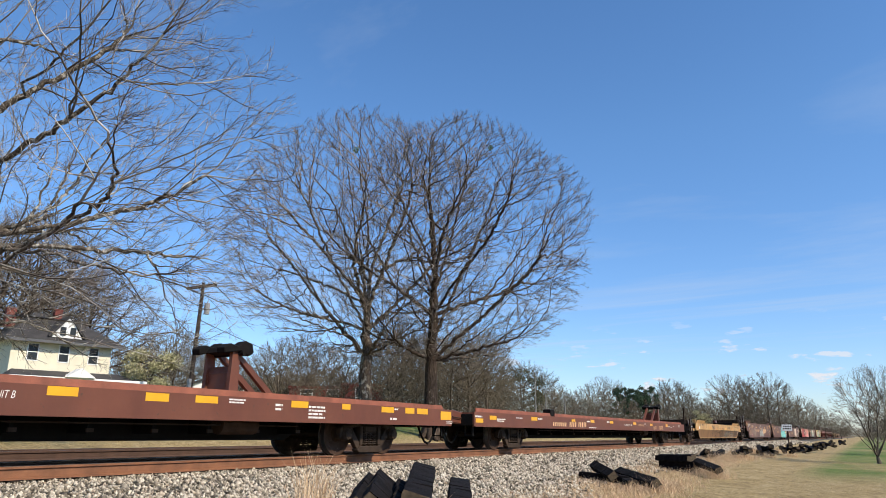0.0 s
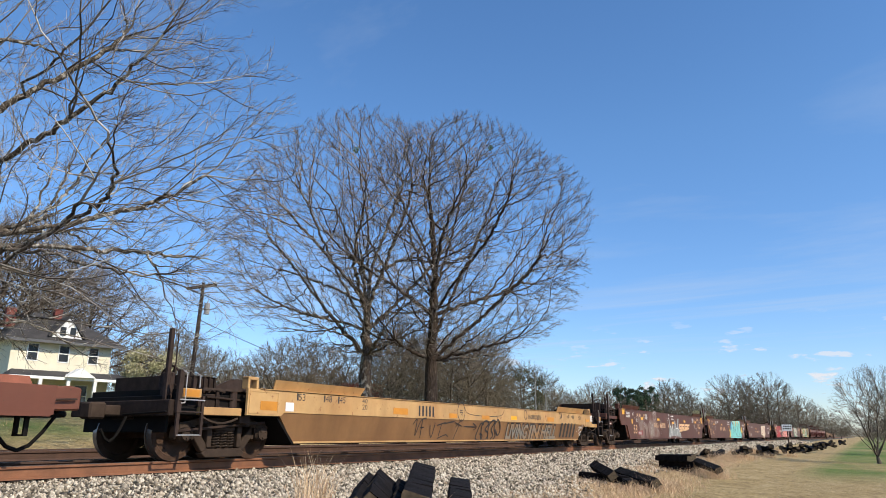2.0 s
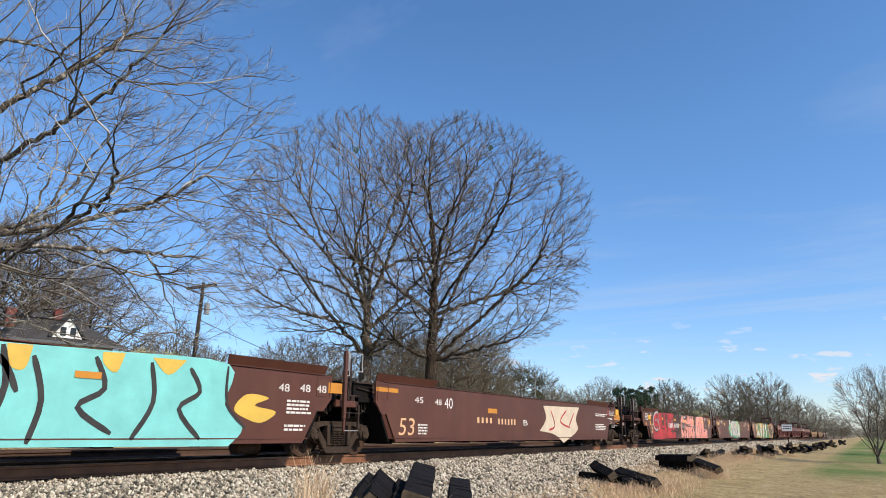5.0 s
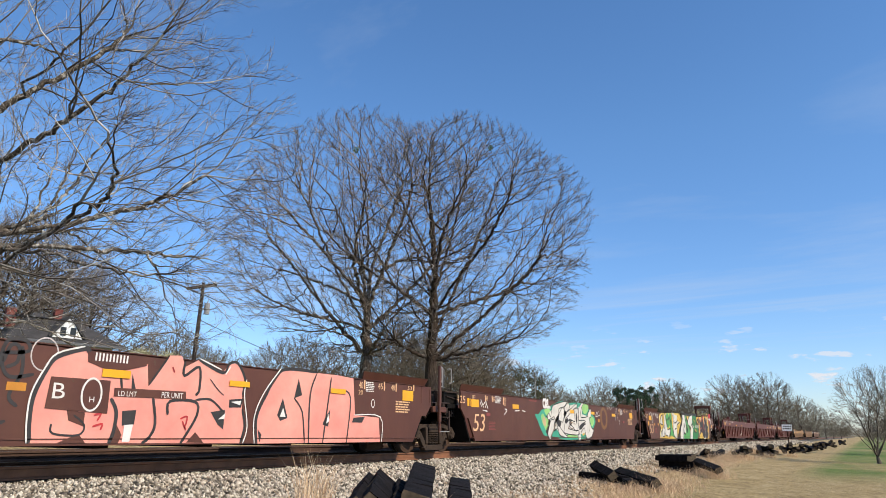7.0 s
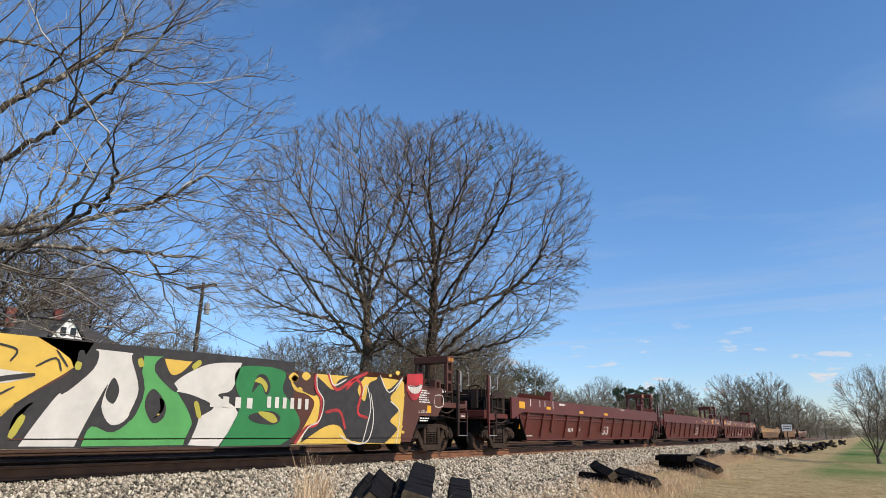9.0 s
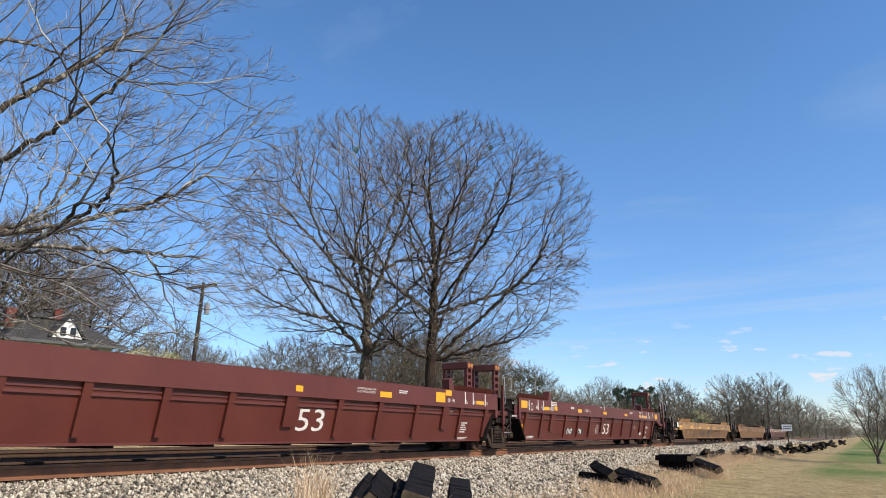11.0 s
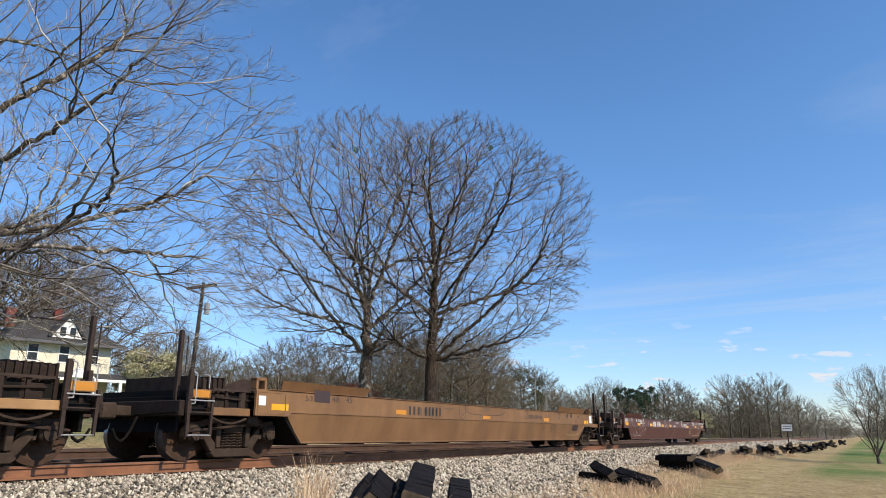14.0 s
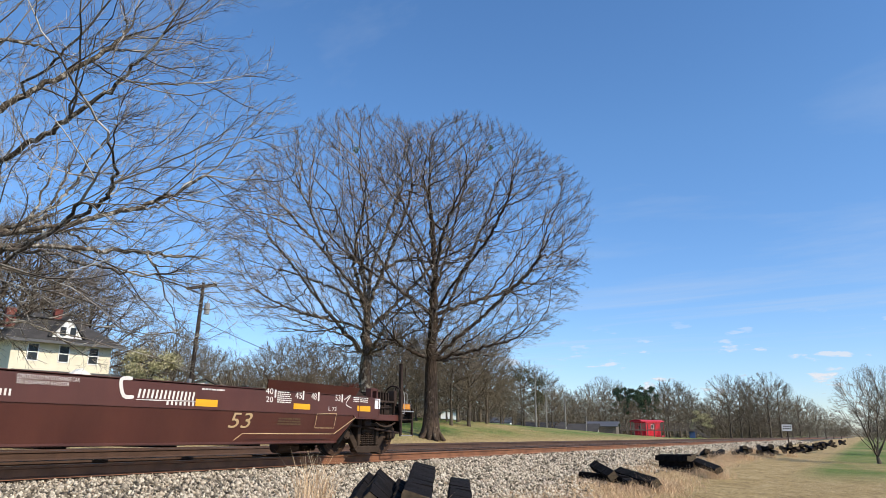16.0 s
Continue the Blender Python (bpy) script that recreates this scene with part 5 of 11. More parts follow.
    # dense dark trees that stand over the house
    m = crown_tree(44, [(0, 0, 0), (0.1, 0, 2.0), (0.0, 0, 4.5)], 0.5, (0, 0, 4.5), (0, 0, 10.6), (8.5, 8.5, 7.4), 1300, (4, 2), 0.011, 0.25, 0.22, 8, 0.34, 2, 0.4, 1.0)
    for x, y, k, turn in ((33.0, 51.5, 0.98, 0), (28.0, 47.0, 0.92, 130), (39.5, 52.0, 0.80, 250), (36.5, 58.0, 0.92, 60), (31.0, 57.0, 1.0, 200)):
        plant(m, "large dense dark bare tree behind the house", pose(x, y, float(hill(x, y)) - 0.2, 0, 0, turn) @ Matrix.Diagonal((k, k, k, 1)), M["oakbark"], M["darktwig"])


big_trees()


def woods():
    """Bare trees behind, repeated from a few kinds."""
    kinds = []
    for i, (h, w, tr) in enumerate(((11, 4.0, 0.22), (13, 4.6, 0.26), (10, 3.9, 0.18), (14, 4.6, 0.24), (12, 4.6, 0.2))):
        m = crown_tree(60 + i, [(0, 0, 0), (0.05, 0.05, h * 0.12), (0.0, 0.04, h * 0.22)], tr, (0, 0.04, h * 0.22), (0, 0, h * 0.60), (w, w, h * 0.41), 400, (4, 2), 0.012, 0.35, 0.32, 7, 0.36, 2, 0.5, 1.05)
        for me, mt in zip(m, (M["bark"], M["fartwig"])):
            me.materials.append(mt)
        kinds.append((m, h))
    rng = random.Random(77)

    def stand(x, y, h, kind=None, label="bare winter tree in the woods behind the lawn"):
        k = rng.randrange(5) if kind is None else kind
        s = 1.08 * h / kinds[k][1]
        ob = base("tree", label, "tree", None, "bare trees behind the track")
        ob.matrix_basis = pose(x, y, float(hill(x, y)) - 0.15 - 0.07 * h, 0, 0, rng.uniform(0, 360)) @ Matrix.Diagonal((s, s, s, 1))
        put("trunk", kinds[k][0][0], None, ob)
        put("crown", kinds[k][0][1], None, ob, "bare fine twigs")

    # thicket behind the two oaks
    for x, y, h in ((45.6, 13.7, 8.0), (43.2, 13.8, 6.3), (53.3, 16.2, 6.7), (46.3, 20.2, 8.2), (40.8, 17.6, 5.8), (51.9, 22.6, 6.5), (56.2, 23.2, 8.7), (46.7, 26.3, 6.4), (50.6, 31.1, 6.5), (56.6, 29.9, 9.2), (49.5, 32.3, 6.9), (47.0, 32.1, 7.0), (50.3, 37.4, 7.2), (46.4, 35.6, 6.1), (51.0, 42.3, 5.7), (44.6, 28.8, 4.8)):
        stand(x, y, h, None)
    for x, y, h in ((37.5, 15.2, 4.2), (39.7, 15.6, 4.0), (43.6, 17.0, 4.7), (45.9, 17.1, 4.4), (48.2, 17.2, 5.1), (52.2, 18.2, 4.6), (54.6, 18.1, 5.1), (58.7, 18.8, 4.9), (62.8, 19.6, 5.4), (38.9, 20.1, 3.6), (41.2, 23.6, 3.5), (43.2, 27.4, 3.4), (45.2, 31.1, 3.8), (46.9, 35.2, 3.7), (48.4, 20.6, 7.0), (50.4, 17.4, 7.8), (56.6, 18.6, 8.1), (49.2, 23.0, 7.6)):
        stand(x, y, h, 2, "small bare tree in the thicket behind the oaks")
    # between the house and the oaks
    for x, y, h in ((38.2, 37.6, 7.2), (42.1, 44.6, 7.0), (43.3, 48.7, 7.0), (44.7, 52.6, 7.1), (50.6, 50.6, 7.6), (55.9, 51.4, 7.5), (58.5, 57.1, 8.5), (67.9, 62.1, 8.0)):
        stand(x, y, h, None)
    # far edge of the lawn
    for x, y, h in ((87.5, 28.2, 9.3), (95.6, 29.6, 9.5), (81.4, 27.1, 6.4), (103.8, 30.8, 8.6), (75.5, 25.5, 5.0), (82.0, 30.3, 4.9), (88.2, 35.7, 5.6), (83.8, 35.5, 5.2), (121.4, 35.3, 8.0), (140.9, 40.2, 9.8), (130.1, 40.4, 9.1), (151.3, 40.7, 11.8), (163.7, 41.6, 14.2), (172.1, 41.5, 13.6), (153.5, 33.8, 8.6), (162.0, 33.1, 8.6), (179.4, 34.1, 11.9), (175.3, 29.7, 14.0), (181.6, 28.7, 14.1), (185.9, 28.1, 12.1), (160.5, 26.9, 9.4), (142.4, 35.9, 8.7), (132.0, 35.3, 7.5)):
        stand(x, y, h, 1 + rng.randrange(4))
    # by the road
    for x, y, h in ((148.2, 11.6, 12.4), (154.4, 10.6, 12.2), (158.6, 9.5, 12.2), (149.2, 4.6, 12.7), (157.3, 3.6, 11.5), (164.8, 8.5, 10.6), (173.6, 17.9, 10.6), (196.8, 24.3, 9.3), (201.1, 28.6, 9.6), (216.1, 29.8, 9.6), (167.6, 0.9, 9.3), (179.6, 0.0, 9.1), (185.4, 3.9, 8.6), (199.7, -0.5, 8.6), (214.8, -1.7, 7.9), (229.8, -2.9, 7.4), (249.9, -4.2, 6.9), (279.9, -5.0, 6.5), (188.5, 12.3, 9.6), (179.3, 4.4, 9.9)):
        stand(x, y, h, 1 + rng.randrange(4))
    for i in range(7):
        stand(220 + i * 30, -11 - rng.uniform(0, 14), rng.uniform(8, 11))
    # small trees on the near lawn
    stems = [(0.35, az, out, rise, 0.15) for az, out, rise in ((122, 2.2, 2.9), (100, 1.0, 3.9), (10, 1.2, 3.4), (-60, 1.8, 3.3), (-120, 1.6, 3.2), (170, 1.6, 3.4), (-30, 0.8, 4.0))]
    m = crown_tree(91, [(0, 0, 0), (0.0, 0.02, 0.2), (0.0, 0.04, 0.35)], 0.10, (0.0, 0.04, 0.35), (0.15, -0.3, 3.1), (2.2, 2.2, 1.9), 250, (4, 2), 0.0052, 0.0, 0.36, 8, 0.34, 2, 0.2, 0.9, stems)
    plant(m, "small bare many-stemmed tree on the near lawn", pose(42.68, -11.63, float(hill(42.68, -11.63)) - 0.05))
    m = crown_tree(92, [(0, 0, 0), (0.0, 0.0, 0.8), (0.0, 0.05, 1.3)], 0.10, (0.0, 0.05, 1.3), (0, 0, 3.0), (2.4, 2.4, 2.2), 160, (5, 2), 0.011, 0.0, 0.5, 7, 0.5, 2)
    plant(m, "small bare rust-twigged tree on the near lawn", pose(63.0, -12.6, float(hill(63, -12.6)) - 0.05), None, M["redtwig"])


woods()


def far_woods():
    """The belt of woodland that closes the view: slender upright twigs gathered into many crowns."""
    rng = np.random.default_rng(6)
    rows = []
    for x0, x1, y0, y1, n, h0, h1 in ((112, 240, 34, 52, 70, 3.5, 5.5), (160, 260, 10, 26, 45, 3, 5), (62, 115, 38, 52, 40, 3, 5), (40, 62, 27, 46, 12, 2.5, 4), (20, 130, 58, 80, 90, 8, 11), (130, 330, 52, 85, 90, 11, 16), (190, 330, 14, 45, 70, 9, 13), (300, 700, 7, 60, 110, 10, 14), (240, 800, -60, -13, 90, 7, 11), (700, 1000, -20, 60, 120, 8, 12), (-80, 30, 60, 90, 40, 12, 17)):
        rows.append(np.stack([rng.uniform(x0, x1, n), rng.uniform(y0, y1, n), rng.uniform(h0, h1, n)], -1))
    t = np.concatenate(rows)
    per = 340
    c = np.repeat(t, per, 0)
    n = len(c)
    d = unit(rng.normal(0, 1, (n, 3)) + np.array([0, 0, 0.35]))
    rad = rng.uniform(0.1, 1, (n, 1)) ** 0.5
    p = np.stack([c[:, 0], c[:, 1], hill(c[:, 0], c[:, 1]) + c[:, 2] * 0.42], -1) + d * rad * c[:, 2:] * np.array([0.44, 0.44, 0.46])
    low = rng.uniform(0, 1, n) < 0.42                       # brush that fills the belt down to the ground
    p[low, 2] = hill(p[low, 0], p[low, 1]) + (c[low, 2] * rng.uniform(0.0, 0.42, n)[low])
    way = unit(d * 0.7 + rng.normal(0, 0.4, (n, 3)) + np.array([0, 0, 0.5])) * rng.uniform(0.7, 2.2, (n, 1))
    w = unit(np.cross(way, rng.normal(0, 1, (n, 3)))) * rng.uniform(0.022, 0.06, (n, 1))
    V = np.stack([p - w, p + w, p + way], 1)
    V = V.reshape(-1, 3)
    tagged(put("far_woods", mesh_np("far_woods", V, np.arange(len(V)).reshape(-1, 3)), M["fartwig"], None, "grey-brown belt of bare winter woods"), category="woods", kind="stuff")


far_woods()


def tuft_tree(x, y, h, w, label, material, clumps, seed, name="pine_tree", trunk_share=0.45):
    """A tree whose crown is made of many small leaf clumps."""
    rng = np.random.default_rng(seed)
    ob = base(name, label, "tree", pose(x, y, float(hill(x, y)) - 0.1))
    P = np.array([[(0, 0, 0), (0.1, 0, h * 0.4), (0.0, 0.1, h * 0.92)]], float)
    limbs = []
    n = 16
    a = rng.uniform(0, 6.28, n)
    z = rng.uniform(h * trunk_share, h * 0.92, n)
    e = np.stack([np.cos(a), np.sin(a), np.full(n, 0.35)], -1) * (w * np.interp(z / h, [trunk_share, 0.7, 1], [1.0, 0.85, 0.35]))[:, None]
    s = np.stack([0 * a, 0 * a, z], -1)
    v, f = join([tubes(P, np.array([[0.25, 0.18, 0.06]]) * h / 16, 8), tubes(np.stack([s, s + e * 0.5, s + e], 1), np.full((n, 3), 0.05), 4)])
    put("trunk", mesh_np("trunk", v, f), M["bark"], ob)
    tips = (s + e)[rng.integers(0, n, clumps)] * np.array([1, 1, 1]) + rng.normal(0, 0.16 * w, (clumps, 3)) * np.array([1, 1, 0.6])
    q = unit(rng.normal(0, 1, (clumps, 3, 3))) * rng.uniform(0.12, 0.34, (clumps, 1, 1)) * max(h / 14, 0.45)
    v = (tips[:, None] + q).reshape(-1, 3)
    put("crown", mesh_np("crown", v, np.arange(len(v)).reshape(-1, 3)), material, ob)


for i, (x, y, h, w) in enumerate(((161.0, 36.8, 11.9, 1.9), (165.1, 36.9, 12.3, 1.9), (163.6, 34.9, 11.6, 1.9), (167.9, 34.5, 11.1, 1.9), (166.3, 32.6, 12.2, 1.9), (170.4, 32.5, 12.4, 1.9), (159.9, 33.2, 9.3, 1.9))):
    tuft_tree(x, y, h, w, "tall dark green pine among bare trees", M["pine"], 3200, 200 + i)
tuft_tree(36.0, 37.5, 4.2, 2.1, "young tree in pale yellow-green blossom by the house", M["blossom"], 9000, 300, "flowering_tree", 0.2)
tuft_tree(167.0, 20.6, 6.1, 2.0, "young tree in pale green leaf beyond the lawn", M["blossom"], 6000, 301, "flowering_tree", 0.25)
tuft_tree(83.7, 26.9, 8.0, 3.0, "evergreen with dull green foliage behind the lawn", M["olive"], 5000, 302, "evergreen_tree", 0.15)


# ---------------------------------------------------------------- houses and poles beyond the track
M["clapboard"] = plain("cream_painted_clapboard", (0.78, 0.71, 0.54), 0.7, 0, 0.06, 1.5, 0.05)
M["trimwhite"] = plain("white_painted_trim", (0.78, 0.77, 0.74), 0.6, 0, 0.05, 2.0, 0.03)
M["shingle"] = plain("dark_grey_roof_shingles", (0.050, 0.045, 0.042), 0.9, 0, 0.35, 1.2, 0.4, 10)
M["brick"] = plain("red_brick_wall", (0.20, 0.055, 0.042), 0.9, 0, 0.2, 2.0, 0.3, 15)
M["whitewall"] = plain("white_siding", (0.80, 0.79, 0.76), 0.6, 0, 0.05)
M["pole"] = plain("weathered_pole_wood", (0.045, 0.030, 0.023), 0.9, 0, 0.3, 2.0, 0.3, 20)
M["palepole"] = plain("pale_grey_weathered_pole", (0.24, 0.22, 0.20), 0.8, 0, 0.2, 2.0, 0.2, 20)
M["caboose"] = plain("bright_red_caboose_paint", (0.50, 0.015, 0.03), 0.45, 0, 0.1)
M["binblue"] = plain("dark_blue_plastic", (0.03, 0.07, 0.20), 0.5, 0, 0.1)
M["greyroof"] = plain("grey_metal_roof", (0.10, 0.10, 0.105), 0.6, 0.2, 0.2)
M["deckwood"] = plain("grey_deck_timber", (0.15, 0.12, 0.10), 0.9, 0, 0.3)
M["signface"] = plain("white_sign_sheet", (0.75, 0.75, 0.74), 0.5, 0, 0.05)
M["rubber"] = plain("black_wire", (0.015, 0.015, 0.016), 0.6, 0, 0.1)
M["insul"] = plain("grey_transformer_paint", (0.28, 0.28, 0.28), 0.5, 0, 0.1)
glass_m, glass_nt, glass_b = start("dark_window_glass", 0.08)
glass_b.inputs["Base Color"].default_value = (0.035, 0.04, 0.045, 1)
M["pane"] = glass_m


def window(house, x, z, w, h, y, name="window"):
    """A sash window in a wall that faces -y of the house."""
    bm = bmesh.new()
    for a, b, c, d in ((x - w / 2 - 0.07, x - w / 2, z - 0.07, z + h + 0.08), (x + w / 2, x + w / 2 + 0.07, z - 0.07, z + h + 0.08), (x - w / 2, x + w / 2, z + h, z + h + 0.08), (x - w / 2, x + w / 2, z - 0.07, z), (x - w / 2, x + w / 2, z + h / 2 - 0.03, z + h / 2 + 0.03)):
        bm_box(bm, a, b, y - 0.05, y + 0.02, c, d)
    win = part(name, bm, M["trimwhite"], house)
    bm = bmesh.new()
    bm_box(bm, x - w / 2, x + w / 2, y - 0.02, y + 0.01, z, z + h)
    part("pane", bm, M["pane"], win, "dark window glass")


def roof_prism(bm, x0, x1, y0, y1, z0, z1, inset):
    """A hipped roof."""
    v = [bm.verts.new(p) for p in ((x0, y0, z0), (x1, y0, z0), (x1, y1, z0), (x0, y1, z0), (x0 + inset, (y0 + y1) / 2, z1), (x1 - inset, (y0 + y1) / 2, z1))]
    for f in ((0, 1, 5, 4), (1, 2, 5), (2, 3, 4, 5), (3, 0, 4), (3, 2, 1, 0)):
        bm.faces.new([v[i] for i in f])


def farmhouse():
    turn = math.degrees(math.atan2(38.84 - 40.35, 32.93 - 26.35))
    g = 1.55
    h = base("house", "cream two-storey clapboard house with a dormer and porch", "house", pose(26.35, 40.35, g, 0, 0, turn))
    L, D, eave = 6.9, 8.0, 5.45
    bm = bmesh.new()
    bm_box(bm, 0, L, 0, D, 0, eave)
    wall = part("wall", bm, M["clapboard"], h)
    for k in range(26):
        z = 0.1 + k * 0.205
        bm = bmesh.new()
        bm_plate(bm, [(-0.012, z), (L + 0.012, z), (L + 0.012, z + 0.19), (-0.012, z + 0.19)], -0.016, 0.004)
        part("clapboard", bm, M["clapboard"], wall)
    bm = bmesh.new()
    roof_prism(bm, -0.7, L + 0.7, -0.7, D + 0.7, eave, eave + 2.6, 3.0)
    bm_box(bm, -0.72, L + 0.72, -0.72, -0.66, eave - 0.16, eave + 0.06)
    part("roof", bm, M["shingle"], h, "dark hipped shingle roof")
    bm = bmesh.new()
    bm_box(bm, -0.74, L + 0.74, -0.78, -0.721, eave - 0.22, eave - 0.02)
    part("fascia", bm, M["greyroof"], h)
    for x in (1.4, 3.5, 5.6):
        window(h, x, 4.0, 0.64, 1.15, -0.02)
    for x in (1.3, 5.0):
        window(h, x, 0.8, 0.85, 1.5, -0.02)
    # dormer with a pediment
    bm = bmesh.new()
    bm_plate(bm, [(2.45, eave + 0.3), (4.55, eave + 0.3), (3.95, eave + 1.30), (3.5, eave + 1.82), (3.05, eave + 1.30)], -0.25, 2.2)
    d = part("dormer", bm, M["trimwhite"], h, "white gabled attic dormer")
    for x in (3.15, 3.85):
        bm = bmesh.new()
        bm_box(bm, x - 0.2, x + 0.2, -0.275, -0.251, eave + 0.45, eave + 1.10)
        for q in (-0.1, 0.1):
            bm_box(bm, x + q - 0.012, x + q + 0.012, -0.29, -0.276, eave + 0.45, eave + 1.10)
        part("pane", bm, M["pane"], d)
    for s in (-1, 1):
        bm = bmesh.new()
        bm_plate(bm, [(3.5, eave + 1.86), (3.5, eave + 2.0), (3.5 + s * 1.35, eave + 0.36), (3.5 + s * 1.2, eave + 0.30)], -0.4, 2.4)
        part("dormer_roof", bm, M["shingle"], d)
    bm = bmesh.new()
    bm_box(bm, 0.2, 0.85, 3.5, 4.1, eave + 1.2, eave + 2.7, 0.02)
    part("chimney", bm, M["brick"], h)
    bm = bmesh.new()
    bm_box(bm, 3.35, 3.9, 2.9, 3.4, eave + 1.7, eave + 2.75, 0.02)
    bm_box(bm, 3.30, 3.95, 2.85, 3.45, eave + 2.75, eave + 2.87, 0.02)
    part("chimney", bm, M["brick"], h)
    # porch across the front
    px0, px1, py = -0.5, L + 2.0, -2.6
    bm = bmesh.new()
    v = [bm.verts.new(p) for p in ((px0, py, 2.72), (px1, py, 2.72), (px1, 0.0, 2.72), (px0, 0, 2.72), (px0 + 0.7, 0, 3.30), (px1 - 1.2, 0, 3.30))]
    for f in ((0, 1, 5, 4), (1, 2, 5), (3, 0, 4), (3, 2, 1, 0), (2, 3, 4, 5)):
        bm.faces.new([v[i] for i in f])
    porch = part("porch_roof", bm, M["shingle"], h, "low porch roof")
    bm = bmesh.new()
    bm_plate(bm, [(3.0, 2.72), (5.0, 2.72), (4.0, 3.40)], py - 0.3, py + 1.2)
    part("porch_gable", bm, M["trimwhite"], porch, "small white pediment")
    bm = bmesh.new()
    bm_box(bm, px0, px1, py, py + 0.12, 2.52, 2.715)
    bm_box(bm, px0, px1, py, 0, 0.0, 0.35)
    part("porch_beam", bm, M["trimwhite"], porch)
    for i in range(6):
        x = px0 + 0.15 + (px1 - px0 - 0.3) * i / 5
        bm = bmesh.new()
        bm_box(bm, x - 0.12, x + 0.12, py + 0.02, py + 0.26, 0.35, 2.52, 0.02)
        part("porch_column", bm, M["trimwhite"], h)


farmhouse()


def simple_house(name, label, x, y, turn, L, D, wall_h, ridge, wall, roof, windows=(), flat=False, gable=True):
    g = float(hill(x, y))
    h = base(name, label, "house" if "house" in name else "building", pose(x, y, g - 0.1, 0, 0, turn))
    bm = bmesh.new()
    if gable and not flat:
        v = []
        for xx in (0, L):
            v.append([bm.verts.new((xx, yy, zz)) for yy, zz in ((0, 0), (D, 0), (D, wall_h), (D / 2, ridge - 0.05), (0, wall_h))])
        bm.faces.new(v[0])
        bm.faces.new(v[1][::-1])
        for i in range(5):
            j = (i + 1) % 5
            bm.faces.new((v[0][j], v[0][i], v[1][i], v[1][j]))
        bmesh.ops.recalc_face_normals(bm, faces=bm.faces)
    else:
        bm_box(bm, 0, L, 0, D, 0, wall_h)
    part("wall", bm, wall, h)
    bm = bmesh.new()
    if flat:
        bm_box(bm, -0.1, L + 0.1, -0.1, D + 0.1, wall_h, wall_h + 0.25)
    else:
        for a, b in (((-0.35), D / 2), (D + 0.35, D / 2)):
            za = wall_h - 0.35 * (ridge - wall_h) / (D / 2)
            vs = [bm.verts.new(p) for p in ((-0.3, a, za), (L + 0.3, a, za), (L + 0.3, b, ridge), (-0.3, b, ridge), (-0.3, a, za + 0.12), (L + 0.3, a, za + 0.12), (L + 0.3, b, ridge + 0.12), (-0.3, b, ridge + 0.12))]
            for f in ((0, 1, 2, 3), (7, 6, 5, 4), (0, 4, 5, 1), (1, 5, 6, 2), (2, 6, 7, 3), (3, 7, 4, 0)):
                bm.faces.new([vs[i] for i in f])
        bmesh.ops.recalc_face_normals(bm, faces=bm.faces)
    part("roof", bm, roof, h)
    for wx, wz, ww, wh in windows:
        window(h, wx, wz, ww, wh, -0.02)
    return h


simple_house("brick_building", "low red brick building behind the oaks", 43.7, 29.8, -50, 5.6, 6, 1.94, 0, M["brick"], M["brick"], ((1.4, 1.2, 0.9, 0.7), (3.6, 1.2, 0.9, 0.7)), True)
simple_house("brick_building", "tall end block of red brick with a white door", 45.0, 25.3, -50, 3.4, 5, 2.26, 0, M["brick"], M["brick"], ((1.6, 0.4, 0.8, 2.0),), True)
simple_house("house", "white gabled cottage with a dark roof behind the pole", 40.5, 33.5, 60, 7, 4.0, 1.51, 2.41, M["whitewall"], M["shingle"])
simple_house("house", "small white gabled cottage beyond the lawn", 46.7, 35.9, 60, 5, 3.4, 1.33, 2.23, M["whitewall"], M["shingle"])
simple_house("shed", "white gable-fronted shed on the lawn's crest", 73.9, 30.5, 28, 3.0, 2.3, 1.35, 2.0, M["whitewall"], M["shingle"])
simple_house("shed", "white shed with a grey roof beyond the lawn", 101.2, 36.6, 110, 3.0, 2.8, 1.8, 2.4, M["whitewall"], M["greyroof"])
simple_house("house", "low white house with a slate-grey roof beyond the lawn", 110.2, 30.8, 103, 7.5, 5, 1.0, 2.1, M["whitewall"], M["shingle"])
simple_house("house", "small low house with a slate-grey roof", 106.3, 24.0, 100, 4.2, 4.5, 0.8, 1.8, M["whitewall"], M["shingle"])
simple_house("carport", "low open shelter with a grey roof", 109.0, 21.9, 101, 4.3, 4, 1.6, 2.2, M["deckwood"], M["greyroof"])


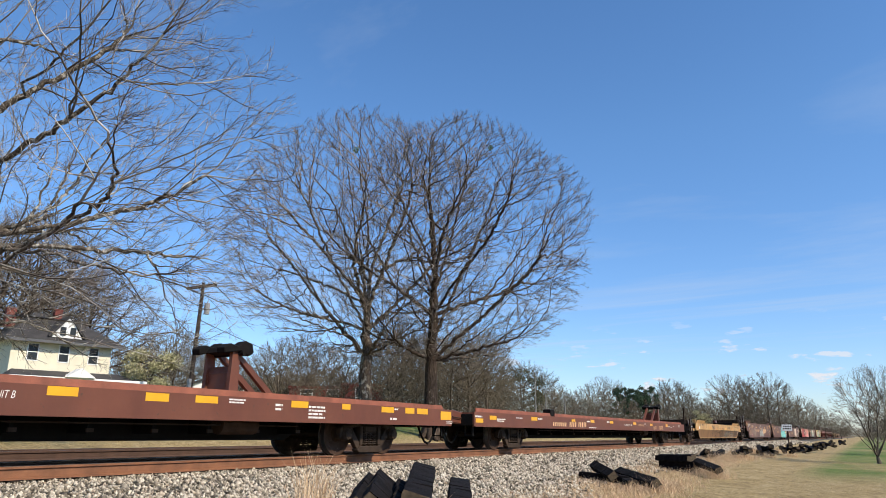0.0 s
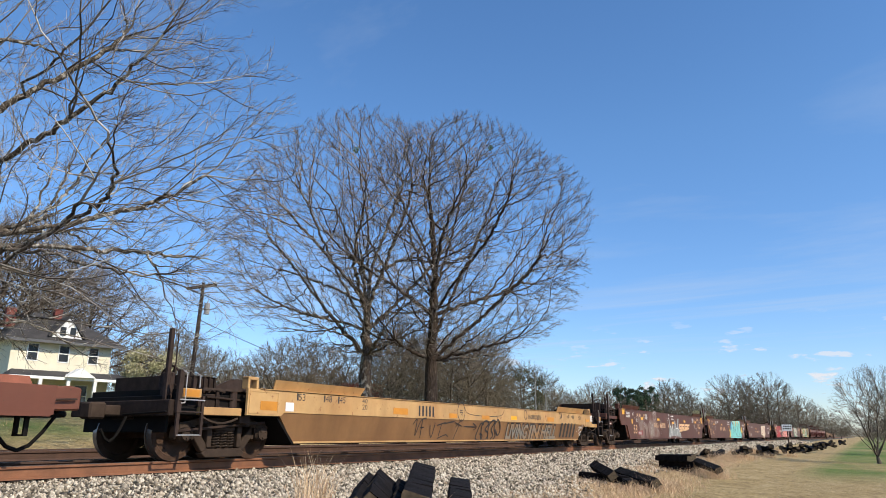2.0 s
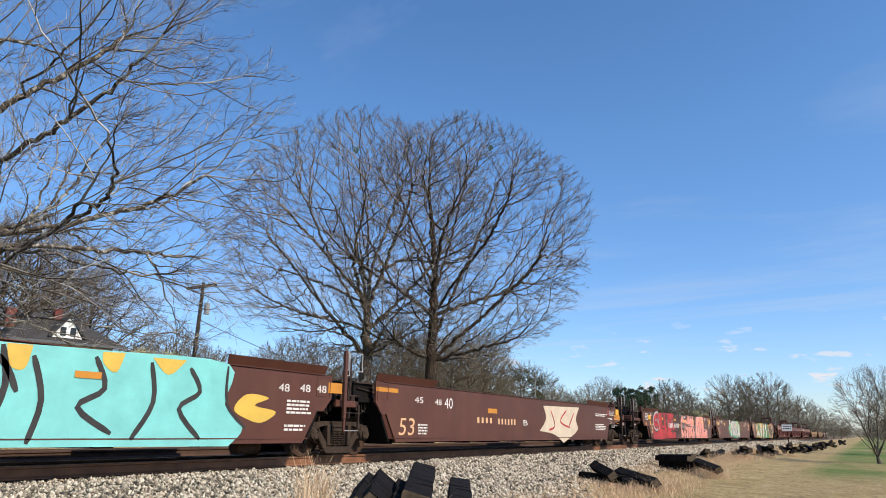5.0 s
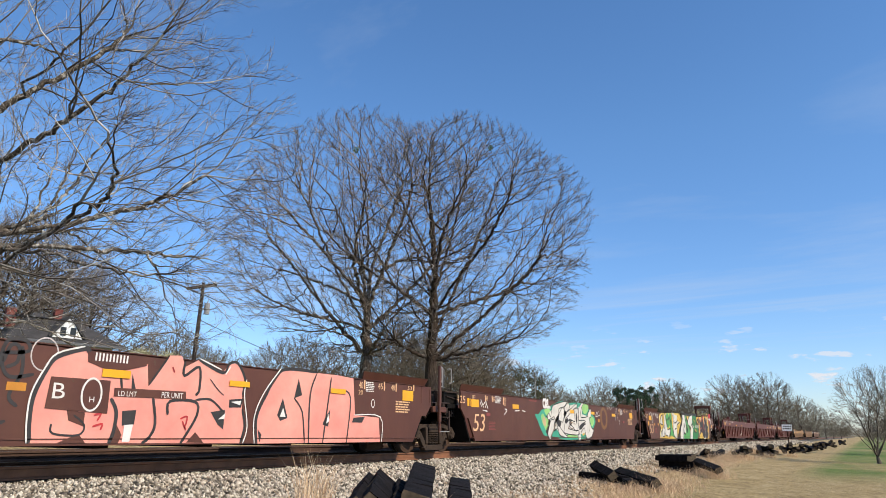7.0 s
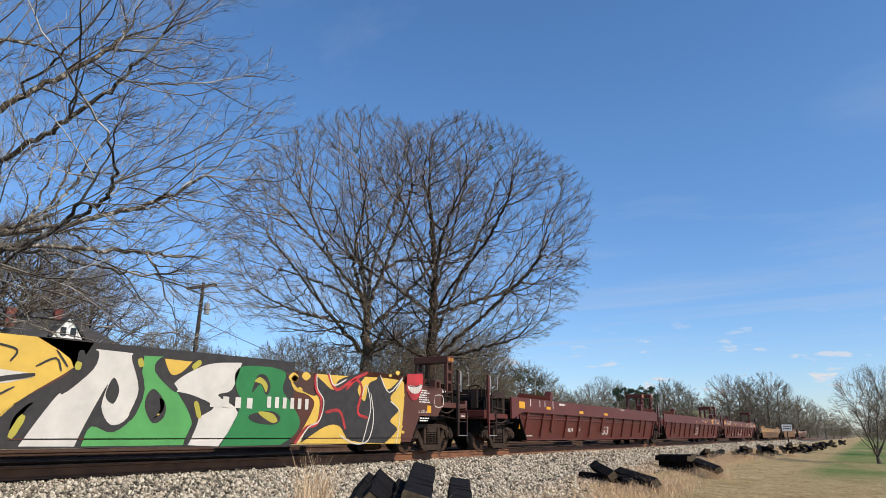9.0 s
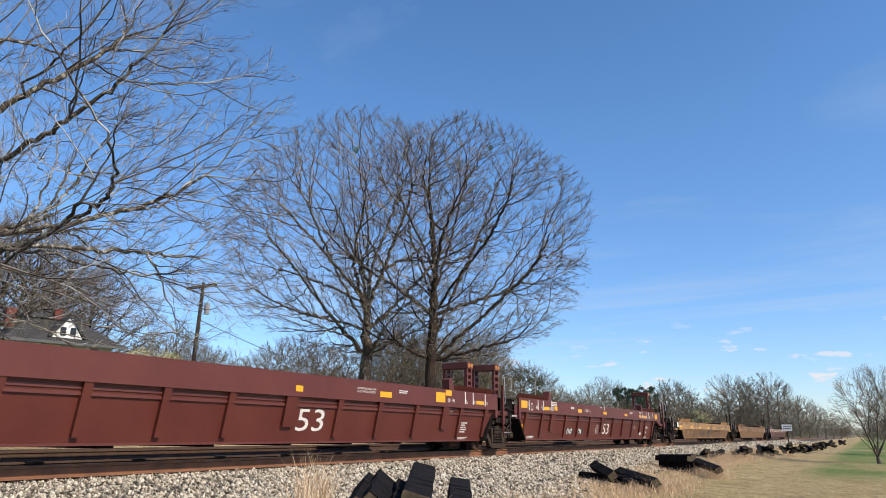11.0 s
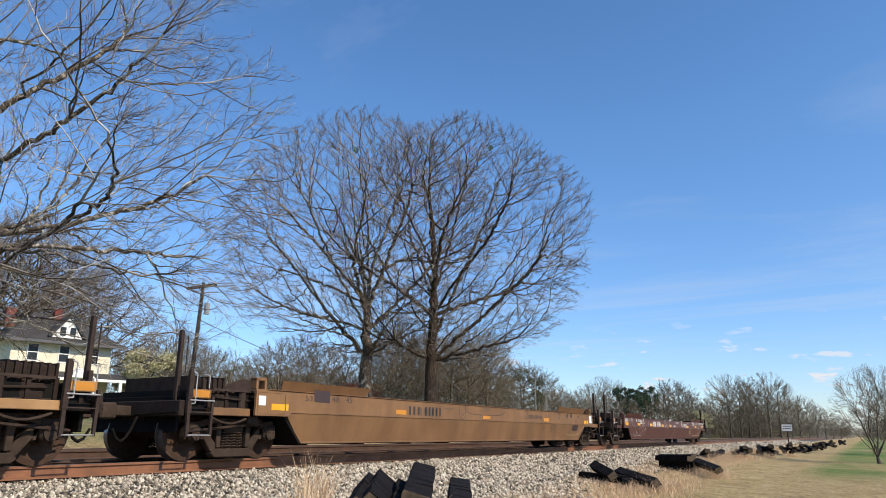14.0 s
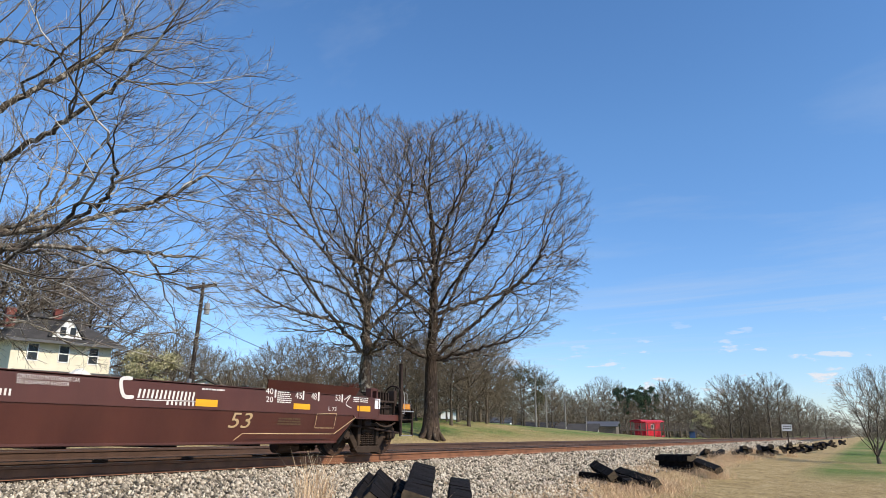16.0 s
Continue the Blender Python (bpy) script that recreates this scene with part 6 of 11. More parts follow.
def caboose():
    """A red caboose on show, with a timber deck in front."""
    c = base("caboose", "bright red caboose on display behind a timber deck", "caboose", pose(144.4, 29.1, 0.15, 0, 0, -20))
    bm = bmesh.new()
    bm_box(bm, 1.2, 6.6, -1.45, 1.45, 0.25, 2.97, 0.05)
    body = part("body", bm, M["caboose"], c)
    for k in range(11):
        bm = bmesh.new()
        bm_box(bm, 1.25 + k * 0.48, 1.31 + k * 0.48, -1.475, -1.45, 0.35, 2.95)
        part("batten", bm, M["caboose"], body)
    bm = bmesh.new()
    arch = [(1.50 * math.sin(radians(a)), 2.98 + 0.42 * math.cos(radians(a))) for a in range(-90, 91, 18)]
    ends = [[bm.verts.new((q, y, z)) for y, z in arch] for q in (-0.1, 7.7)]
    for k in range(len(arch) - 1):
        bm.faces.new((ends[0][k], ends[0][k + 1], ends[1][k + 1], ends[1][k]))
    for e in ends:
        bm.faces.new(e)
    bm.faces.new((ends[0][0], ends[1][0], ends[1][-1], ends[0][-1]))
    bmesh.ops.recalc_face_normals(bm, faces=bm.faces)
    part("roof", bm, M["caboose"], c)
    bm = bmesh.new()
    bm_rod(bm, (5.6, -0.3, 3.3), (5.6, -0.3, 3.75), 0.12, 8)
    part("stove_pipe", bm, M["steel"], c)
    bm = bmesh.new()
    bm_box(bm, -0.1, 7.7, -1.45, 1.45, 0.0, 0.24)
    part("platform", bm, M["caboose"], c)
    for q in (0.0, 7.6):
        for yy in (-1.35, -0.5, 0.5, 1.35):
            bm = bmesh.new()
            bm_rod(bm, (q, yy, 0.2), (q, yy, 2.97), 0.05, 6)
            part("end_post", bm, M["caboose"], c)
        bm = bmesh.new()
        bm_box(bm, q - 0.03, q + 0.03, -1.35, 1.35, 1.05, 1.15)
        part("end_rail", bm, M["caboose"], c)
    bm = bmesh.new()
    bm_box(bm, 1.16, 1.196, -0.42, 0.42, 0.3, 2.35)
    door = part("end_door", bm, M["caboose"], c)
    bm = bmesh.new()
    bm_box(bm, 1.14, 1.157, -0.28, 0.28, 1.35, 2.15)
    part("pane", bm, M["pane"], door)
    for q in (3.4,):
        bm = bmesh.new()
        bm_box(bm, q - 0.42, q + 0.42, -1.50, -1.476, 1.5, 2.4)
        frame_ob = part("window", bm, M["signface"], c, "white-framed window")
        bm = bmesh.new()
        bm_box(bm, q - 0.30, q + 0.30, -1.52, -1.501, 1.62, 2.28)
        part("pane", bm, M["pane"], frame_ob)
    for q in (1.7, 6.0):
        bm = bmesh.new()
        for k in (-0.75, 0.75):
            for yy in (-0.75, 0.75):
                bm_rod(bm, (q + k, yy - 0.07, -0.25), (q + k, yy + 0.07, -0.25), 0.4, 14)
        bm_box(bm, q - 1.1, q + 1.1, -1.0, 1.0, -0.2, 0.0)
        part("wheels_and_frame", bm, M["under"], c)
    d = base("deck", "grey timber deck with a slatted railing beside the caboose", "deck", pose(133.1, 28.8, float(hill(133.1, 28.8)), 0, 0, -76))
    bm = bmesh.new()
    bm_box(bm, 0, 13.2, -1.2, 1.6, 1.28, 1.45)
    part("floorboards", bm, M["deckwood"], d)
    for i in range(12):
        bm = bmesh.new()
        bm_box(bm, i * 1.2 - 0.07, i * 1.2 + 0.07, -1.2, -1.06, -0.4, 2.55)
        part("post", bm, M["deckwood"], d)
    for i in range(66):
        bm = bmesh.new()
        bm_box(bm, 0.1 + i * 0.2, 0.17 + i * 0.2, -1.16, -1.12, 1.45, 2.45)
        part("baluster", bm, M["deckwood"], d)
    bm = bmesh.new()
    bm_box(bm, -0.1, 13.3, -1.24, -1.04, 2.55, 2.65)
    part("rail", bm, M["deckwood"], d)
    for yy in (-1.2, 0.0):
        bm = bmesh.new()
        bm_bar(bm, (13.2, yy, 1.4), (15.6, yy, -0.1), 0.1, 0.3)
        bm_bar(bm, (13.2, yy, 2.5), (15.6, yy, 0.95), 0.09)
        bm_box(bm, 15.5, 15.62, yy - 0.06, yy + 0.06, -0.3, 1.0)
        part("stair_stringer", bm, M["deckwood"], d)
    for i in range(6):
        bm = bmesh.new()
        bm_box(bm, 13.3 + i * 0.38, 13.6 + i * 0.38, -1.15, -0.05, 1.2 - i * 0.23, 1.25 - i * 0.23)
        part("tread", bm, M["deckwood"], d)
    b = base("waste_bin", "dark blue lidded waste bin by the deck stairs", "waste bin", pose(138.2, 16.9, float(hill(138.2, 16.9)), 0, 0, -70))
    bm = bmesh.new()
    bm_plate(bm, [(-0.55, 0), (0.55, 0), (0.65, 1.1), (-0.65, 1.1)], -0.5, 0.5)
    part("body", bm, M["binblue"], b)
    bm = bmesh.new()
    bm_box(bm, -0.7, 0.7, -0.58, 0.58, 1.1, 1.22, 0.04)
    part("lid", bm, M["binblue"], b)


caboose()


def utility_pole(x, y, z0, z1, lean, label, arm=True, r=0.14, crossturn=-40):
    p = base("utility_pole", label, "utility pole", pose(x, y, z0))
    bm = bmesh.new()
    bm_rod(bm, (0, 0, -0.2), (lean[0], lean[1], z1 - z0), r, 12, r * 0.7)
    part("pole", bm, M["pole"] if arm else M["palepole"], p)
    if arm:
        top = Vector((lean[0], lean[1], z1 - z0))
        d = Vector((math.cos(radians(crossturn)), math.sin(radians(crossturn)), 0.22)).normalized()
        bm = bmesh.new()
        bm_bar(bm, top - d * 1.15 + Vector((0, 0, -0.28)), top + d * 0.95 + Vector((0, 0, -0.28)), 0.17, 0.20)
        part("crossarm", bm, M["pole"], p)
        for k in (-1.05, -0.4, 0.35, 0.85):
            bm = bmesh.new()
            bm_rod(bm, top + d * k + Vector((0, 0, -0.25)), top + d * k + Vector((0, 0, -0.02)), 0.075, 8, 0.05)
            part("insulator", bm, M["insul"], p)
        bm = bmesh.new()
        bm_rod(bm, top + Vector((0.35, -0.2, -2.3)), top + Vector((0.35, -0.2, -1.5)), 0.2, 12)
        bm_bar(bm, top + Vector((0.1, -0.05, -1.9)), top + Vector((0.35, -0.2, -1.9)), 0.08)
        bm_rod(bm, top + Vector((0.35, -0.2, -1.5)), top + Vector((0.40, -0.22, -1.2)), 0.05, 8, 0.03)
        part("transformer", bm, M["insul"], p, "grey transformer can")
        bm = bmesh.new()
        bm_box(bm, lean[0] * 0.4 - 0.45, lean[0] * 0.4 - 0.2, -0.3, -0.1, 1.3, 1.9, 0.02)
        part("meter_box", bm, M["insul"], p)
    return p


utility_pole(32.98, 29.13, float(hill(33, 28.9)), 11.1, (0.20, -0.16), "dark weathered utility pole with a crossarm and transformer", r=0.17)
utility_pole(73.4, 20.4, float(hill(73.4, 20.4)), 6.8, (0, 0), "slim pale grey lamp pole on the lawn", False, 0.09)
utility_pole(74.0, 19.4, float(hill(74, 19.4)), 5.3, (0, 0), "short weathered wooden pole on the lawn", False, 0.08)
utility_pole(91.5, 23.9, float(hill(91.5, 23.9)), 5.7, (0, 0), "far brown wooden pole", False, 0.1)
utility_pole(98.1, 23.3, float(hill(98.1, 23.3)), 3.9, (0, 0), "far slender wooden pole", False, 0.07)


def wire(a, b, sag, label, r=0.012):
    cu = bpy.data.curves.new("wire", "CURVE")
    cu.dimensions, cu.bevel_depth, cu.bevel_resolution = "3D", r, 1
    sp = cu.splines.new("POLY")
    n = 24
    sp.points.add(n)
    for i in range(n + 1):
        t = i / n
        q = Vector(a).lerp(Vector(b), t)
        sp.points[i].co = (q.x, q.y, q.z - sag * 4 * t * (1 - t), 1)
    tmp = bpy.data.objects.new("tmp", cu)
    me = bpy.data.meshes.new_from_object(tmp)
    bpy.data.objects.remove(tmp)
    me.materials.clear()
    me.name = "wire"
    tagged(put("wire", me, M["rubber"], None, label), category="wire")


wire((32.9, 28.95, 8.4), (58.0, 30.5, 4.9), 0.5, "black service wire sloping down from the pole", 0.022)
wire((32.9, 28.95, 8.9), (18.0, 27.0, 9.4), 0.3, "black wire running from the pole past the house", 0.016)


def sign(x, y):
    s = base("track_sign", "white two-line sign on a thin steel post", "sign", pose(x, y, float(hill(x, y)), 0, 0, -85))
    bm = bmesh.new()
    bm_box(bm, -0.035, 0.035, -0.03, 0.03, -0.1, 1.95)
    part("post", bm, M["steel"], s)
    bm = bmesh.new()
    bm_box(bm, -0.40, 0.40, -0.05, -0.032, 1.5, 2.05, 0.004)
    face = part("sign_plate", bm, M["signface"], s)
    verts, faces = [], []
    for x0, x1, z in ((-0.3, 0.3, 1.84), (-0.32, 0.32, 1.64)):
        k = x0
        while k < x1:
            i = len(verts)
            verts += [(k, -0.053, z), (k + 0.1, -0.053, z), (k + 0.1, -0.053, z + 0.11), (k, -0.053, z + 0.11)]
            faces.append((i, i + 1, i + 2, i + 3))
            k += 0.135
    put("sign_lettering", mesh_of("sign_lettering", verts, faces), M["blacktxt"], face)


sign(69.7, -5.2)


# ---------------------------------------------------------------- piles of old ties
def old_tie_mesh(seed):
    rng = random.Random(seed)
    bm = bmesh.new()
    bm_box(bm, -1.28, 1.28, -0.115, 0.115, -0.09, 0.09)
    bmesh.ops.subdivide_edges(bm, edges=[e for e in bm.edges if abs(e.verts[0].co.x - e.verts[1].co.x) > 1], cuts=6)
    bmesh.ops.bevel(bm, geom=bm.edges[:], offset=0.010, segments=1, affect="EDGES")
    for v in bm.verts:
        v.co += Vector((rng.uniform(-0.02, 0.02), rng.uniform(-0.010, 0.010), rng.uniform(-0.010, 0.010)))
    me = done("old_tie", bm, M["oldtie"])
    me.materials.append(M["tie_end"])
    for f in me.polygons:
        if abs(f.normal.x) > 0.8:
            f.material_index = 1
    return me


OLD = [old_tie_mesh(i) for i in range(4)]
tie_rng = random.Random(12)


def old_tie(x, y, z, rx, ry, rz, k=None):
    ob = put("old_tie", OLD[tie_rng.randrange(4) if k is None else k], None, None, "discarded blackened railway tie lying beside the ballast", pose(x, y, z, rx, ry, rz))
    tagged(ob, category="railway tie", group="discarded railway ties")


# the nearest heap, seen end on: broken lengths on top of a stack
def tie_span(a, b, roll, k):
    a, b = Vector(a), Vector(b)
    d = b - a
    m = Matrix.Translation((a + b) / 2) @ d.to_track_quat("X", "Z").to_matrix().to_4x4() @ Matrix.Rotation(radians(roll), 4, "X") @ Matrix.Diagonal((d.length / 2.56, 0.92, 0.95, 1))
    ob = put("old_tie", OLD[k], None, None, "broken length of blackened tie on the near heap", m)
    tagged(ob, category="railway tie", group="discarded railway ties")


for a, b, roll, k in (((4.42, -8.44, -0.03), (5.75, -7.66, 0.12), 14, 0),  ((5.48, -8.21, -0.16), (6.87, -7.42, -0.07), 8, 1), ((4.30, -8.16, -0.05), (5.45, -7.42, 0.03), 40, 2), ((4.38, -8.34, -0.12), (5.5, -7.62, -0.03), 30, 3), ((4.35, -7.98, -0.10), (5.5, -7.25, 0.0), 42, 1)):
    tie_span(a, b, roll, k)
for x, y, z, rz in ((4.75, -8.35, -0.27, -55), (5.45, -7.9, -0.27, -52), (5.0, -8.25, -0.46, 33), (5.2, -8.0, -0.46, 35), (4.85, -8.5, -0.47, 31), (4.8, -8.3, -0.64, -55), (5.4, -7.95, -0.64, -57)):
    old_tie(x, y, z, 0, 0, rz)
# two low heaps on the ballast's edge
for a, b, roll, k in (((18.25, -5.68, -0.44), (16.1, -7.17, -0.56), 30, 0), ((17.9, -5.15, -0.28), (16.6, -6.05, -0.46), 38, 1), ((18.6, -5.4, -0.52), (16.6, -6.5, -0.62), 4, 2), ((17.3, -5.0, -0.50), (17.2, -6.5, -0.58), 0, 3),
                      ((25.6, -4.95, -0.26), (24.6, -6.28, -0.22), 6, 0), ((25.35, -4.9, -0.29), (24.35, -6.2, -0.27), -5, 1), ((25.7, -5.1, -0.46), (24.7, -6.4, -0.43), 3, 2), ((25.4, -5.0, -0.47), (24.4, -6.35, -0.45), 0, 3), ((25.6, -5.1, -0.62), (24.6, -6.4, -0.62), 0, 1), ((25.3, -5.0, -0.63), (24.4, -6.3, -0.63), 0, 2), ((24.5, -6.37, -0.36), (22.5, -7.39, -0.52), 25, 3)):
    tie_span(a, b, roll, k)
# heaps further along
for hx, hy, n, w in ((36.0, -4.8, 3, 0.3), (41.5, -5.4, 5, 0.3), (46.5, -6.0, 7, 0.4), (52, -6.6, 7, 0.5), (60, -7.0, 6, 0.8), (72, -7.3, 8, 1.5), (92, -7.4, 8, 2), (120, -7.8, 8, 4)):
    for i in range(n):
        lay = i // 3
        x, y = hx + tie_rng.uniform(-w, w), hy + (i % 3 - 1) * 0.27 + tie_rng.uniform(-0.15, 0.15)
        old_tie(x, y, float(hill(x, y)) + 0.20 + lay * 0.19 + tie_rng.uniform(0, 0.04), tie_rng.uniform(-14, 14), tie_rng.uniform(-9, 9), tie_rng.uniform(-2, 26))


# ---------------------------------------------------------------- grasses
def grass(name, spots, per, height, width, material, label, seed, spread=0.25, lean=0.35):
    """Blades of grass as narrow bent strips."""
    rng = np.random.default_rng(seed)
    c = np.repeat(np.array(spots, float), per, 0)
    n = len(c)
    r = spread * np.sqrt(rng.uniform(0, 1, n)) * (c[:, 2] if c.shape[1] > 2 else 1)
    a = rng.uniform(0, 6.28, n)
    x, y = c[:, 0] + r * np.cos(a), c[:, 1] + r * np.sin(a)
    z = hill(x, y) - 0.02
    h = height * rng.uniform(0.35, 1.0, n) * (c[:, 3] if c.shape[1] > 3 else 1)
    la = rng.uniform(0, 6.28, n)
    l = h * lean * rng.uniform(0.1, 1.2, n)
    dx, dy = np.cos(la) * l, np.sin(la) * l
    wa = rng.uniform(0, 6.28, n)
    wx, wy = np.cos(wa) * width / 2, np.sin(wa) * width / 2
    V = np.stack([np.stack([x - wx, y - wy, z], -1), np.stack([x + wx, y + wy, z], -1), np.stack([x + dx * 0.4 + wx * 0.8, y + dy * 0.4 + wy * 0.8, z + h * 0.6], -1), np.stack([x + dx * 0.4 - wx * 0.8, y + dy * 0.4 - wy * 0.8, z + h * 0.6], -1), np.stack([x + dx, y + dy, z + h * 0.97], -1)], 1)
    i = (np.arange(n) * 5)[:, None, None]
    F = (i + np.array([(0, 1, 2), (0, 2, 3), (3, 2, 4)])[None]).reshape(-1, 3)
    tagged(put(name, mesh_np(name, V.reshape(-1, 3), F), material, None, label), category="grass", kind="stuff")


g_rng = random.Random(8)
clumps = [(5.2, -7.75, 1.0, 0.95), (5.05, -7.9, 0.9, 0.8), (4.9, -8.1, 0.9, 0.75), (7.4, -4.9, 1.0, 1.0), (7.55, -4.75, 1.1, 1.05), (7.8, -4.7, 1.0, 0.9), (7.2, -5.0, 1.2, 0.7), (5.5, -7.1, 1.0, 1.0), (5.65, -7.0, 0.9, 0.95), (5.4, -7.3, 1.0, 0.85), (5.95, -7.1, 0.8, 0.8)]
grass("dry_grass", clumps, 42, 0.92, 0.009, M["drygrass"], "tall sparse dry straw grass round the tie heap", 3, 0.20, 0.75)
band = []
for i in range(640):
    x = 9 + 55 * g_rng.random() ** 1.6
    toe = float(np.interp(x, [6, 12, 26, 48, 120], [-7.6, -6.2, -4.7, -3.9, -3.6]))
    band.append((x, toe + 0.35 - 2.2 * g_rng.random() ** 1.4, 1.6, g_rng.uniform(0.35, 1.0)))
for x, y in ((17.4, -6.9), (16.6, -7.1), (15.9, -7.0), (18.0, -6.3), (22.8, -7.2), (23.6, -6.8), (24.6, -6.5), (35.2, -5.6), (34.8, -5.0), (38.8, -5.7), (44.0, -6.3), (49.0, -6.9)):
    band += [(x + g_rng.uniform(-0.5, 0.5), y + g_rng.uniform(-0.3, 0.3), 0.9, g_rng.uniform(1.1, 2.0)) for i in range(4)]
grass("dry_grass", band, 70, 0.25, 0.008, M["drygrass"], "band of dry straw grass along the ballast's toe", 4, 0.34, 0.95)
lawn = [(8 + 40 * g_rng.random() ** 1.7, -7.0 - 9 * g_rng.random(), 1.0, g_rng.uniform(0.5, 1.0)) for i in range(900)]
grass("lawn_grass", lawn, 60, 0.065, 0.007, M["lawnblade"], "short mown winter lawn", 5, 0.9, 0.9)
far = [(6 + 60 * g_rng.random(), 3.6 + 9 * g_rng.random() ** 1.6, 1.0, g_rng.uniform(0.5, 1.0)) for i in range(700)]
grass("lawn_grass", far, 50, 0.11, 0.012, M["lawnblade"], "rough winter grass beyond the rails", 6, 0.9, 0.9)

# ---------------------------------------------------------------- thin clouds
def clouds():
    m, nt, bsdf = start("thin_white_cloud", 1.0)
    out = nt.nodes["Material Output"]
    co = nt.nodes.new("ShaderNodeTexCoord")
    mp = nt.nodes.new("ShaderNodeMapping")
    mp.inputs["Scale"].default_value = (0.0016, 0.00045, 1.0)
    mp.inputs["Rotation"].default_value = (0, 0, radians(-35))
    n1 = nt.nodes.new("ShaderNodeTexNoise")
    n1.inputs["Scale"].default_value, n1.inputs["Detail"].default_value, n1.inputs["Roughness"].default_value = 1.0, 9.0, 0.62
    n1.inputs["Distortion"].default_value = 0.6
    nt.links.new(co.outputs["Object"], mp.inputs[0])
    nt.links.new(mp.outputs[0], n1.inputs[0])
    dens = ramp_of(nt, n1.outputs["Fac"], [(0.47, (0, 0, 0)), (0.66, (0.26, 0.26, 0.26)), (0.85, (0.7, 0.7, 0.7))])
    tr = nt.nodes.new("ShaderNodeBsdfTransparent")
    em = nt.nodes.new("ShaderNodeEmission")
    em.inputs["Color"].default_value = (0.80, 0.88, 1.0, 1)
    em.inputs["Strength"].default_value = 0.72
    mix = nt.nodes.new("ShaderNodeMixShader")
    nt.links.new(dens, mix.inputs[0])
    nt.links.new(tr.outputs[0], mix.inputs[1])
    nt.links.new(em.outputs[0], mix.inputs[2])
    nt.links.new(mix.outputs[0], out.inputs["Surface"])
    bm = bmesh.new()
    v = [bm.verts.new(p) for p in ((150, -320, 420), (4300, -320, 420), (4300, 3200, 420), (150, 3200, 420))]
    bm.faces.new(v)
    tagged(part("cloud_veil", bm, m, None, "thin wisps of white cirrus cloud"), category="cloud", kind="structure")


clouds()


def cumulus():
    """A distant bank of small fair-weather clouds, on a sheet far behind the woods."""
    m, nt, bsdf = start("small_white_cumulus", 1.0)
    co = nt.nodes.new("ShaderNodeTexCoord")
    mp = nt.nodes.new("ShaderNodeMapping")
    mp.inputs["Scale"].default_value = (1.0, 0.0050, 0.021)
    n1 = nt.nodes.new("ShaderNodeTexNoise")
    n1.inputs["Scale"].default_value, n1.inputs["Detail"].default_value, n1.inputs["Roughness"].default_value = 1.0, 7.0, 0.55
    nt.links.new(co.outputs["Object"], mp.inputs[0])
    nt.links.new(mp.outputs[0], n1.inputs[0])
    puffs = ramp_of(nt, n1.outputs["Fac"], [(0.60, (0, 0, 0)), (0.66, (0.95, 0.95, 0.95))])
    sep = nt.nodes.new("ShaderNodeSeparateXYZ")
    nt.links.new(co.outputs["Generated"], sep.inputs[0])
    band = ramp_of(nt, sep.outputs["Z"], [(0.02, (0.6, 0.6, 0.6)), (0.25, (1, 1, 1)), (0.6, (0.5, 0.5, 0.5)), (0.95, (0, 0, 0))])
    dens = blend(nt, 1.0, puffs, band, "MULTIPLY")
    tr, em, mix = nt.nodes.new("ShaderNodeBsdfTransparent"), nt.nodes.new("ShaderNodeEmission"), nt.nodes.new("ShaderNodeMixShader")
    em.inputs["Color"].default_value, em.inputs["Strength"].default_value = (0.93, 0.94, 1.0, 1), 0.80
    nt.links.new(dens, mix.inputs[0])
    nt.links.new(tr.outputs[0], mix.inputs[1])
    nt.links.new(em.outputs[0], mix.inputs[2])
    nt.links.new(mix.outputs[0], nt.nodes["Material Output"].inputs["Surface"])
    bm = bmesh.new()
    v = [bm.verts.new(p) for p in ((3600, -700, 150), (3600, 2600, 150), (3600, 2600, 620), (3600, -700, 620))]
    bm.faces.new(v)
    tagged(part("cloud_bank", bm, m, None, "small white fair-weather clouds low in the sky"), category="cloud", kind="structure")


cumulus()


def mistletoe(x, y, z, r, seed):
    rng = np.random.default_rng(seed)
    n = 170
    c = unit(rng.normal(0, 1, (n, 3))) * r * rng.uniform(0.2, 1, (n, 1)) ** 0.5 + np.array([x, y, z])
    v = (c[:, None] + unit(rng.normal(0, 1, (n, 3, 3))) * 0.05).reshape(-1, 3)
    tagged(put("mistletoe", mesh_np("mistletoe", v, np.arange(len(v)).reshape(-1, 3)), M["mistle"], None, "green mistletoe clump lodged in the bare oak"), category="mistletoe")


M["mistle"] = island_colours("olive_mistletoe_leaves", [(0.0, (0.07, 0.11, 0.03)), (1.0, (0.18, 0.23, 0.07))], 0.8)
mistletoe(27.68, 10.9, 15.62, 0.19, 1)
mistletoe(32.6, 5.09, 16.29, 0.15, 2)


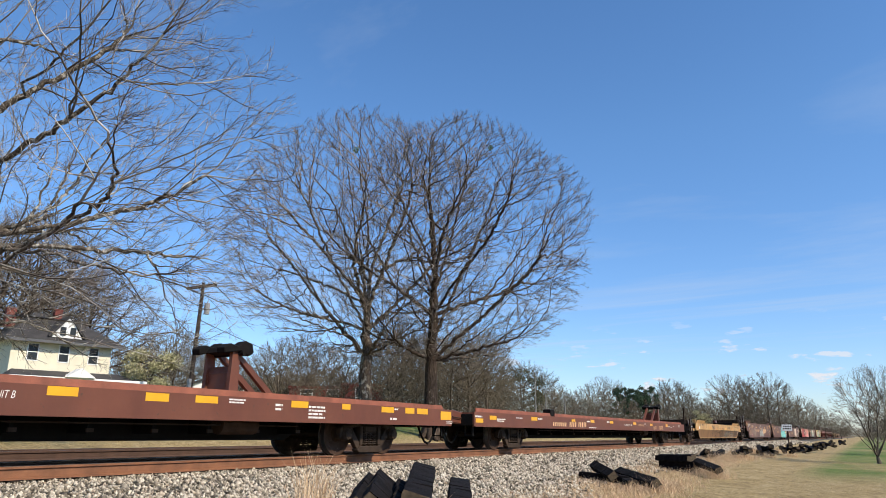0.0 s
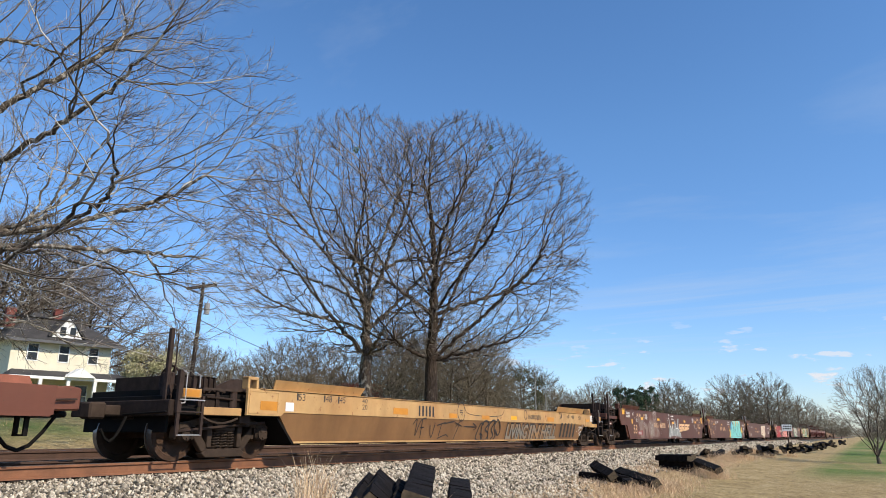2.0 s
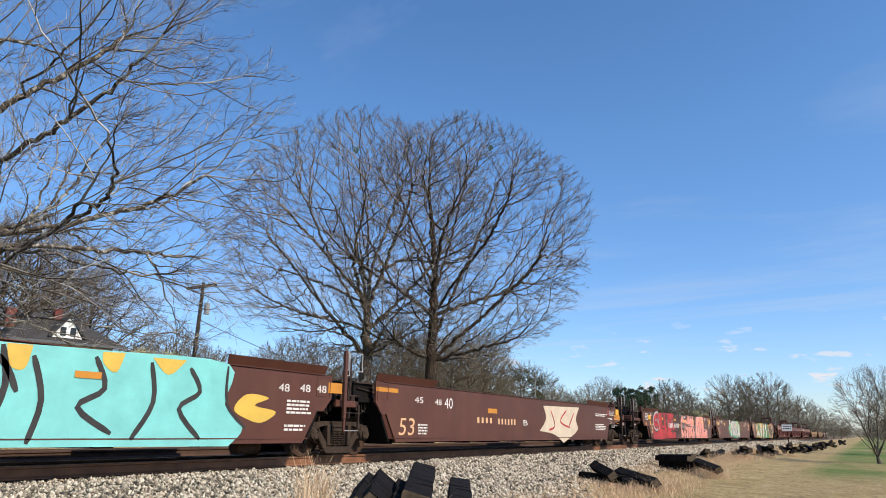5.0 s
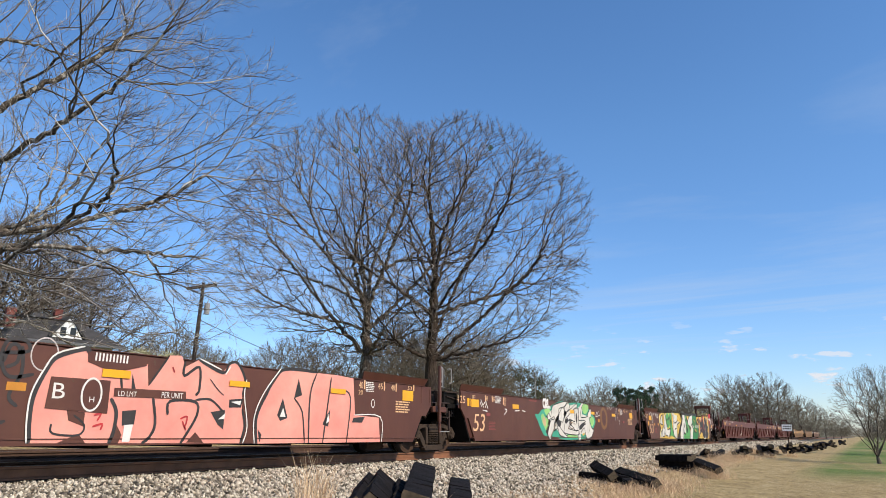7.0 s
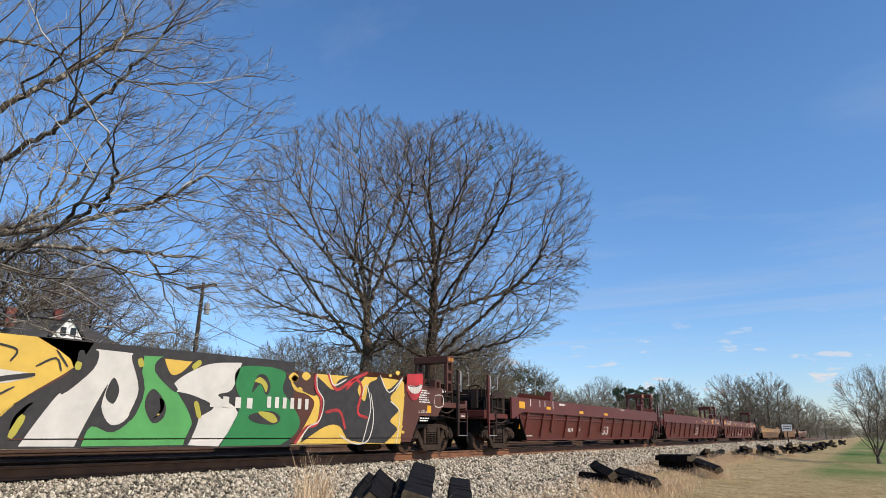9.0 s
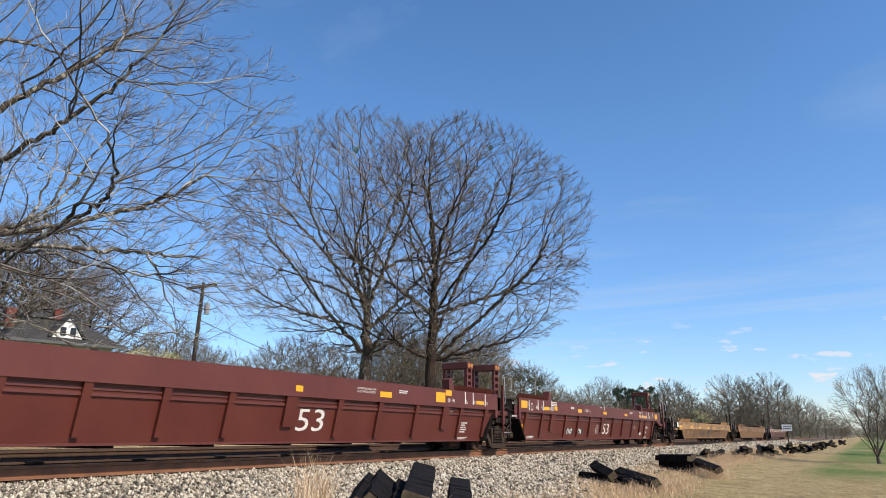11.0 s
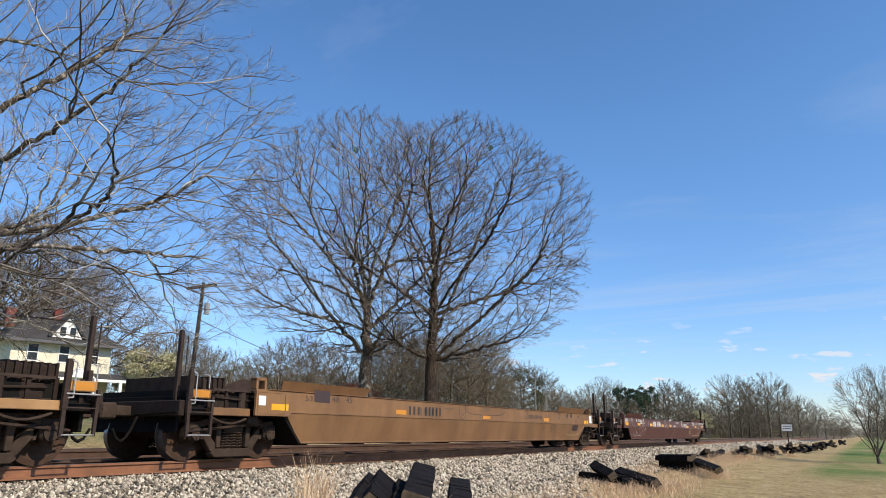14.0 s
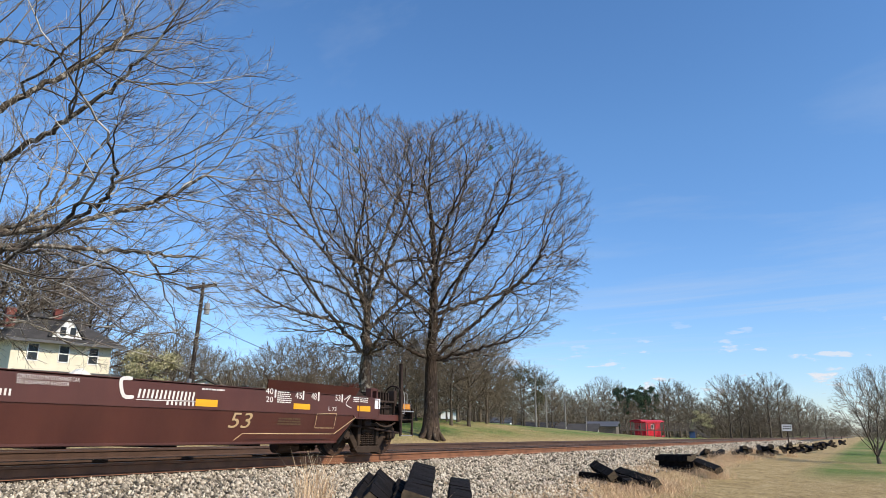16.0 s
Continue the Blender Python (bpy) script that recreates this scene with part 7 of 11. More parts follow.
# ---------------------------------------------------------------- what is painted and stencilled on the cars
for key, col in (("silver", (0.36, 0.34, 0.29)), ("chalk", (0.50, 0.44, 0.40)), ("steelgrey", (0.26, 0.26, 0.24)), ("greyfill", (0.28, 0.25, 0.20)), ("fadedred", (0.24, 0.055, 0.045)), ("fadedmaroon", (0.16, 0.07, 0.055)),
                 ("turquoise", (0.20, 0.56, 0.52)), ("skyblue", (0.12, 0.40, 0.60)), ("gyellow", (0.68, 0.43, 0.07)), ("paleyellow", (0.80, 0.74, 0.35)), ("creamfill", (0.62, 0.50, 0.36)), ("redpaint", (0.55, 0.035, 0.04)), ("gsilver", (0.38, 0.34, 0.31)),
                 ("pinkpaint", (0.78, 0.30, 0.23)), ("tealgreen", (0.05, 0.33, 0.21)), ("lightgreen", (0.28, 0.52, 0.16)), ("offwhite", (0.62, 0.57, 0.50)), ("rustgold", (0.20, 0.09, 0.03)), ("midgreen", (0.09, 0.32, 0.085)), ("darkgreen", (0.025, 0.18, 0.05)),
                 ("olive", (0.42, 0.36, 0.05)), ("darkbrown", (0.07, 0.03, 0.02)), ("darkpatch", (0.045, 0.025, 0.022)), ("oldpanel", (0.10, 0.06, 0.045)), ("paletan", (0.52, 0.36, 0.19)), ("blueblack", (0.07, 0.06, 0.075)), ("faintblack", (0.12, 0.07, 0.035)), ("washpatch", (0.62, 0.34, 0.07))):
    M[key] = plain("paint_" + key, col, 0.6, 0, 0.13, 2.0, 0.05)


def haze_paint(name, col, under, lo, hi):
    """Thin spray paint with the car's colour showing through in bands."""
    m, nt, bsdf = start(name, 0.65)
    f = noise_of(nt, 1.0, 7, 0.65, (0.9, 0.9, 3.2))
    nt.links.new(ramp_of(nt, f, [(lo, under), (hi, col)]), bsdf.inputs["Base Color"])
    return m


M["silver"] = haze_paint("thin_silver_spray", (0.27, 0.22, 0.17), (0.145, 0.06, 0.042), 0.40, 0.70)
M["greyfill"] = haze_paint("thin_grey_spray", (0.22, 0.19, 0.15), (0.34, 0.18, 0.07), 0.35, 0.55)
M["redpaint"] = haze_paint("patchy_red_spray", (0.55, 0.035, 0.038), (0.20, 0.022, 0.020), 0.36, 0.60)
M["pinkpaint"] = haze_paint("sun_faded_pink_spray", (0.80, 0.33, 0.25), (0.66, 0.22, 0.17), 0.30, 0.65)


def marks(car, n, x, z, w, h, material, shear=0.0, layer=1):
    """A painted name or running number, drawn as plain upright bars of its size."""
    verts, faces = [], []
    step = w / n
    for i in range(n):
        for a, b, lo, hi in ((0.18, 0.66, 0.0, 1.0),):
            k = len(verts)
            y = FACE - 0.003 * layer
            x0, x1 = x + (i + a) * step, x + (i + b) * step
            verts += [(x0 + shear * lo * h, y, z + lo * h), (x1 + shear * lo * h, y, z + lo * h), (x1 + shear * hi * h, y, z + hi * h), (x0 + shear * hi * h, y, z + hi * h)]
            faces.append((k, k + 1, k + 2, k + 3))
    for f in faces:
        put("mark_bar", mesh_of("mark_bar", [verts[i] for i in f], [(0, 1, 2, 3)]), material, car)


# car_a
tape(car_a, 18.67, 0.98, 0.46, 0.13, M["yellow"])
tape(car_a, 20.26, 0.97, 0.44, 0.13, M["yellow"])
tape(car_a, 21.24, 0.98, 0.49, 0.12, M["yellow"])
tape(car_a, 23.6, 0.98, 0.5, 0.13, M["yellow"])
tape(car_a, 25.2, 0.99, 0.29, 0.12, M["yellow"])
tape(car_a, 26.67, 0.97, 0.51, 0.13, M["yellow"])
tape(car_a, 27.68, 0.97, 0.41, 0.14, M["yellow"])
tape(car_a, 28.22, 0.97, 0.51, 0.14, M["yellow"])
tape(car_a, 29.39, 0.85, 0.55, 0.22, M["yellow"])
text(car_a, "UNIT B", 17.92, 0.92, 0.1, M["white"], 0.33, 0.2)
bars(car_a, 24.12, 0.76, 0.58, 0.28, 4, M["white"])
bars(car_a, 21.99, 0.99, 0.47, 0.1, 2, M["white"])
bars(car_a, 23.16, 0.89, 0.21, 0.16, 2, M["white"])
bars(car_a, 27.03, 0.78, 0.38, 0.09, 1, M["white"])
bars(car_a, 27.21, 1.02, 0.19, 0.07, 1, M["white"])

# car_a
bars(car_a, 29.68, 0.75, 0.33, 0.07, 2, M["white"])

# car_b
tape(car_b, 0.08, 0.81, 0.47, 0.12, M["yellow"])
tape(car_b, 0.98, 0.91, 0.46, 0.12, M["yellow"])
tape(car_b, 4.1, 0.94, 0.51, 0.12, M["yellow"])
bars(car_b, 0.04, 0.94, 0.5, 0.09, 1, M["white"])
bars(car_b, 1.48, 0.85, 0.63, 0.11, 2, M["white"])
bars(car_b, 2.89, 0.97, 0.5, 0.06, 1, M["white"])
bars(car_b, 4.65, 0.96, 0.43, 0.09, 1, M["white"])

# car_b
tape(car_b, 7.95, 0.97, 0.4, 0.09, M["yellow"])
tape(car_b, 10.15, 0.97, 0.48, 0.11, M["yellow"])
tape(car_b, 12.7, 0.97, 0.5, 0.11, M["yellow"])
tape(car_b, 16.4, 0.97, 0.51, 0.11, M["yellow"])
marks(car_b, 7, 6.0, 0.78, 1.41, 0.14, M["cream"], 0.25)
marks(car_b, 4, 7.65, 0.77, 0.82, 0.18, M["cream"], 0.25)
marks(car_b, 5, 8.64, 0.77, 0.99, 0.19, M["cream"], 0.25)
bars(car_b, 9.92, 0.73, 1.07, 0.06, 1, M["white"])
bars(car_b, 9.7, 0.96, 0.42, 0.08, 1, M["white"])
bars(car_b, 12.29, 0.98, 0.38, 0.09, 1, M["white"])
text(car_b, "UNIT A", 14.94, 0.89, 0.1, M["white"], 1.21, 0.1)

# car_b
tape(car_b, 19.52, 0.95, 0.48, 0.11, M["yellow"])
tape(car_b, 22.87, 0.94, 0.46, 0.14, M["yellow"])
text(car_b, "LD LMT 152000 PER UNIT", 17.17, 0.91, 0.09, M["cream"], 1.14, 0.1)
marks(car_b, 3, 20.16, 0.76, 0.63, 0.19, M["cream"], 0.2)
marks(car_b, 4, 21.42, 0.76, 0.85, 0.21, M["cream"], 0.2)
bars(car_b, 18.37, 0.96, 0.43, 0.09, 2, M["white"])
bars(car_b, 23.42, 0.91, 0.47, 0.07, 1, M["white"])
bars(car_b, 24.09, 0.87, 0.2, 0.08, 1, M["white"])
bars(car_b, 24.57, 0.94, 0.34, 0.05, 1, M["white"])
bars(car_b, 25.93, 0.94, 0.51, 0.11, 2, M["white"])

# car_t
text(car_t, "53", 1.49, 1.12, 0.14, M["blacktxt"], 0.2, 0.0)
tape(car_t, 1.44, 1.12, 0.045, 0.14, M["blacktxt"])
text(car_t, "48", 2.33, 1.12, 0.14, M["blacktxt"], 0.2, 0.0)
tape(car_t, 2.27, 1.12, 0.045, 0.14, M["blacktxt"])
text(car_t, "45", 2.8, 1.12, 0.14, M["blacktxt"], 0.19, 0.0)
tape(car_t, 2.74, 1.11, 0.045, 0.15, M["blacktxt"])
text(car_t, "40", 3.6, 1.15, 0.1, M["blacktxt"], 0.2, 0.0)
text(car_t, "20", 3.61, 1.01, 0.11, M["blacktxt"], 0.19, 0.0)
tape(car_t, 0.45, 0.9, 0.48, 0.17, M["orange"])
tape(car_t, 1.13, 0.9, 0.23, 0.17, M["signface"])
tape(car_t, 4.85, 0.94, 0.64, 0.15, M["orange"])

# car_t
marks(car_t, 5, 5.95, 0.92, 0.84, 0.26, M["blacktxt"], 0.0)
tape(car_t, 7.53, 0.91, 0.44, 0.12, M["orange"])
tape(car_t, 9.45, 0.91, 0.5, 0.11, M["orange"])
tape(car_t, 11.47, 0.93, 0.46, 0.12, M["yellow"])
tape(car_t, 14.51, 0.93, 0.62, 0.15, M["orange"])
ring(car_t, 8.21, 1.09, 0.22, 0.27, 0.025, M["blacktxt"], 1)
text(car_t, "H", 8.19, 0.97, 0.08, M["blacktxt"], 0.08, 0.0)
bars(car_t, 8.13, 1.04, 0.2, 0.11, 2, M["blacktxt"])
ring(car_t, 12.61, 1.12, 0.13, 0.16, 0.03, M["blacktxt"], 1)
marks(car_t, 16, 12.79, 0.98, 1.15, 0.15, M["blacktxt"], 0.15)
stroke(car_t, "graffiti_line", [(8.4, 1.26), (8.72, 1.03), (10.64, 1.03), (11.0, 1.27)], 0.018, M["blacktxt"], 1)
stroke(car_t, "graffiti_line", [(5.77, 0.69), (5.93, 0.84), (5.96, 0.44)], 0.03, M["blacktxt"], 1)
stroke(car_t, "graffiti_line", [(5.99, 0.44), (6.12, 0.81), (6.38, 0.88)], 0.03, M["blacktxt"], 1)
stroke(car_t, "graffiti_line", [(6.15, 0.63), (6.34, 0.65)], 0.03, M["blacktxt"], 1)
stroke(car_t, "graffiti_line", [(6.19, 0.85), (6.23, 0.37)], 0.03, M["blacktxt"], 1)
stroke(car_t, "graffiti_line", [(6.61, 0.71), (6.69, 0.48), (6.78, 0.4), (6.83, 0.64), (6.84, 0.77)], 0.03, M["blacktxt"], 1)
stroke(car_t, "graffiti_line", [(6.95, 0.7), (7.4, 0.79)], 0.03, M["blacktxt"], 1)
stroke(car_t, "graffiti_line", [(7.19, 0.77), (7.13, 0.4)], 0.03, M["blacktxt"], 1)
stroke(car_t, "graffiti_line", [(7.09, 0.36), (7.49, 0.46), (7.64, 0.4)], 0.03, M["blacktxt"], 1)
stroke(car_t, "graffiti_line", [(7.31, 0.75), (7.88, 0.83)], 0.03, M["blacktxt"], 1)
stroke(car_t, "graffiti_line", [(7.95, 0.66), (8.24, 0.89)], 0.03, M["blacktxt"], 1)
stroke(car_t, "graffiti_line", [(7.89, 0.79), (8.32, 0.69)], 0.03, M["blacktxt"], 1)
stroke(car_t, "graffiti_line", [(8.15, 0.75), (7.95, 0.31)], 0.03, M["blacktxt"], 1)
stroke(car_t, "graffiti_line", [(8.43, 0.69), (9.19, 0.68)], 0.03, M["blacktxt"], 1)
stroke(car_t, "graffiti_line", [(8.93, 0.79), (9.2, 0.68), (9.01, 0.59)], 0.03, M["blacktxt"], 1)

# car_t
text(car_t, "LIVING", 11.21, 0.33, 0.47, M["blacktxt"], 1.71, 0.05, 1, name="graffiti", grow=0.05)
text(car_t, "LIVING", 11.25, 0.35, 0.43, M["greyfill"], 1.63, 0.05, 2, name="graffiti", grow=0.022)
text(car_t, "IN", 12.98, 0.33, 0.47, M["blacktxt"], 0.96, 0.05, 1, name="graffiti", grow=0.05)
text(car_t, "IN", 13.02, 0.35, 0.43, M["greyfill"], 0.88, 0.05, 2, name="graffiti", grow=0.022)
text(car_t, "HELL", 14.02, 0.33, 0.47, M["blacktxt"], 1.48, 0.05, 1, name="graffiti", grow=0.05)
text(car_t, "HELL", 14.06, 0.35, 0.43, M["greyfill"], 1.4, 0.05, 2, name="graffiti", grow=0.022)
marks(car_t, 5, 15.75, 0.38, 1.7, 0.52, M["blacktxt"], 0.05, 2)
stroke(car_t, "graffiti_line", [(9.62, 0.76), (9.42, 0.78), (9.25, 0.44), (9.31, 0.33), (9.61, 0.3), (9.65, 0.45), (9.46, 0.49)], 0.05, M["blacktxt"], 2)
stroke(car_t, "graffiti_line", [(9.61, 0.3), (9.52, 0.69), (9.67, 0.86), (9.95, 0.8), (9.77, 0.62), (10.02, 0.5), (9.91, 0.32), (9.67, 0.31)], 0.05, M["blacktxt"], 2)
stroke(car_t, "graffiti_line", [(10.07, 0.32), (9.96, 0.69), (10.15, 0.88), (10.36, 0.86), (10.17, 0.63), (10.36, 0.45), (10.21, 0.32)], 0.05, M["blacktxt"], 2)
stroke(car_t, "graffiti_line", [(10.38, 0.31), (10.51, 0.45), (10.34, 0.7), (10.5, 0.91), (10.68, 0.81), (10.79, 0.57), (10.65, 0.45), (10.46, 0.63)], 0.05, M["blacktxt"], 2)
text(car_t, "45", 16.44, 1.08, 0.12, M["blacktxt"], 0.17, 0.0)
tape(car_t, 16.63, 1.09, 0.045, 0.13, M["blacktxt"])
text(car_t, "48", 16.91, 1.07, 0.12, M["blacktxt"], 0.18, 0.0)
tape(car_t, 17.11, 1.07, 0.045, 0.14, M["blacktxt"])
text(car_t, "53", 17.71, 1.06, 0.13, M["blacktxt"], 0.15, 0.0)
tape(car_t, 17.89, 1.06, 0.045, 0.15, M["blacktxt"])
text(car_t, "40", 15.66, 1.19, 0.1, M["blacktxt"], 0.15, 0.0)
text(car_t, "20", 15.68, 1.03, 0.11, M["blacktxt"], 0.16, 0.0)
tape(car_t, 15.86, 1.09, 0.045, 0.16, M["blacktxt"])
tape(car_t, 18.47, 0.83, 0.46, 0.25, M["orange"])
tape(car_t, 19.13, 1.0, 0.2, 0.25, M["signface"])
stroke(car_t, "graffiti_line", [(17.56, 0.59), (17.63, 0.63)], 0.03, M["white"], 2)
stroke(car_t, "graffiti_line", [(17.81, 0.79), (17.71, 0.71), (17.81, 0.6)], 0.03, M["white"], 2)
stroke(car_t, "graffiti_line", [(17.85, 0.8), (17.85, 0.66)], 0.03, M["white"], 2)
stroke(car_t, "graffiti_line", [(17.97, 0.84), (17.97, 0.69)], 0.03, M["white"], 2)
stroke(car_t, "graffiti_line", [(17.84, 0.73), (17.98, 0.77)], 0.03, M["white"], 2)
stroke(car_t, "graffiti_line", [(18.14, 0.87), (18.07, 0.75), (18.2, 0.73)], 0.03, M["white"], 2)
stroke(car_t, "graffiti_line", [(17.79, 0.51), (18.09, 0.6), (17.95, 0.44), (18.08, 0.49)], 0.03, M["white"], 2)

# car_1
text(car_1, "53", 2.26, 0.56, 0.4, M["cream"], 0.67, 0.15)
text(car_1, "53", 2.3, 1.43, 0.11, M["white"], 0.21, 0.0)
tape(car_1, 2.25, 1.4, 0.045, 0.14, M["white"])
tape(car_1, 0.53, 1.42, 0.43, 0.26, M["yellow"])
bars(car_1, 1.2, 1.29, 0.63, 0.28, 4, M["white"])
tape(car_1, 2.02, 1.02, 0.17, 0.2, M["yellow"])

# car_1
text(car_1, "48", 3.03, 1.41, 0.11, M["cream"], 0.17, 0.0, 2)
tape(car_1, 3.0, 1.38, 0.045, 0.15, M["cream"])
text(car_1, "45", 3.5, 1.4, 0.12, M["cream"], 0.18, 0.0, 2)
tape(car_1, 3.46, 1.36, 0.045, 0.17, M["cream"])
text(car_1, "40", 4.29, 1.41, 0.11, M["cream"], 0.18, 0.0)
text(car_1, "20", 4.27, 1.26, 0.11, M["cream"], 0.19, 0.0)
tape(car_1, 4.25, 1.34, 0.045, 0.16, M["cream"])
bars(car_1, 4.57, 1.26, 0.38, 0.26, 6, M["white"])
tape(car_1, 3.7, 1.23, 0.44, 0.12, M["yellow"])
tape(car_1, 6.98, 1.25, 0.49, 0.11, M["yellow"])
tape(car_1, 10.29, 1.12, 0.51, 0.12, M["yellow"])
marks(car_1, 4, 6.26, 0.87, 0.89, 0.23, M["cream"], 0.05, 2)
marks(car_1, 6, 7.48, 0.88, 1.24, 0.25, M["cream"], 0.05)
text(car_1, "A", 9.37, 0.89, 0.23, M["cream"], 0.21, 0.0)
bars(car_1, 10.16, 1.49, 0.75, 0.12, 1, M["white"])
bars(car_1, 10.25, 1.34, 0.65, 0.1, 1, M["white"])
ring(car_1, 4.32, 1.01, 0.09, 0.11, 0.015, M["white"], 2)
text(car_1, "110", 4.26, 0.97, 0.06, M["white"], 0.14, 0.0, 2)
paint(car_1, "graffiti_patch", [(3.0, 0.66, 1), (3.91, 0.72, 1), (3.95, 0.46, 1), (3.06, 0.48, 1)], M["fadedred"], 2, False)
text(car_1, "NON-INTERCHANGE CAR", 3.12, 0.58, 0.06, M["white"], 0.55, 0.1, 3)
text(car_1, "SEE EQUIPMENT REGISTER", 3.08, 0.51, 0.06, M["white"], 0.59, 0.1, 3)
paint(car_1, "graffiti", [(3.02, 1.54, 1), (3.36, 1.55, 1), (3.58, 1.09, 1), (3.68, 1.53, 1), (3.77, 1.48, 1), (3.8, 1.2, 1), (4.14, 1.43, 1), (4.3, 0.93, 1), (4.44, 1.09, 1), (4.85, 1.03, 1), (4.98, 0.35, 1), (4.56, 0.32, 1), (4.45, 0.79, 1), (4.3, 0.78, 1), (4.32, 0.33, 1), (3.51, 0.32, 1), (3.38, 0.85, 1), (3.21, 1.07, 1)], M["silver"], 1, False)
paint(car_1, "graffiti", [(4.97, 1, 1), (5.27, 1.17, 1), (5.32, 1.52, 1), (5.59, 1.62, 1), (5.78, 1.2, 1), (6.06, 1.27, 1), (6.03, 1.66, 1), (6.71, 1.8, 1), (6.81, 1.25, 1), (6.87, 0.9, 1), (7.33, 0.62, 1), (7.31, 0.43, 1), (6.66, 0.36, 1), (5.92, 0.43, 1), (5.71, 0.32, 1), (5.21, 0.34, 1)], M["silver"], 1, False)
stroke(car_1, "graffiti_line", [(5.31, 1.18), (5.56, 0.97), (5.54, 0.39)], 0.02, M["chalk"], 2)
stroke(car_1, "graffiti_line", [(5.81, 1.07), (5.96, 0.77), (5.84, 0.39)], 0.02, M["chalk"], 2)
stroke(car_1, "graffiti_line", [(6.13, 1.57), (6.16, 1.27), (6.69, 1.36), (6.63, 1.7), (6.13, 1.57)], 0.02, M["chalk"], 2)
stroke(car_1, "graffiti_line", [(6.27, 1.5), (6.56, 1.56)], 0.02, M["chalk"], 2)
stroke(car_1, "graffiti_line", [(7.58, 1.28), (7.85, 0.81), (7.64, 0.51)], 0.02, M["chalk"], 2)
paint(car_1, "graffiti", [(9.26, 0.34, 1), (9.61, 0.8), (9.6, 1.41), (9.41, 1.44, 1), (9.69, 1.35), (10.04, 0.87), (10.39, 1.13), (10.73, 0.77), (11.08, 1.36), (11.4, 0.91), (11.74, 1.39), (12.03, 1.47, 1), (11.88, 0.92), (12.2, 0.79), (12.47, 0.32, 1), (10.86, 0.45)], M["steelgrey"], 2)
stroke(car_1, "graffiti_line", [(9.37, 1.44), (9.67, 1.35), (9.68, 1.11), (10.1, 0.75), (9.6, 0.31)], 0.035, M["white"], 3)
stroke(car_1, "graffiti_line", [(10.22, 1.16), (10.41, 0.88), (10.26, 0.57)], 0.035, M["white"], 3)
stroke(car_1, "graffiti_line", [(9.94, 1.06), (10.13, 0.63), (10.31, 0.39)], 0.035, M["white"], 3)
stroke(car_1, "graffiti_line", [(10.93, 1.28), (10.73, 0.89), (11.04, 0.32)], 0.035, M["white"], 3)
stroke(car_1, "graffiti_line", [(11.15, 1.36), (11.1, 0.9), (11.76, 0.85), (11.31, 0.45), (10.87, 0.3)], 0.035, M["white"], 3)
stroke(car_1, "graffiti_line", [(12.03, 1.5), (11.85, 0.92), (12.31, 0.59), (12.47, 0.29)], 0.035, M["white"], 3)
stroke(car_1, "graffiti_line", [(9.64, 1.49), (9.59, 1.69)], 0.02, M["white"], 3)
stroke(car_1, "graffiti_line", [(9.59, 1.69), (9.79, 1.54)], 0.02, M["white"], 3)
stroke(car_1, "graffiti_line", [(9.09, 1.4), (9.23, 1.29)], 0.02, M["white"], 3)
stroke(car_1, "graffiti_line", [(9.25, 1.36), (9.3, 1.18)], 0.02, M["white"], 3)
stroke(car_1, "graffiti_line", [(2.55, 1.28), (2.64, 1.32), (2.69, 1.19), (2.59, 1.16)], 0.02, M["white"], 3)
stroke(car_1, "graffiti_line", [(2.75, 1.33), (2.86, 1.36), (2.85, 1.15), (2.96, 1.21)], 0.02, M["white"], 3)
stroke(car_1, "graffiti_line", [(2.85, 1.42), (2.89, 1.23), (3.03, 1.24)], 0.02, M["white"], 3)
stroke(car_1, "graffiti_line", [(2.78, 1.14), (3.01, 1.11)], 0.02, M["white"], 3)
paint(car_1, "cream_emblem_swoosh", [(12.06, 0.68, 1), (12.3, 0.82, 1), (14.81, 0.85, 1), (13.6, 0.79), (12.31, 0.68)], M["cream"], 2, False)

# car_1
tape(car_1, 13.47, 1.25, 0.46, 0.12, M["yellow"])
bars(car_1, 15.91, 1.25, 0.39, 0.3, 6, M["white"])
tape(car_1, 16.63, 1.39, 0.045, 0.17, M["cream"])
text(car_1, "40", 16.43, 1.43, 0.11, M["cream"], 0.17, 0.0)
text(car_1, "20", 16.42, 1.27, 0.11, M["cream"], 0.19, 0.0)
text(car_1, "45", 17.22, 1.42, 0.12, M["cream"], 0.19, 0.0)
tape(car_1, 17.44, 1.4, 0.045, 0.18, M["cream"])
text(car_1, "48", 17.67, 1.41, 0.12, M["cream"], 0.21, 0.0)
tape(car_1, 17.91, 1.39, 0.045, 0.18, M["cream"])
text(car_1, "53", 18.48, 1.42, 0.12, M["cream"], 0.17, 0.0)
tape(car_1, 18.69, 1.39, 0.045, 0.19, M["cream"])
tape(car_1, 16.75, 1.25, 0.47, 0.12, M["yellow"])
tape(car_1, 18.81, 1.27, 0.44, 0.38, M["yellow"])
ring(car_1, 16.56, 1.04, 0.1, 0.12, 0.018, M["white"], 1)
text(car_1, "110", 16.49, 1.01, 0.07, M["white"], 0.16, 0.0)
text(car_1, "2 INCH H P COMP SHOES", 17.62, 1.17, 0.05, M["cream"], 0.69, 0.0)
text(car_1, "No. 24 BRAKE BEAMS", 17.62, 1.1, 0.05, M["cream"], 0.61, 0.0)
text(car_1, "38 INCH WHEELS", 17.62, 1.03, 0.05, M["cream"], 0.54, 0.0)
bars(car_1, 17.61, 0.91, 1.05, 0.11, 2, M["cream"])
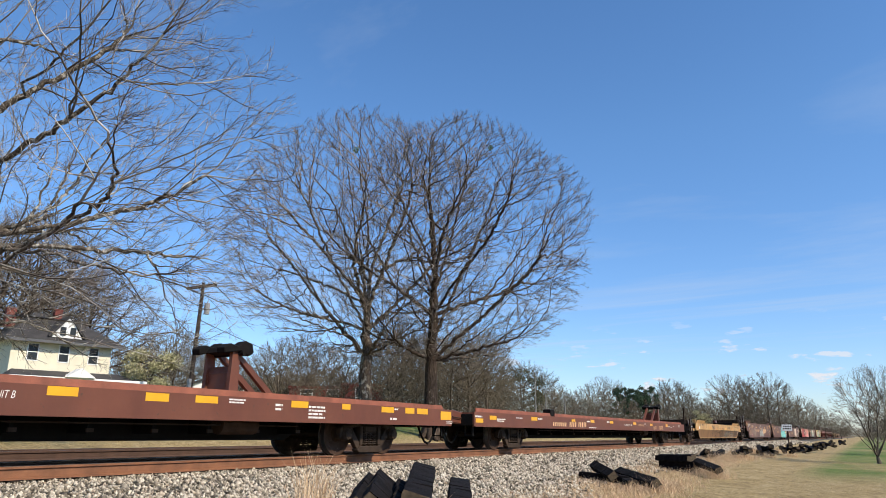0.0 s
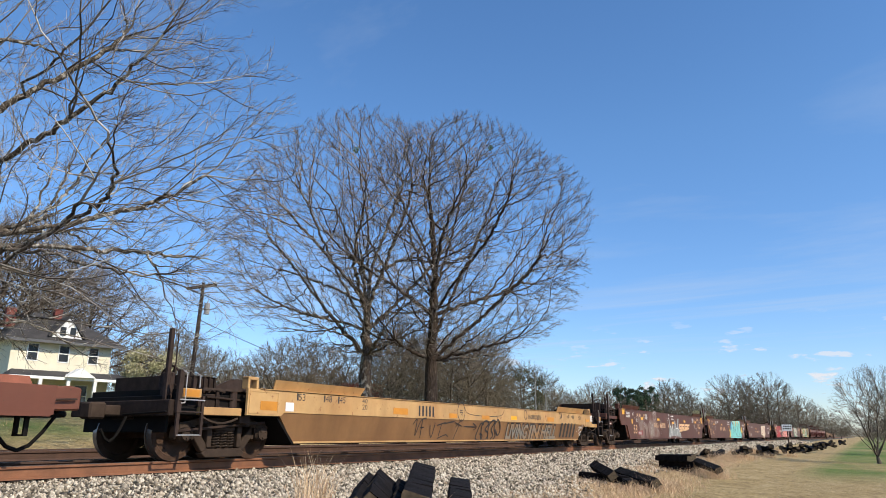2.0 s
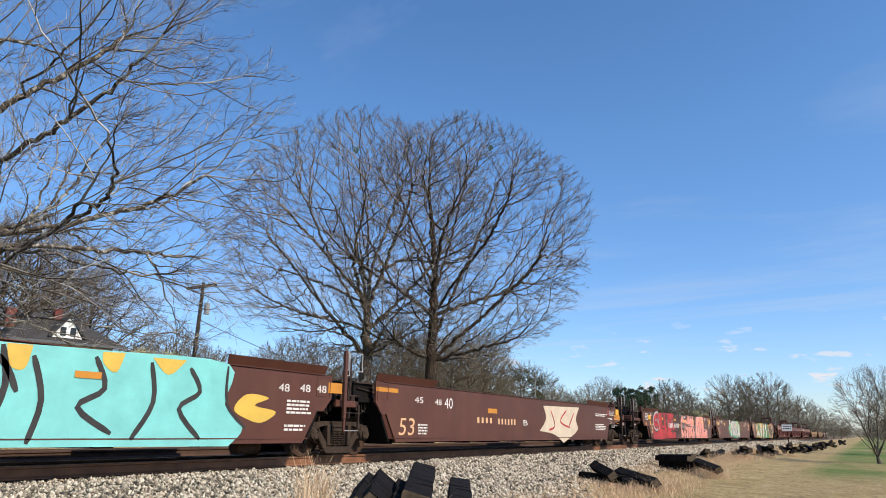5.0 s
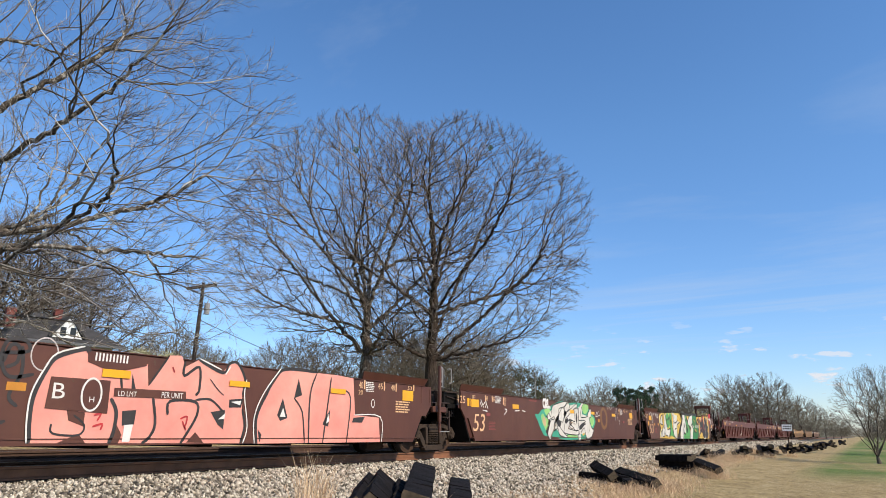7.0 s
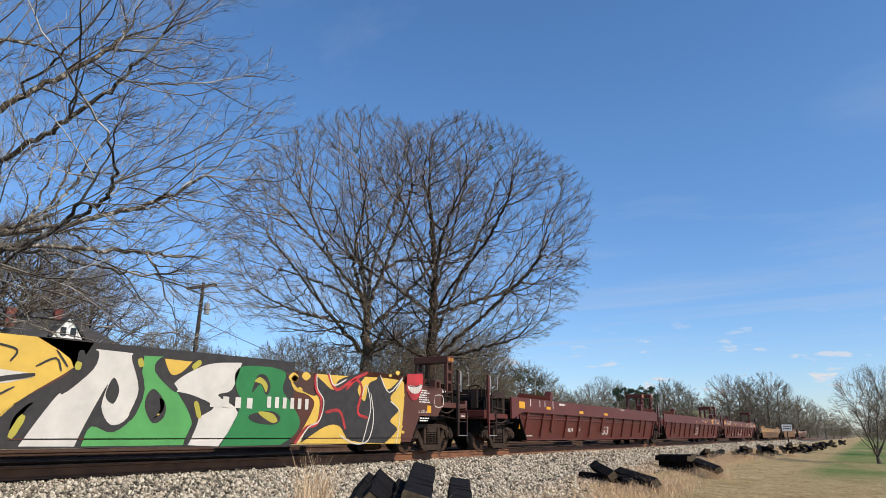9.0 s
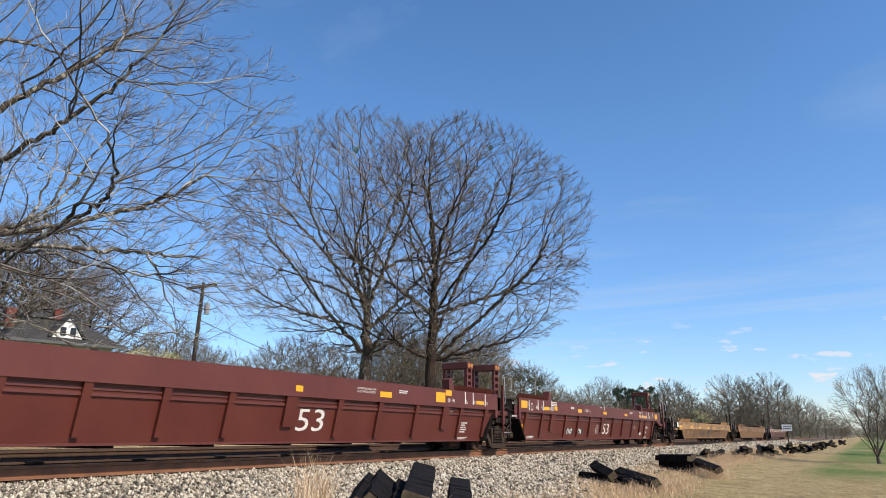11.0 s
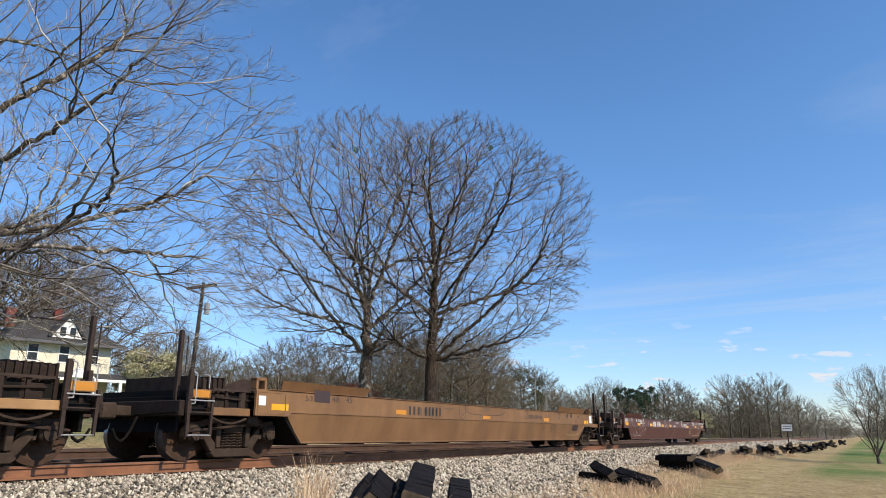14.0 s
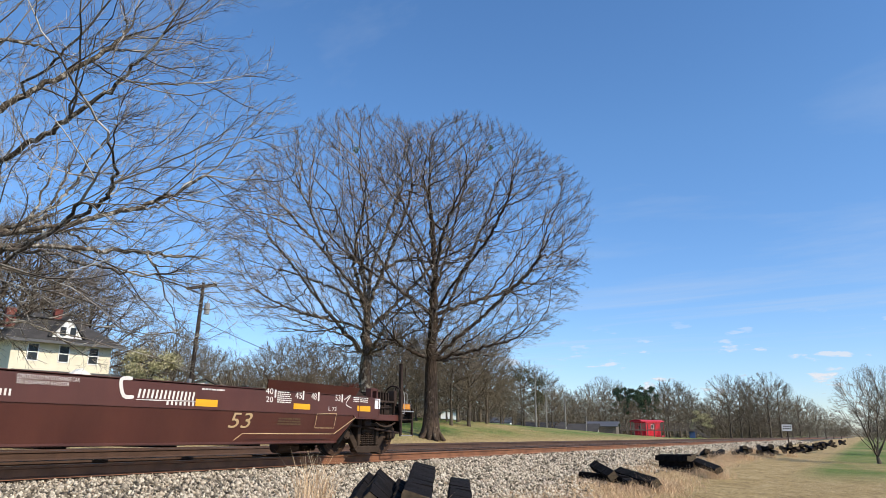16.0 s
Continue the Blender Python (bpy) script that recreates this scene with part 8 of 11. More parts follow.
bars(car_1, 17.54, 0.55, 0.78, 0.16, 3, M["cream"])
paint(car_1, "cream_emblem_block", [(12.12, 0.84, 1), (12.78, 0.84, 1), (12.90, 1.15, 1), (12.24, 1.15, 1)], M["cream"], 1, False)
paint(car_1, "maroon_patch", [(12.34, 0.955, 1), (12.70, 0.955, 1), (12.73, 1.03, 1), (12.37, 1.03, 1)], M["maroon"], 2, False)
paint(car_1, "cream_emblem_block", [(12.86, 0.84, 1), (13.52, 0.84, 1), (13.64, 1.15, 1), (12.98, 1.15, 1)], M["cream"], 1, False)
paint(car_1, "maroon_patch", [(13.08, 0.955, 1), (13.44, 0.955, 1), (13.47, 1.03, 1), (13.11, 1.03, 1)], M["maroon"], 2, False)
paint(car_1, "cream_emblem_block", [(13.60, 0.84, 1), (14.26, 0.84, 1), (14.38, 1.15, 1), (13.72, 1.15, 1)], M["cream"], 1, False)
paint(car_1, "maroon_patch", [(13.82, 0.955, 1), (14.18, 0.955, 1), (14.21, 1.03, 1), (13.85, 1.03, 1)], M["maroon"], 2, False)
paint(car_1, "cream_emblem_block", [(14.34, 0.84, 1), (14.78, 0.84, 1), (15.12, 1.15, 1), (14.46, 1.15, 1)], M["cream"], 1, False)
paint(car_1, "maroon_patch", [(14.56, 0.955, 1), (14.92, 0.955, 1), (14.95, 1.03, 1), (14.59, 1.03, 1)], M["maroon"], 2, False)
paint(car_1, "cream_emblem_swoosh", [(11.81, 0.63, 1), (12.11, 0.73, 1), (12.96, 0.8, 1), (14.78, 0.83, 1), (13.71, 0.75), (12.26, 0.67)], M["cream"], 2, False)
stroke(car_1, "graffiti_line", [(16.78, 1.2), (16.91, 0.9), (17.13, 0.8), (17.05, 0.63)], 0.015, M["chalk"], 2)
stroke(car_1, "graffiti_line", [(16.99, 0.8), (17.26, 0.94), (17.33, 0.76)], 0.015, M["chalk"], 2)
stroke(car_1, "graffiti_line", [(17.99, 1.43), (18.09, 1.3), (18.33, 1.34)], 0.015, M["chalk"], 2)
stroke(car_1, "graffiti_line", [(18.32, 1.54), (18.25, 1.34), (18.62, 1.36)], 0.015, M["chalk"], 2)

# car_2
tape(car_2, 0.86, 1.5, 0.65, 0.12, M["orange"])
text(car_2, "125 T", 0.89, 1.31, 0.14, M["cream"], 0.6, 0.0)
tape(car_2, 1.37, 0.95, 0.17, 0.22, M["yellow"])
text(car_2, "53", 1.6, 0.54, 0.42, M["cream"], 0.68, 0.2)
text(car_2, "53", 1.63, 1.4, 0.14, M["cream"], 0.2, 0.0)
tape(car_2, 1.6, 1.37, 0.045, 0.18, M["cream"])
text(car_2, "48", 2.44, 1.4, 0.13, M["cream"], 0.18, 0.0)
tape(car_2, 2.39, 1.37, 0.045, 0.17, M["cream"])
text(car_2, "45", 2.92, 1.4, 0.13, M["cream"], 0.18, 0.0)
tape(car_2, 2.85, 1.36, 0.045, 0.18, M["cream"])
text(car_2, "40", 3.68, 1.41, 0.13, M["cream"], 0.21, 0.0)
tape(car_2, 3.64, 1.37, 0.045, 0.18, M["cream"])
text(car_2, "20", 3.69, 1.26, 0.12, M["cream"], 0.18, 0.0)
bars(car_2, 3.94, 1.29, 0.38, 0.24, 6, M["white"])
bars(car_2, 4.54, 1.42, 0.58, 0.12, 2, M["white"])
tape(car_2, 3.07, 1.25, 0.47, 0.09, M["yellow"])
tape(car_2, 6.35, 1.26, 0.44, 0.1, M["yellow"])
tape(car_2, 9.65, 1.12, 0.4, 0.1, M["orange"])
ring(car_2, 3.68, 1.01, 0.09, 0.12, 0.02, M["white"], 1)
bars(car_2, 2.6, 0.55, 0.48, 0.23, 4, M["cream"])
marks(car_2, 4, 5.61, 0.86, 0.83, 0.24, M["cream"], 0.0)
marks(car_2, 6, 6.8, 0.85, 1.21, 0.26, M["cream"], 0.0)
text(car_2, "C", 8.71, 0.86, 0.22, M["cream"], 0.24, 0.0)
bars(car_2, 9.33, 1.47, 0.95, 0.1, 1, M["white"])
bars(car_2, 9.26, 1.31, 1.09, 0.09, 1, M["white"])
stroke(car_2, "graffiti_line", [(2.63, 0.82), (3.12, 0.83), (3.06, 0.54), (2.56, 0.54), (2.63, 0.82)], 0.015, M["cream"], 1)
stroke(car_2, "graffiti_line", [(1.9, 1.34), (2.07, 1.46), (2.17, 1.24), (2.34, 1.36), (2.52, 1.26), (2.7, 1.38), (2.68, 1.15), (2.45, 1.11)], 0.015, M["chalk"], 2)
stroke(car_2, "graffiti_line", [(2.14, 1.56), (2.41, 1.63)], 0.015, M["chalk"], 2)
paint(car_2, "graffiti", [(9.7, 0.33, 1), (10.04, 0.7), (9.68, 0.98), (9.93, 0.92), (9.86, 1.16), (10.19, 0.89), (10.34, 0.99), (10.48, 0.71), (10.47, 0.33, 1)], M["gyellow"], 2)
paint(car_2, "graffiti", [(10.32, 0.29, 1), (10.41, 0.88), (10.82, 1.45), (11.15, 1.67), (11.86, 1.65), (13.44, 1.69), (15.78, 1.69), (15.76, 0.97), (16.22, 0.57), (15.91, 0.25, 1)], M["turquoise"], 2)
paint(car_2, "graffiti", [(10.41, 0.88), (10.82, 1.45), (11.15, 1.65), (11.52, 1.64), (11.21, 1.15), (10.8, 0.97)], M["skyblue"], 3)
stroke(car_2, "graffiti_line", [(11.0, 0.97), (11.29, 1.15), (11.19, 0.8), (10.94, 0.38)], 0.09, M["blacktxt"], 4)
stroke(car_2, "graffiti_line", [(11.85, 1.62), (11.96, 1.08), (11.8, 0.46)], 0.09, M["blacktxt"], 4)
stroke(car_2, "graffiti_line", [(12.28, 1.51), (12.47, 0.91), (12.35, 0.32)], 0.09, M["blacktxt"], 4)
stroke(car_2, "graffiti_line", [(13.2, 1.58), (13.4, 1.12), (13.01, 0.83), (13.59, 0.46)], 0.09, M["blacktxt"], 4)
stroke(car_2, "graffiti_line", [(14.17, 1.58), (14.27, 0.95), (13.93, 0.37)], 0.09, M["blacktxt"], 4)
stroke(car_2, "graffiti_line", [(14.94, 1.55), (15.18, 1.16), (14.78, 0.86), (15.26, 0.37)], 0.09, M["blacktxt"], 4)
stroke(car_2, "graffiti_line", [(11.23, 1.64), (11.84, 1.44), (12.12, 1.0)], 0.09, M["blacktxt"], 4)
stroke(car_2, "graffiti_line", [(10.4, 0.38), (10.49, 0.88), (10.82, 1.43), (11.23, 1.66)], 0.06, M["blacktxt"], 4)
stroke(car_2, "graffiti_line", [(15.77, 1.65), (15.81, 0.97), (16.28, 0.57)], 0.06, M["blacktxt"], 4)
paint(car_2, "graffiti", [(11.9, 1.64, 1), (12.25, 1.65, 1), (12.18, 1.32), (11.97, 1.35)], M["gyellow"], 4)
paint(car_2, "graffiti", [(13.3, 1.66, 1), (13.68, 1.68, 1), (13.56, 1.37), (13.33, 1.49)], M["gyellow"], 4)
paint(car_2, "graffiti", [(14.18, 1.66, 1), (14.85, 1.67, 1), (14.51, 1.4)], M["gyellow"], 4)
tape(car_2, 12.9, 1.25, 0.42, 0.1, M["orange"], layer=5)

# car_2
paint(car_2, "graffiti", [(15.98, 0.91), (16.28, 1.18), (16.84, 1.13), (16.48, 0.98), (17.05, 0.88), (16.68, 0.67), (16.24, 0.75)], M["gyellow"], 2)
tape(car_2, 18.58, 1.32, 0.46, 0.22, M["orange"])
bars(car_2, 17.34, 0.84, 0.8, 0.3, 4, M["white"])
bars(car_2, 17.3, 0.51, 0.67, 0.15, 2, M["white"])
text(car_2, "48", 17.09, 1.28, 0.15, M["white"], 0.3, 0.0)
text(car_2, "48", 17.7, 1.3, 0.15, M["white"], 0.31, 0.0)
text(car_2, "48", 18.2, 1.31, 0.15, M["white"], 0.32, 0.0)

# car_3
text(car_3, "53", 1.77, 0.45, 0.41, M["cream"], 0.71, 0.1)
tape(car_3, 0.81, 1.45, 0.91, 0.1, M["orange"])
bars(car_3, 2.64, 0.45, 0.49, 0.29, 4, M["white"])
text(car_3, "45", 2.47, 1.25, 0.15, M["white"], 0.41, 0.0)
text(car_3, "48", 3.46, 1.23, 0.15, M["white"], 0.34, 0.0)
text(car_3, "40", 3.96, 1.16, 0.28, M["white"], 0.44, 0.0)
tape(car_3, 6.55, 1.1, 0.61, 0.14, M["orange"])
marks(car_3, 4, 5.8, 0.8, 1.08, 0.16, M["cream"], 0.0)
marks(car_3, 6, 7.18, 0.78, 1.38, 0.17, M["cream"], 0.0)
text(car_3, "B", 9.11, 0.77, 0.17, M["white"], 0.34, 0.0)
paint(car_3, "graffiti", [(10.83, 1.47, 1), (14.51, 1.53, 1), (14.07, 1.07), (14.21, 0.65), (12.69, 0.18, 1), (11.76, 0.49), (10.45, 0.6, 1), (11.06, 1.03)], M["creamfill"], 2)
stroke(car_3, "graffiti_line", [(11.52, 1.34), (11.86, 0.79), (11.31, 0.64)], 0.07, M["redpaint"], 3)
stroke(car_3, "graffiti_line", [(13.08, 1.37), (12.42, 0.95), (13.41, 0.74)], 0.07, M["redpaint"], 3)
stroke(car_3, "graffiti_line", [(13.87, 1.29), (13.3, 0.8)], 0.07, M["redpaint"], 3)
bars(car_3, 16.47, 1.23, 1.59, 0.14, 2, M["white"])
tape(car_3, 19.0, 1.13, 0.87, 0.22, M["orange"])
bars(car_3, 16.41, 0.66, 1.41, 0.27, 4, M["white"])

# car_3
text(car_3, "2 INCH H P COMP SHOES", 18.36, 1.44, 0.06, M["white"], 0.73, 0.0)
text(car_3, "No. 24 BRAKE BEAMS", 18.36, 1.38, 0.06, M["white"], 0.63, 0.0)
bars(car_3, 18.36, 1.3, 0.72, 0.07, 1, M["white"])
bars(car_3, 18.09, 1.15, 0.74, 0.06, 1, M["white"])
bars(car_3, 18.36, 1.12, 0.53, 0.06, 1, M["white"])
text(car_3, "L 201-1", 18.36, 0.96, 0.1, M["white"], 0.35, 0.1)
text(car_3, "EMPTY LOAD 60%", 18.59, 0.85, 0.05, M["white"], 0.51, 0.0)
text(car_3, "JACK HERE", 19.15, 0.85, 0.06, M["white"], 0.31, 0.0)
text(car_3, "5/8 ADJ BLOCK", 18.59, 0.78, 0.05, M["white"], 0.46, 0.0)
tape(car_3, 19.28, 1.35, 0.48, 0.26, M["yellow"])
stroke(car_3, "graffiti_line", [(19.25, 1.33), (19.74, 1.34), (19.74, 1.02), (19.26, 1.03), (19.25, 1.33)], 0.02, M["orange"], 2)
paint(car_3, "stencil_panel", [(19.27, 1.3, 1), (19.71, 1.31, 1), (19.71, 1.05, 1), (19.28, 1.06, 1)], M["oldpanel"], 1, False)
paint(car_3, "graffiti_patch", [(18.02, 1.55, 1), (18.28, 1.54, 1), (18.3, 1.33, 1), (18.06, 1.31, 1)], M["fadedred"], 1, False)

# car_4
tape(car_4, 1.24, 1.28, 0.48, 0.23, M["yellow"])
text(car_4, "53", 1.75, 1.47, 0.13, M["white"], 0.17, 0.0)
tape(car_4, 1.72, 1.45, 0.045, 0.16, M["white"])
tape(car_4, 1.48, 1.0, 0.2, 0.21, M["yellow"])
tape(car_4, 0.62, 1.0, 0.25, 0.11, M["orange"])
text(car_4, "5", 1.7, 0.6, 0.47, M["cream"], 0.35, 0.15)
bars(car_4, 0.68, 1.23, 0.51, 0.36, 5, M["white"])
tape(car_4, 4.09, 1.32, 0.29, 0.1, M["yellow"])
tape(car_4, 6.87, 1.32, 0.56, 0.1, M["yellow"])

# car_4
paint(car_4, "graffiti", [(2.02, 0.28, 1), (2.05, 0.71), (2.12, 1.07), (2.22, 1.35), (2.39, 1.55), (2.81, 1.7), (3.3, 1.72, 1), (3.45, 1.68, 1), (4.11, 1.68, 1), (4.01, 1.01, 1), (4.53, 0.99, 1), (4.46, 0.26, 1)], M["redpaint"], 2)
stroke(car_4, "graffiti_line", [(3.24, 1.69), (2.81, 1.67), (2.44, 1.54), (2.22, 1.35), (2.14, 1.13), (2.25, 0.92), (2.5, 0.78), (2.83, 0.75), (3.07, 0.84)], 0.11, M["gsilver"], 4)
stroke(car_4, "graffiti_line", [(3.29, 1.73), (2.81, 1.72), (2.37, 1.58), (2.14, 1.34), (2.05, 1.13), (2.18, 0.88), (2.49, 0.7), (2.89, 0.67), (3.14, 0.82), (3.07, 0.92), (2.77, 0.88), (2.49, 0.93)], 0.05, M["blacktxt"], 3)
stroke(car_4, "graffiti_line", [(2.58, 1.21), (2.74, 1.32), (3.0, 1.26), (3.3, 1.1), (3.4, 1.08)], 0.06, M["gsilver"], 5)
stroke(car_4, "graffiti_line", [(2.54, 1.18), (2.72, 1.36), (3.02, 1.32), (3.34, 1.13), (3.1, 1.12), (2.76, 1.11), (2.54, 1.18)], 0.04, M["blacktxt"], 4)

# car_4
stroke(car_4, "graffiti_line", [(3.28, 1.76), (3.29, 1.5), (3.27, 1.28), (3.3, 1.08), (3.37, 0.98), (3.37, 0.76)], 0.07, M["gsilver"], 4)
stroke(car_4, "graffiti_line", [(3.36, 1.73), (3.36, 1.46), (3.33, 1.19), (3.43, 0.93), (3.4, 0.76)], 0.05, M["blacktxt"], 4)
stroke(car_4, "graffiti_line", [(3.9, 1.67), (3.89, 1.27), (3.85, 0.83)], 0.05, M["blacktxt"], 4)
stroke(car_4, "graffiti_line", [(3.85, 0.82), (4.23, 0.84), (4.52, 0.81), (4.48, 0.55), (4.44, 0.3)], 0.045, M["blacktxt"], 4)
paint(car_4, "graffiti", [(4.52, 1.7, 1), (5.7, 1.72, 1), (5.74, 1.08), (5.75, 0.31, 1), (4.45, 0.3, 1), (4.53, 0.65), (4.54, 1.08)], M["redpaint"], 2)
stroke(car_4, "graffiti_line", [(4.57, 0.82), (4.5, 0.55), (4.45, 0.3)], 0.045, M["blacktxt"], 4)
paint(car_4, "maroon_patch", [(4.89, 1.7, 1), (5.19, 1.69, 1), (5.21, 1.26), (5.2, 0.81), (5.11, 0.67), (5.0, 0.85), (4.95, 1.3)], M["maroon"], 3)
stroke(car_4, "graffiti_line", [(4.89, 1.71), (4.92, 1.3), (4.99, 0.85), (5.11, 0.66), (5.2, 0.8), (5.22, 1.26), (5.2, 1.69)], 0.045, M["blacktxt"], 4)
paint(car_4, "graffiti", [(5.79, 1.7, 1), (6.81, 1.72, 1), (6.88, 1.39, 1), (6.83, 1.14), (7.01, 0.74), (7.16, 0.67, 1), (7.08, 0.3, 1), (5.69, 0.31, 1), (5.75, 0.93)], M["redpaint"], 2)
stroke(car_4, "graffiti_line", [(5.76, 1.71), (5.76, 1.14), (5.72, 0.77), (5.69, 0.31)], 0.045, M["blacktxt"], 4)
paint(car_4, "maroon_patch", [(6.09, 1.26), (6.33, 1.39), (6.66, 1.37), (6.91, 1.36), (6.76, 1.2), (6.31, 1.16)], M["maroon"], 3)
stroke(car_4, "graffiti_line", [(6.09, 1.26), (6.33, 1.39), (6.66, 1.37), (6.91, 1.36), (6.76, 1.2), (6.31, 1.16), (6.09, 1.26)], 0.04, M["blacktxt"], 4)
paint(car_4, "maroon_patch", [(5.98, 0.72), (6.28, 0.8), (6.88, 0.75), (7.16, 0.69), (6.66, 0.66), (6.23, 0.66)], M["maroon"], 3)
stroke(car_4, "graffiti_line", [(5.98, 0.72), (6.28, 0.8), (6.88, 0.75), (7.16, 0.69), (6.66, 0.66), (6.23, 0.66), (5.98, 0.72)], 0.04, M["blacktxt"], 4)
paint(car_4, "graffiti", [(6.22, 1.26), (6.41, 1.34), (6.66, 1.29), (6.43, 1.2)], M["redpaint"], 4)
stroke(car_4, "graffiti_line", [(6.22, 1.26), (6.41, 1.35), (6.67, 1.29), (6.43, 1.19), (6.22, 1.26)], 0.012, M["chalk"], 5)
stroke(car_4, "graffiti_line", [(6.85, 1.71), (6.86, 1.38)], 0.04, M["blacktxt"], 4)
stroke(car_4, "graffiti_line", [(7.17, 0.67), (7.08, 0.3)], 0.04, M["blacktxt"], 4)
stroke(car_4, "graffiti_line", [(7.48, 1.67), (7.29, 1.61), (7.25, 1.48), (7.42, 1.4), (7.5, 1.23), (7.32, 1.2)], 0.05, M["blacktxt"], 2)
stroke(car_4, "graffiti_line", [(7.62, 1.64), (7.61, 1.26), (7.78, 1.3)], 0.05, M["blacktxt"], 2)
stroke(car_4, "graffiti_line", [(7.79, 1.63), (7.84, 1.24), (7.98, 1.28), (7.99, 1.62)], 0.05, M["blacktxt"], 2)
stroke(car_4, "graffiti_line", [(8.16, 1.51), (8.49, 1.56), (8.43, 1.7), (8.2, 1.68), (8.15, 1.43), (8.28, 1.2), (8.61, 1.25)], 0.05, M["blacktxt"], 2)
stroke(car_4, "graffiti_line", [(7.39, 0.87), (7.38, 0.53), (7.56, 0.59)], 0.05, M["blacktxt"], 2)
stroke(car_4, "graffiti_line", [(7.64, 0.91), (7.63, 0.56), (7.83, 0.76), (7.89, 0.56)], 0.05, M["blacktxt"], 2)
stroke(car_4, "graffiti_line", [(7.99, 0.89), (8.06, 0.56), (8.33, 0.62)], 0.05, M["blacktxt"], 2)
stroke(car_4, "graffiti_line", [(7.07, 1.2), (7.17, 1.44), (6.96, 1.54)], 0.05, M["blacktxt"], 2)
stroke(car_4, "graffiti_line", [(3.97, 0.65), (4.48, 0.64)], 0.012, M["chalk"], 5)
stroke(car_4, "graffiti_line", [(5.01, 1.21), (5.18, 1.36), (5.23, 1.19), (5.47, 1.29)], 0.012, M["chalk"], 5)
marks(car_4, 4, 5.46, 0.9, 1.22, 0.26, M["white"], 0.0, 6)
marks(car_4, 6, 6.85, 0.91, 1.25, 0.24, M["white"], 0.0, 6)

# car_4
paint(car_4, "graffiti", [(8.67, 0.33, 1), (8.63, 0.66, 1), (8.64, 0.97, 1), (8.76, 1.32, 1), (8.9, 1.53, 1), (9.29, 1.68, 1), (9.68, 1.52, 1), (9.87, 1.54, 1), (10.39, 1.54, 1), (10.44, 1.21, 1), (10.78, 1.72, 1), (11.03, 1.74, 1), (11.12, 1.56, 1), (11.39, 1.7, 1), (11.94, 1.52, 1), (12.07, 1.69, 1), (12.27, 1.72, 1), (12.48, 1.44, 1), (12.44, 1.15, 1), (12.46, 0.9, 1), (12.55, 0.6, 1), (12.47, 0.3, 1)], M["pinkpaint"], 2, False)
paint(car_4, "graffiti", [(12.91, 0.29, 1), (12.83, 0.75, 1), (13.04, 1.18, 1), (13.45, 1.69, 1), (14.46, 1.71, 1), (15.21, 1.71, 1), (15.71, 1.68, 1), (15.82, 0.88, 1), (16.72, 0.84, 1), (16.79, 0.29, 1)], M["pinkpaint"], 2, False)
paint(car_4, "graffiti", [(9.15, 0.79, 1), (9.43, 0.76, 1), (9.43, 0.56, 1), (9.19, 0.64, 1)], M["maroon"], 3, False)
paint(car_4, "graffiti", [(9.07, 0.33, 1), (9.37, 0.46, 1), (9.5, 0.32, 1)], M["maroon"], 3, False)
paint(car_4, "graffiti", [(10.44, 1.2, 1), (10.6, 1.47, 1), (10.4, 1.5, 1)], M["maroon"], 3, False)
paint(car_4, "graffiti", [(11.28, 0.32, 1), (11.45, 0.49, 1), (11.65, 0.31, 1)], M["maroon"], 3, False)
paint(car_4, "graffiti", [(12.55, 0.6, 1), (12.53, 0.3, 1), (12.91, 0.29, 1), (12.84, 0.7, 1)], M["maroon"], 3, False)
paint(car_4, "graffiti", [(9.87, 0.32, 1), (9.95, 0.61, 1), (10.07, 0.44, 1), (10.02, 0.32, 1)], M["maroon"], 3, False)
paint(car_4, "graffiti", [(10.03, 0.8, 1), (10.27, 0.82, 1), (10.26, 0.6, 1), (10.05, 0.58, 1)], M["blacktxt"], 4, False)
paint(car_4, "graffiti", [(10.14, 1.13, 1), (10.13, 1.37, 1), (10.22, 1.13, 1)], M["blacktxt"], 4, False)
paint(car_4, "graffiti", [(11.74, 0.83, 1), (12.06, 0.88, 1), (12.05, 0.54, 1), (11.92, 0.62, 1)], M["blacktxt"], 4, False)
paint(car_4, "graffiti", [(12.14, 1.06, 1), (12.47, 1.09, 1), (12.43, 0.93, 1), (12.14, 0.92, 1)], M["blacktxt"], 4, False)
paint(car_4, "graffiti", [(13.37, 0.82, 1), (13.5, 1.15, 1), (13.66, 0.77, 1), (13.46, 0.71, 1)], M["blacktxt"], 4, False)
paint(car_4, "graffiti", [(13.82, 1.16, 1), (13.92, 1.56, 1), (14.05, 1.23, 1)], M["blacktxt"], 4, False)
paint(car_4, "graffiti", [(14.8, 0.8, 1), (14.95, 0.97, 1), (14.91, 0.62, 1), (14.72, 0.66, 1)], M["blacktxt"], 4, False)
paint(car_4, "graffiti", [(15.76, 0.82, 1), (16.17, 0.85, 1), (16.08, 0.72, 1), (15.71, 0.72, 1)], M["blacktxt"], 4, False)
paint(car_4, "graffiti", [(12.88, 0.55, 1), (12.99, 0.45, 1), (12.95, 0.3, 1)], M["blacktxt"], 4, False)
paint(car_4, "graffiti", [(10.09, 0.59, 1), (10.24, 0.6, 1), (10.21, 0.34, 1), (10.08, 0.34, 1)], M["white"], 5, False)
paint(car_4, "graffiti", [(11.92, 0.71, 1), (12.07, 0.82, 1), (12.06, 0.72, 1)], M["white"], 5, False)
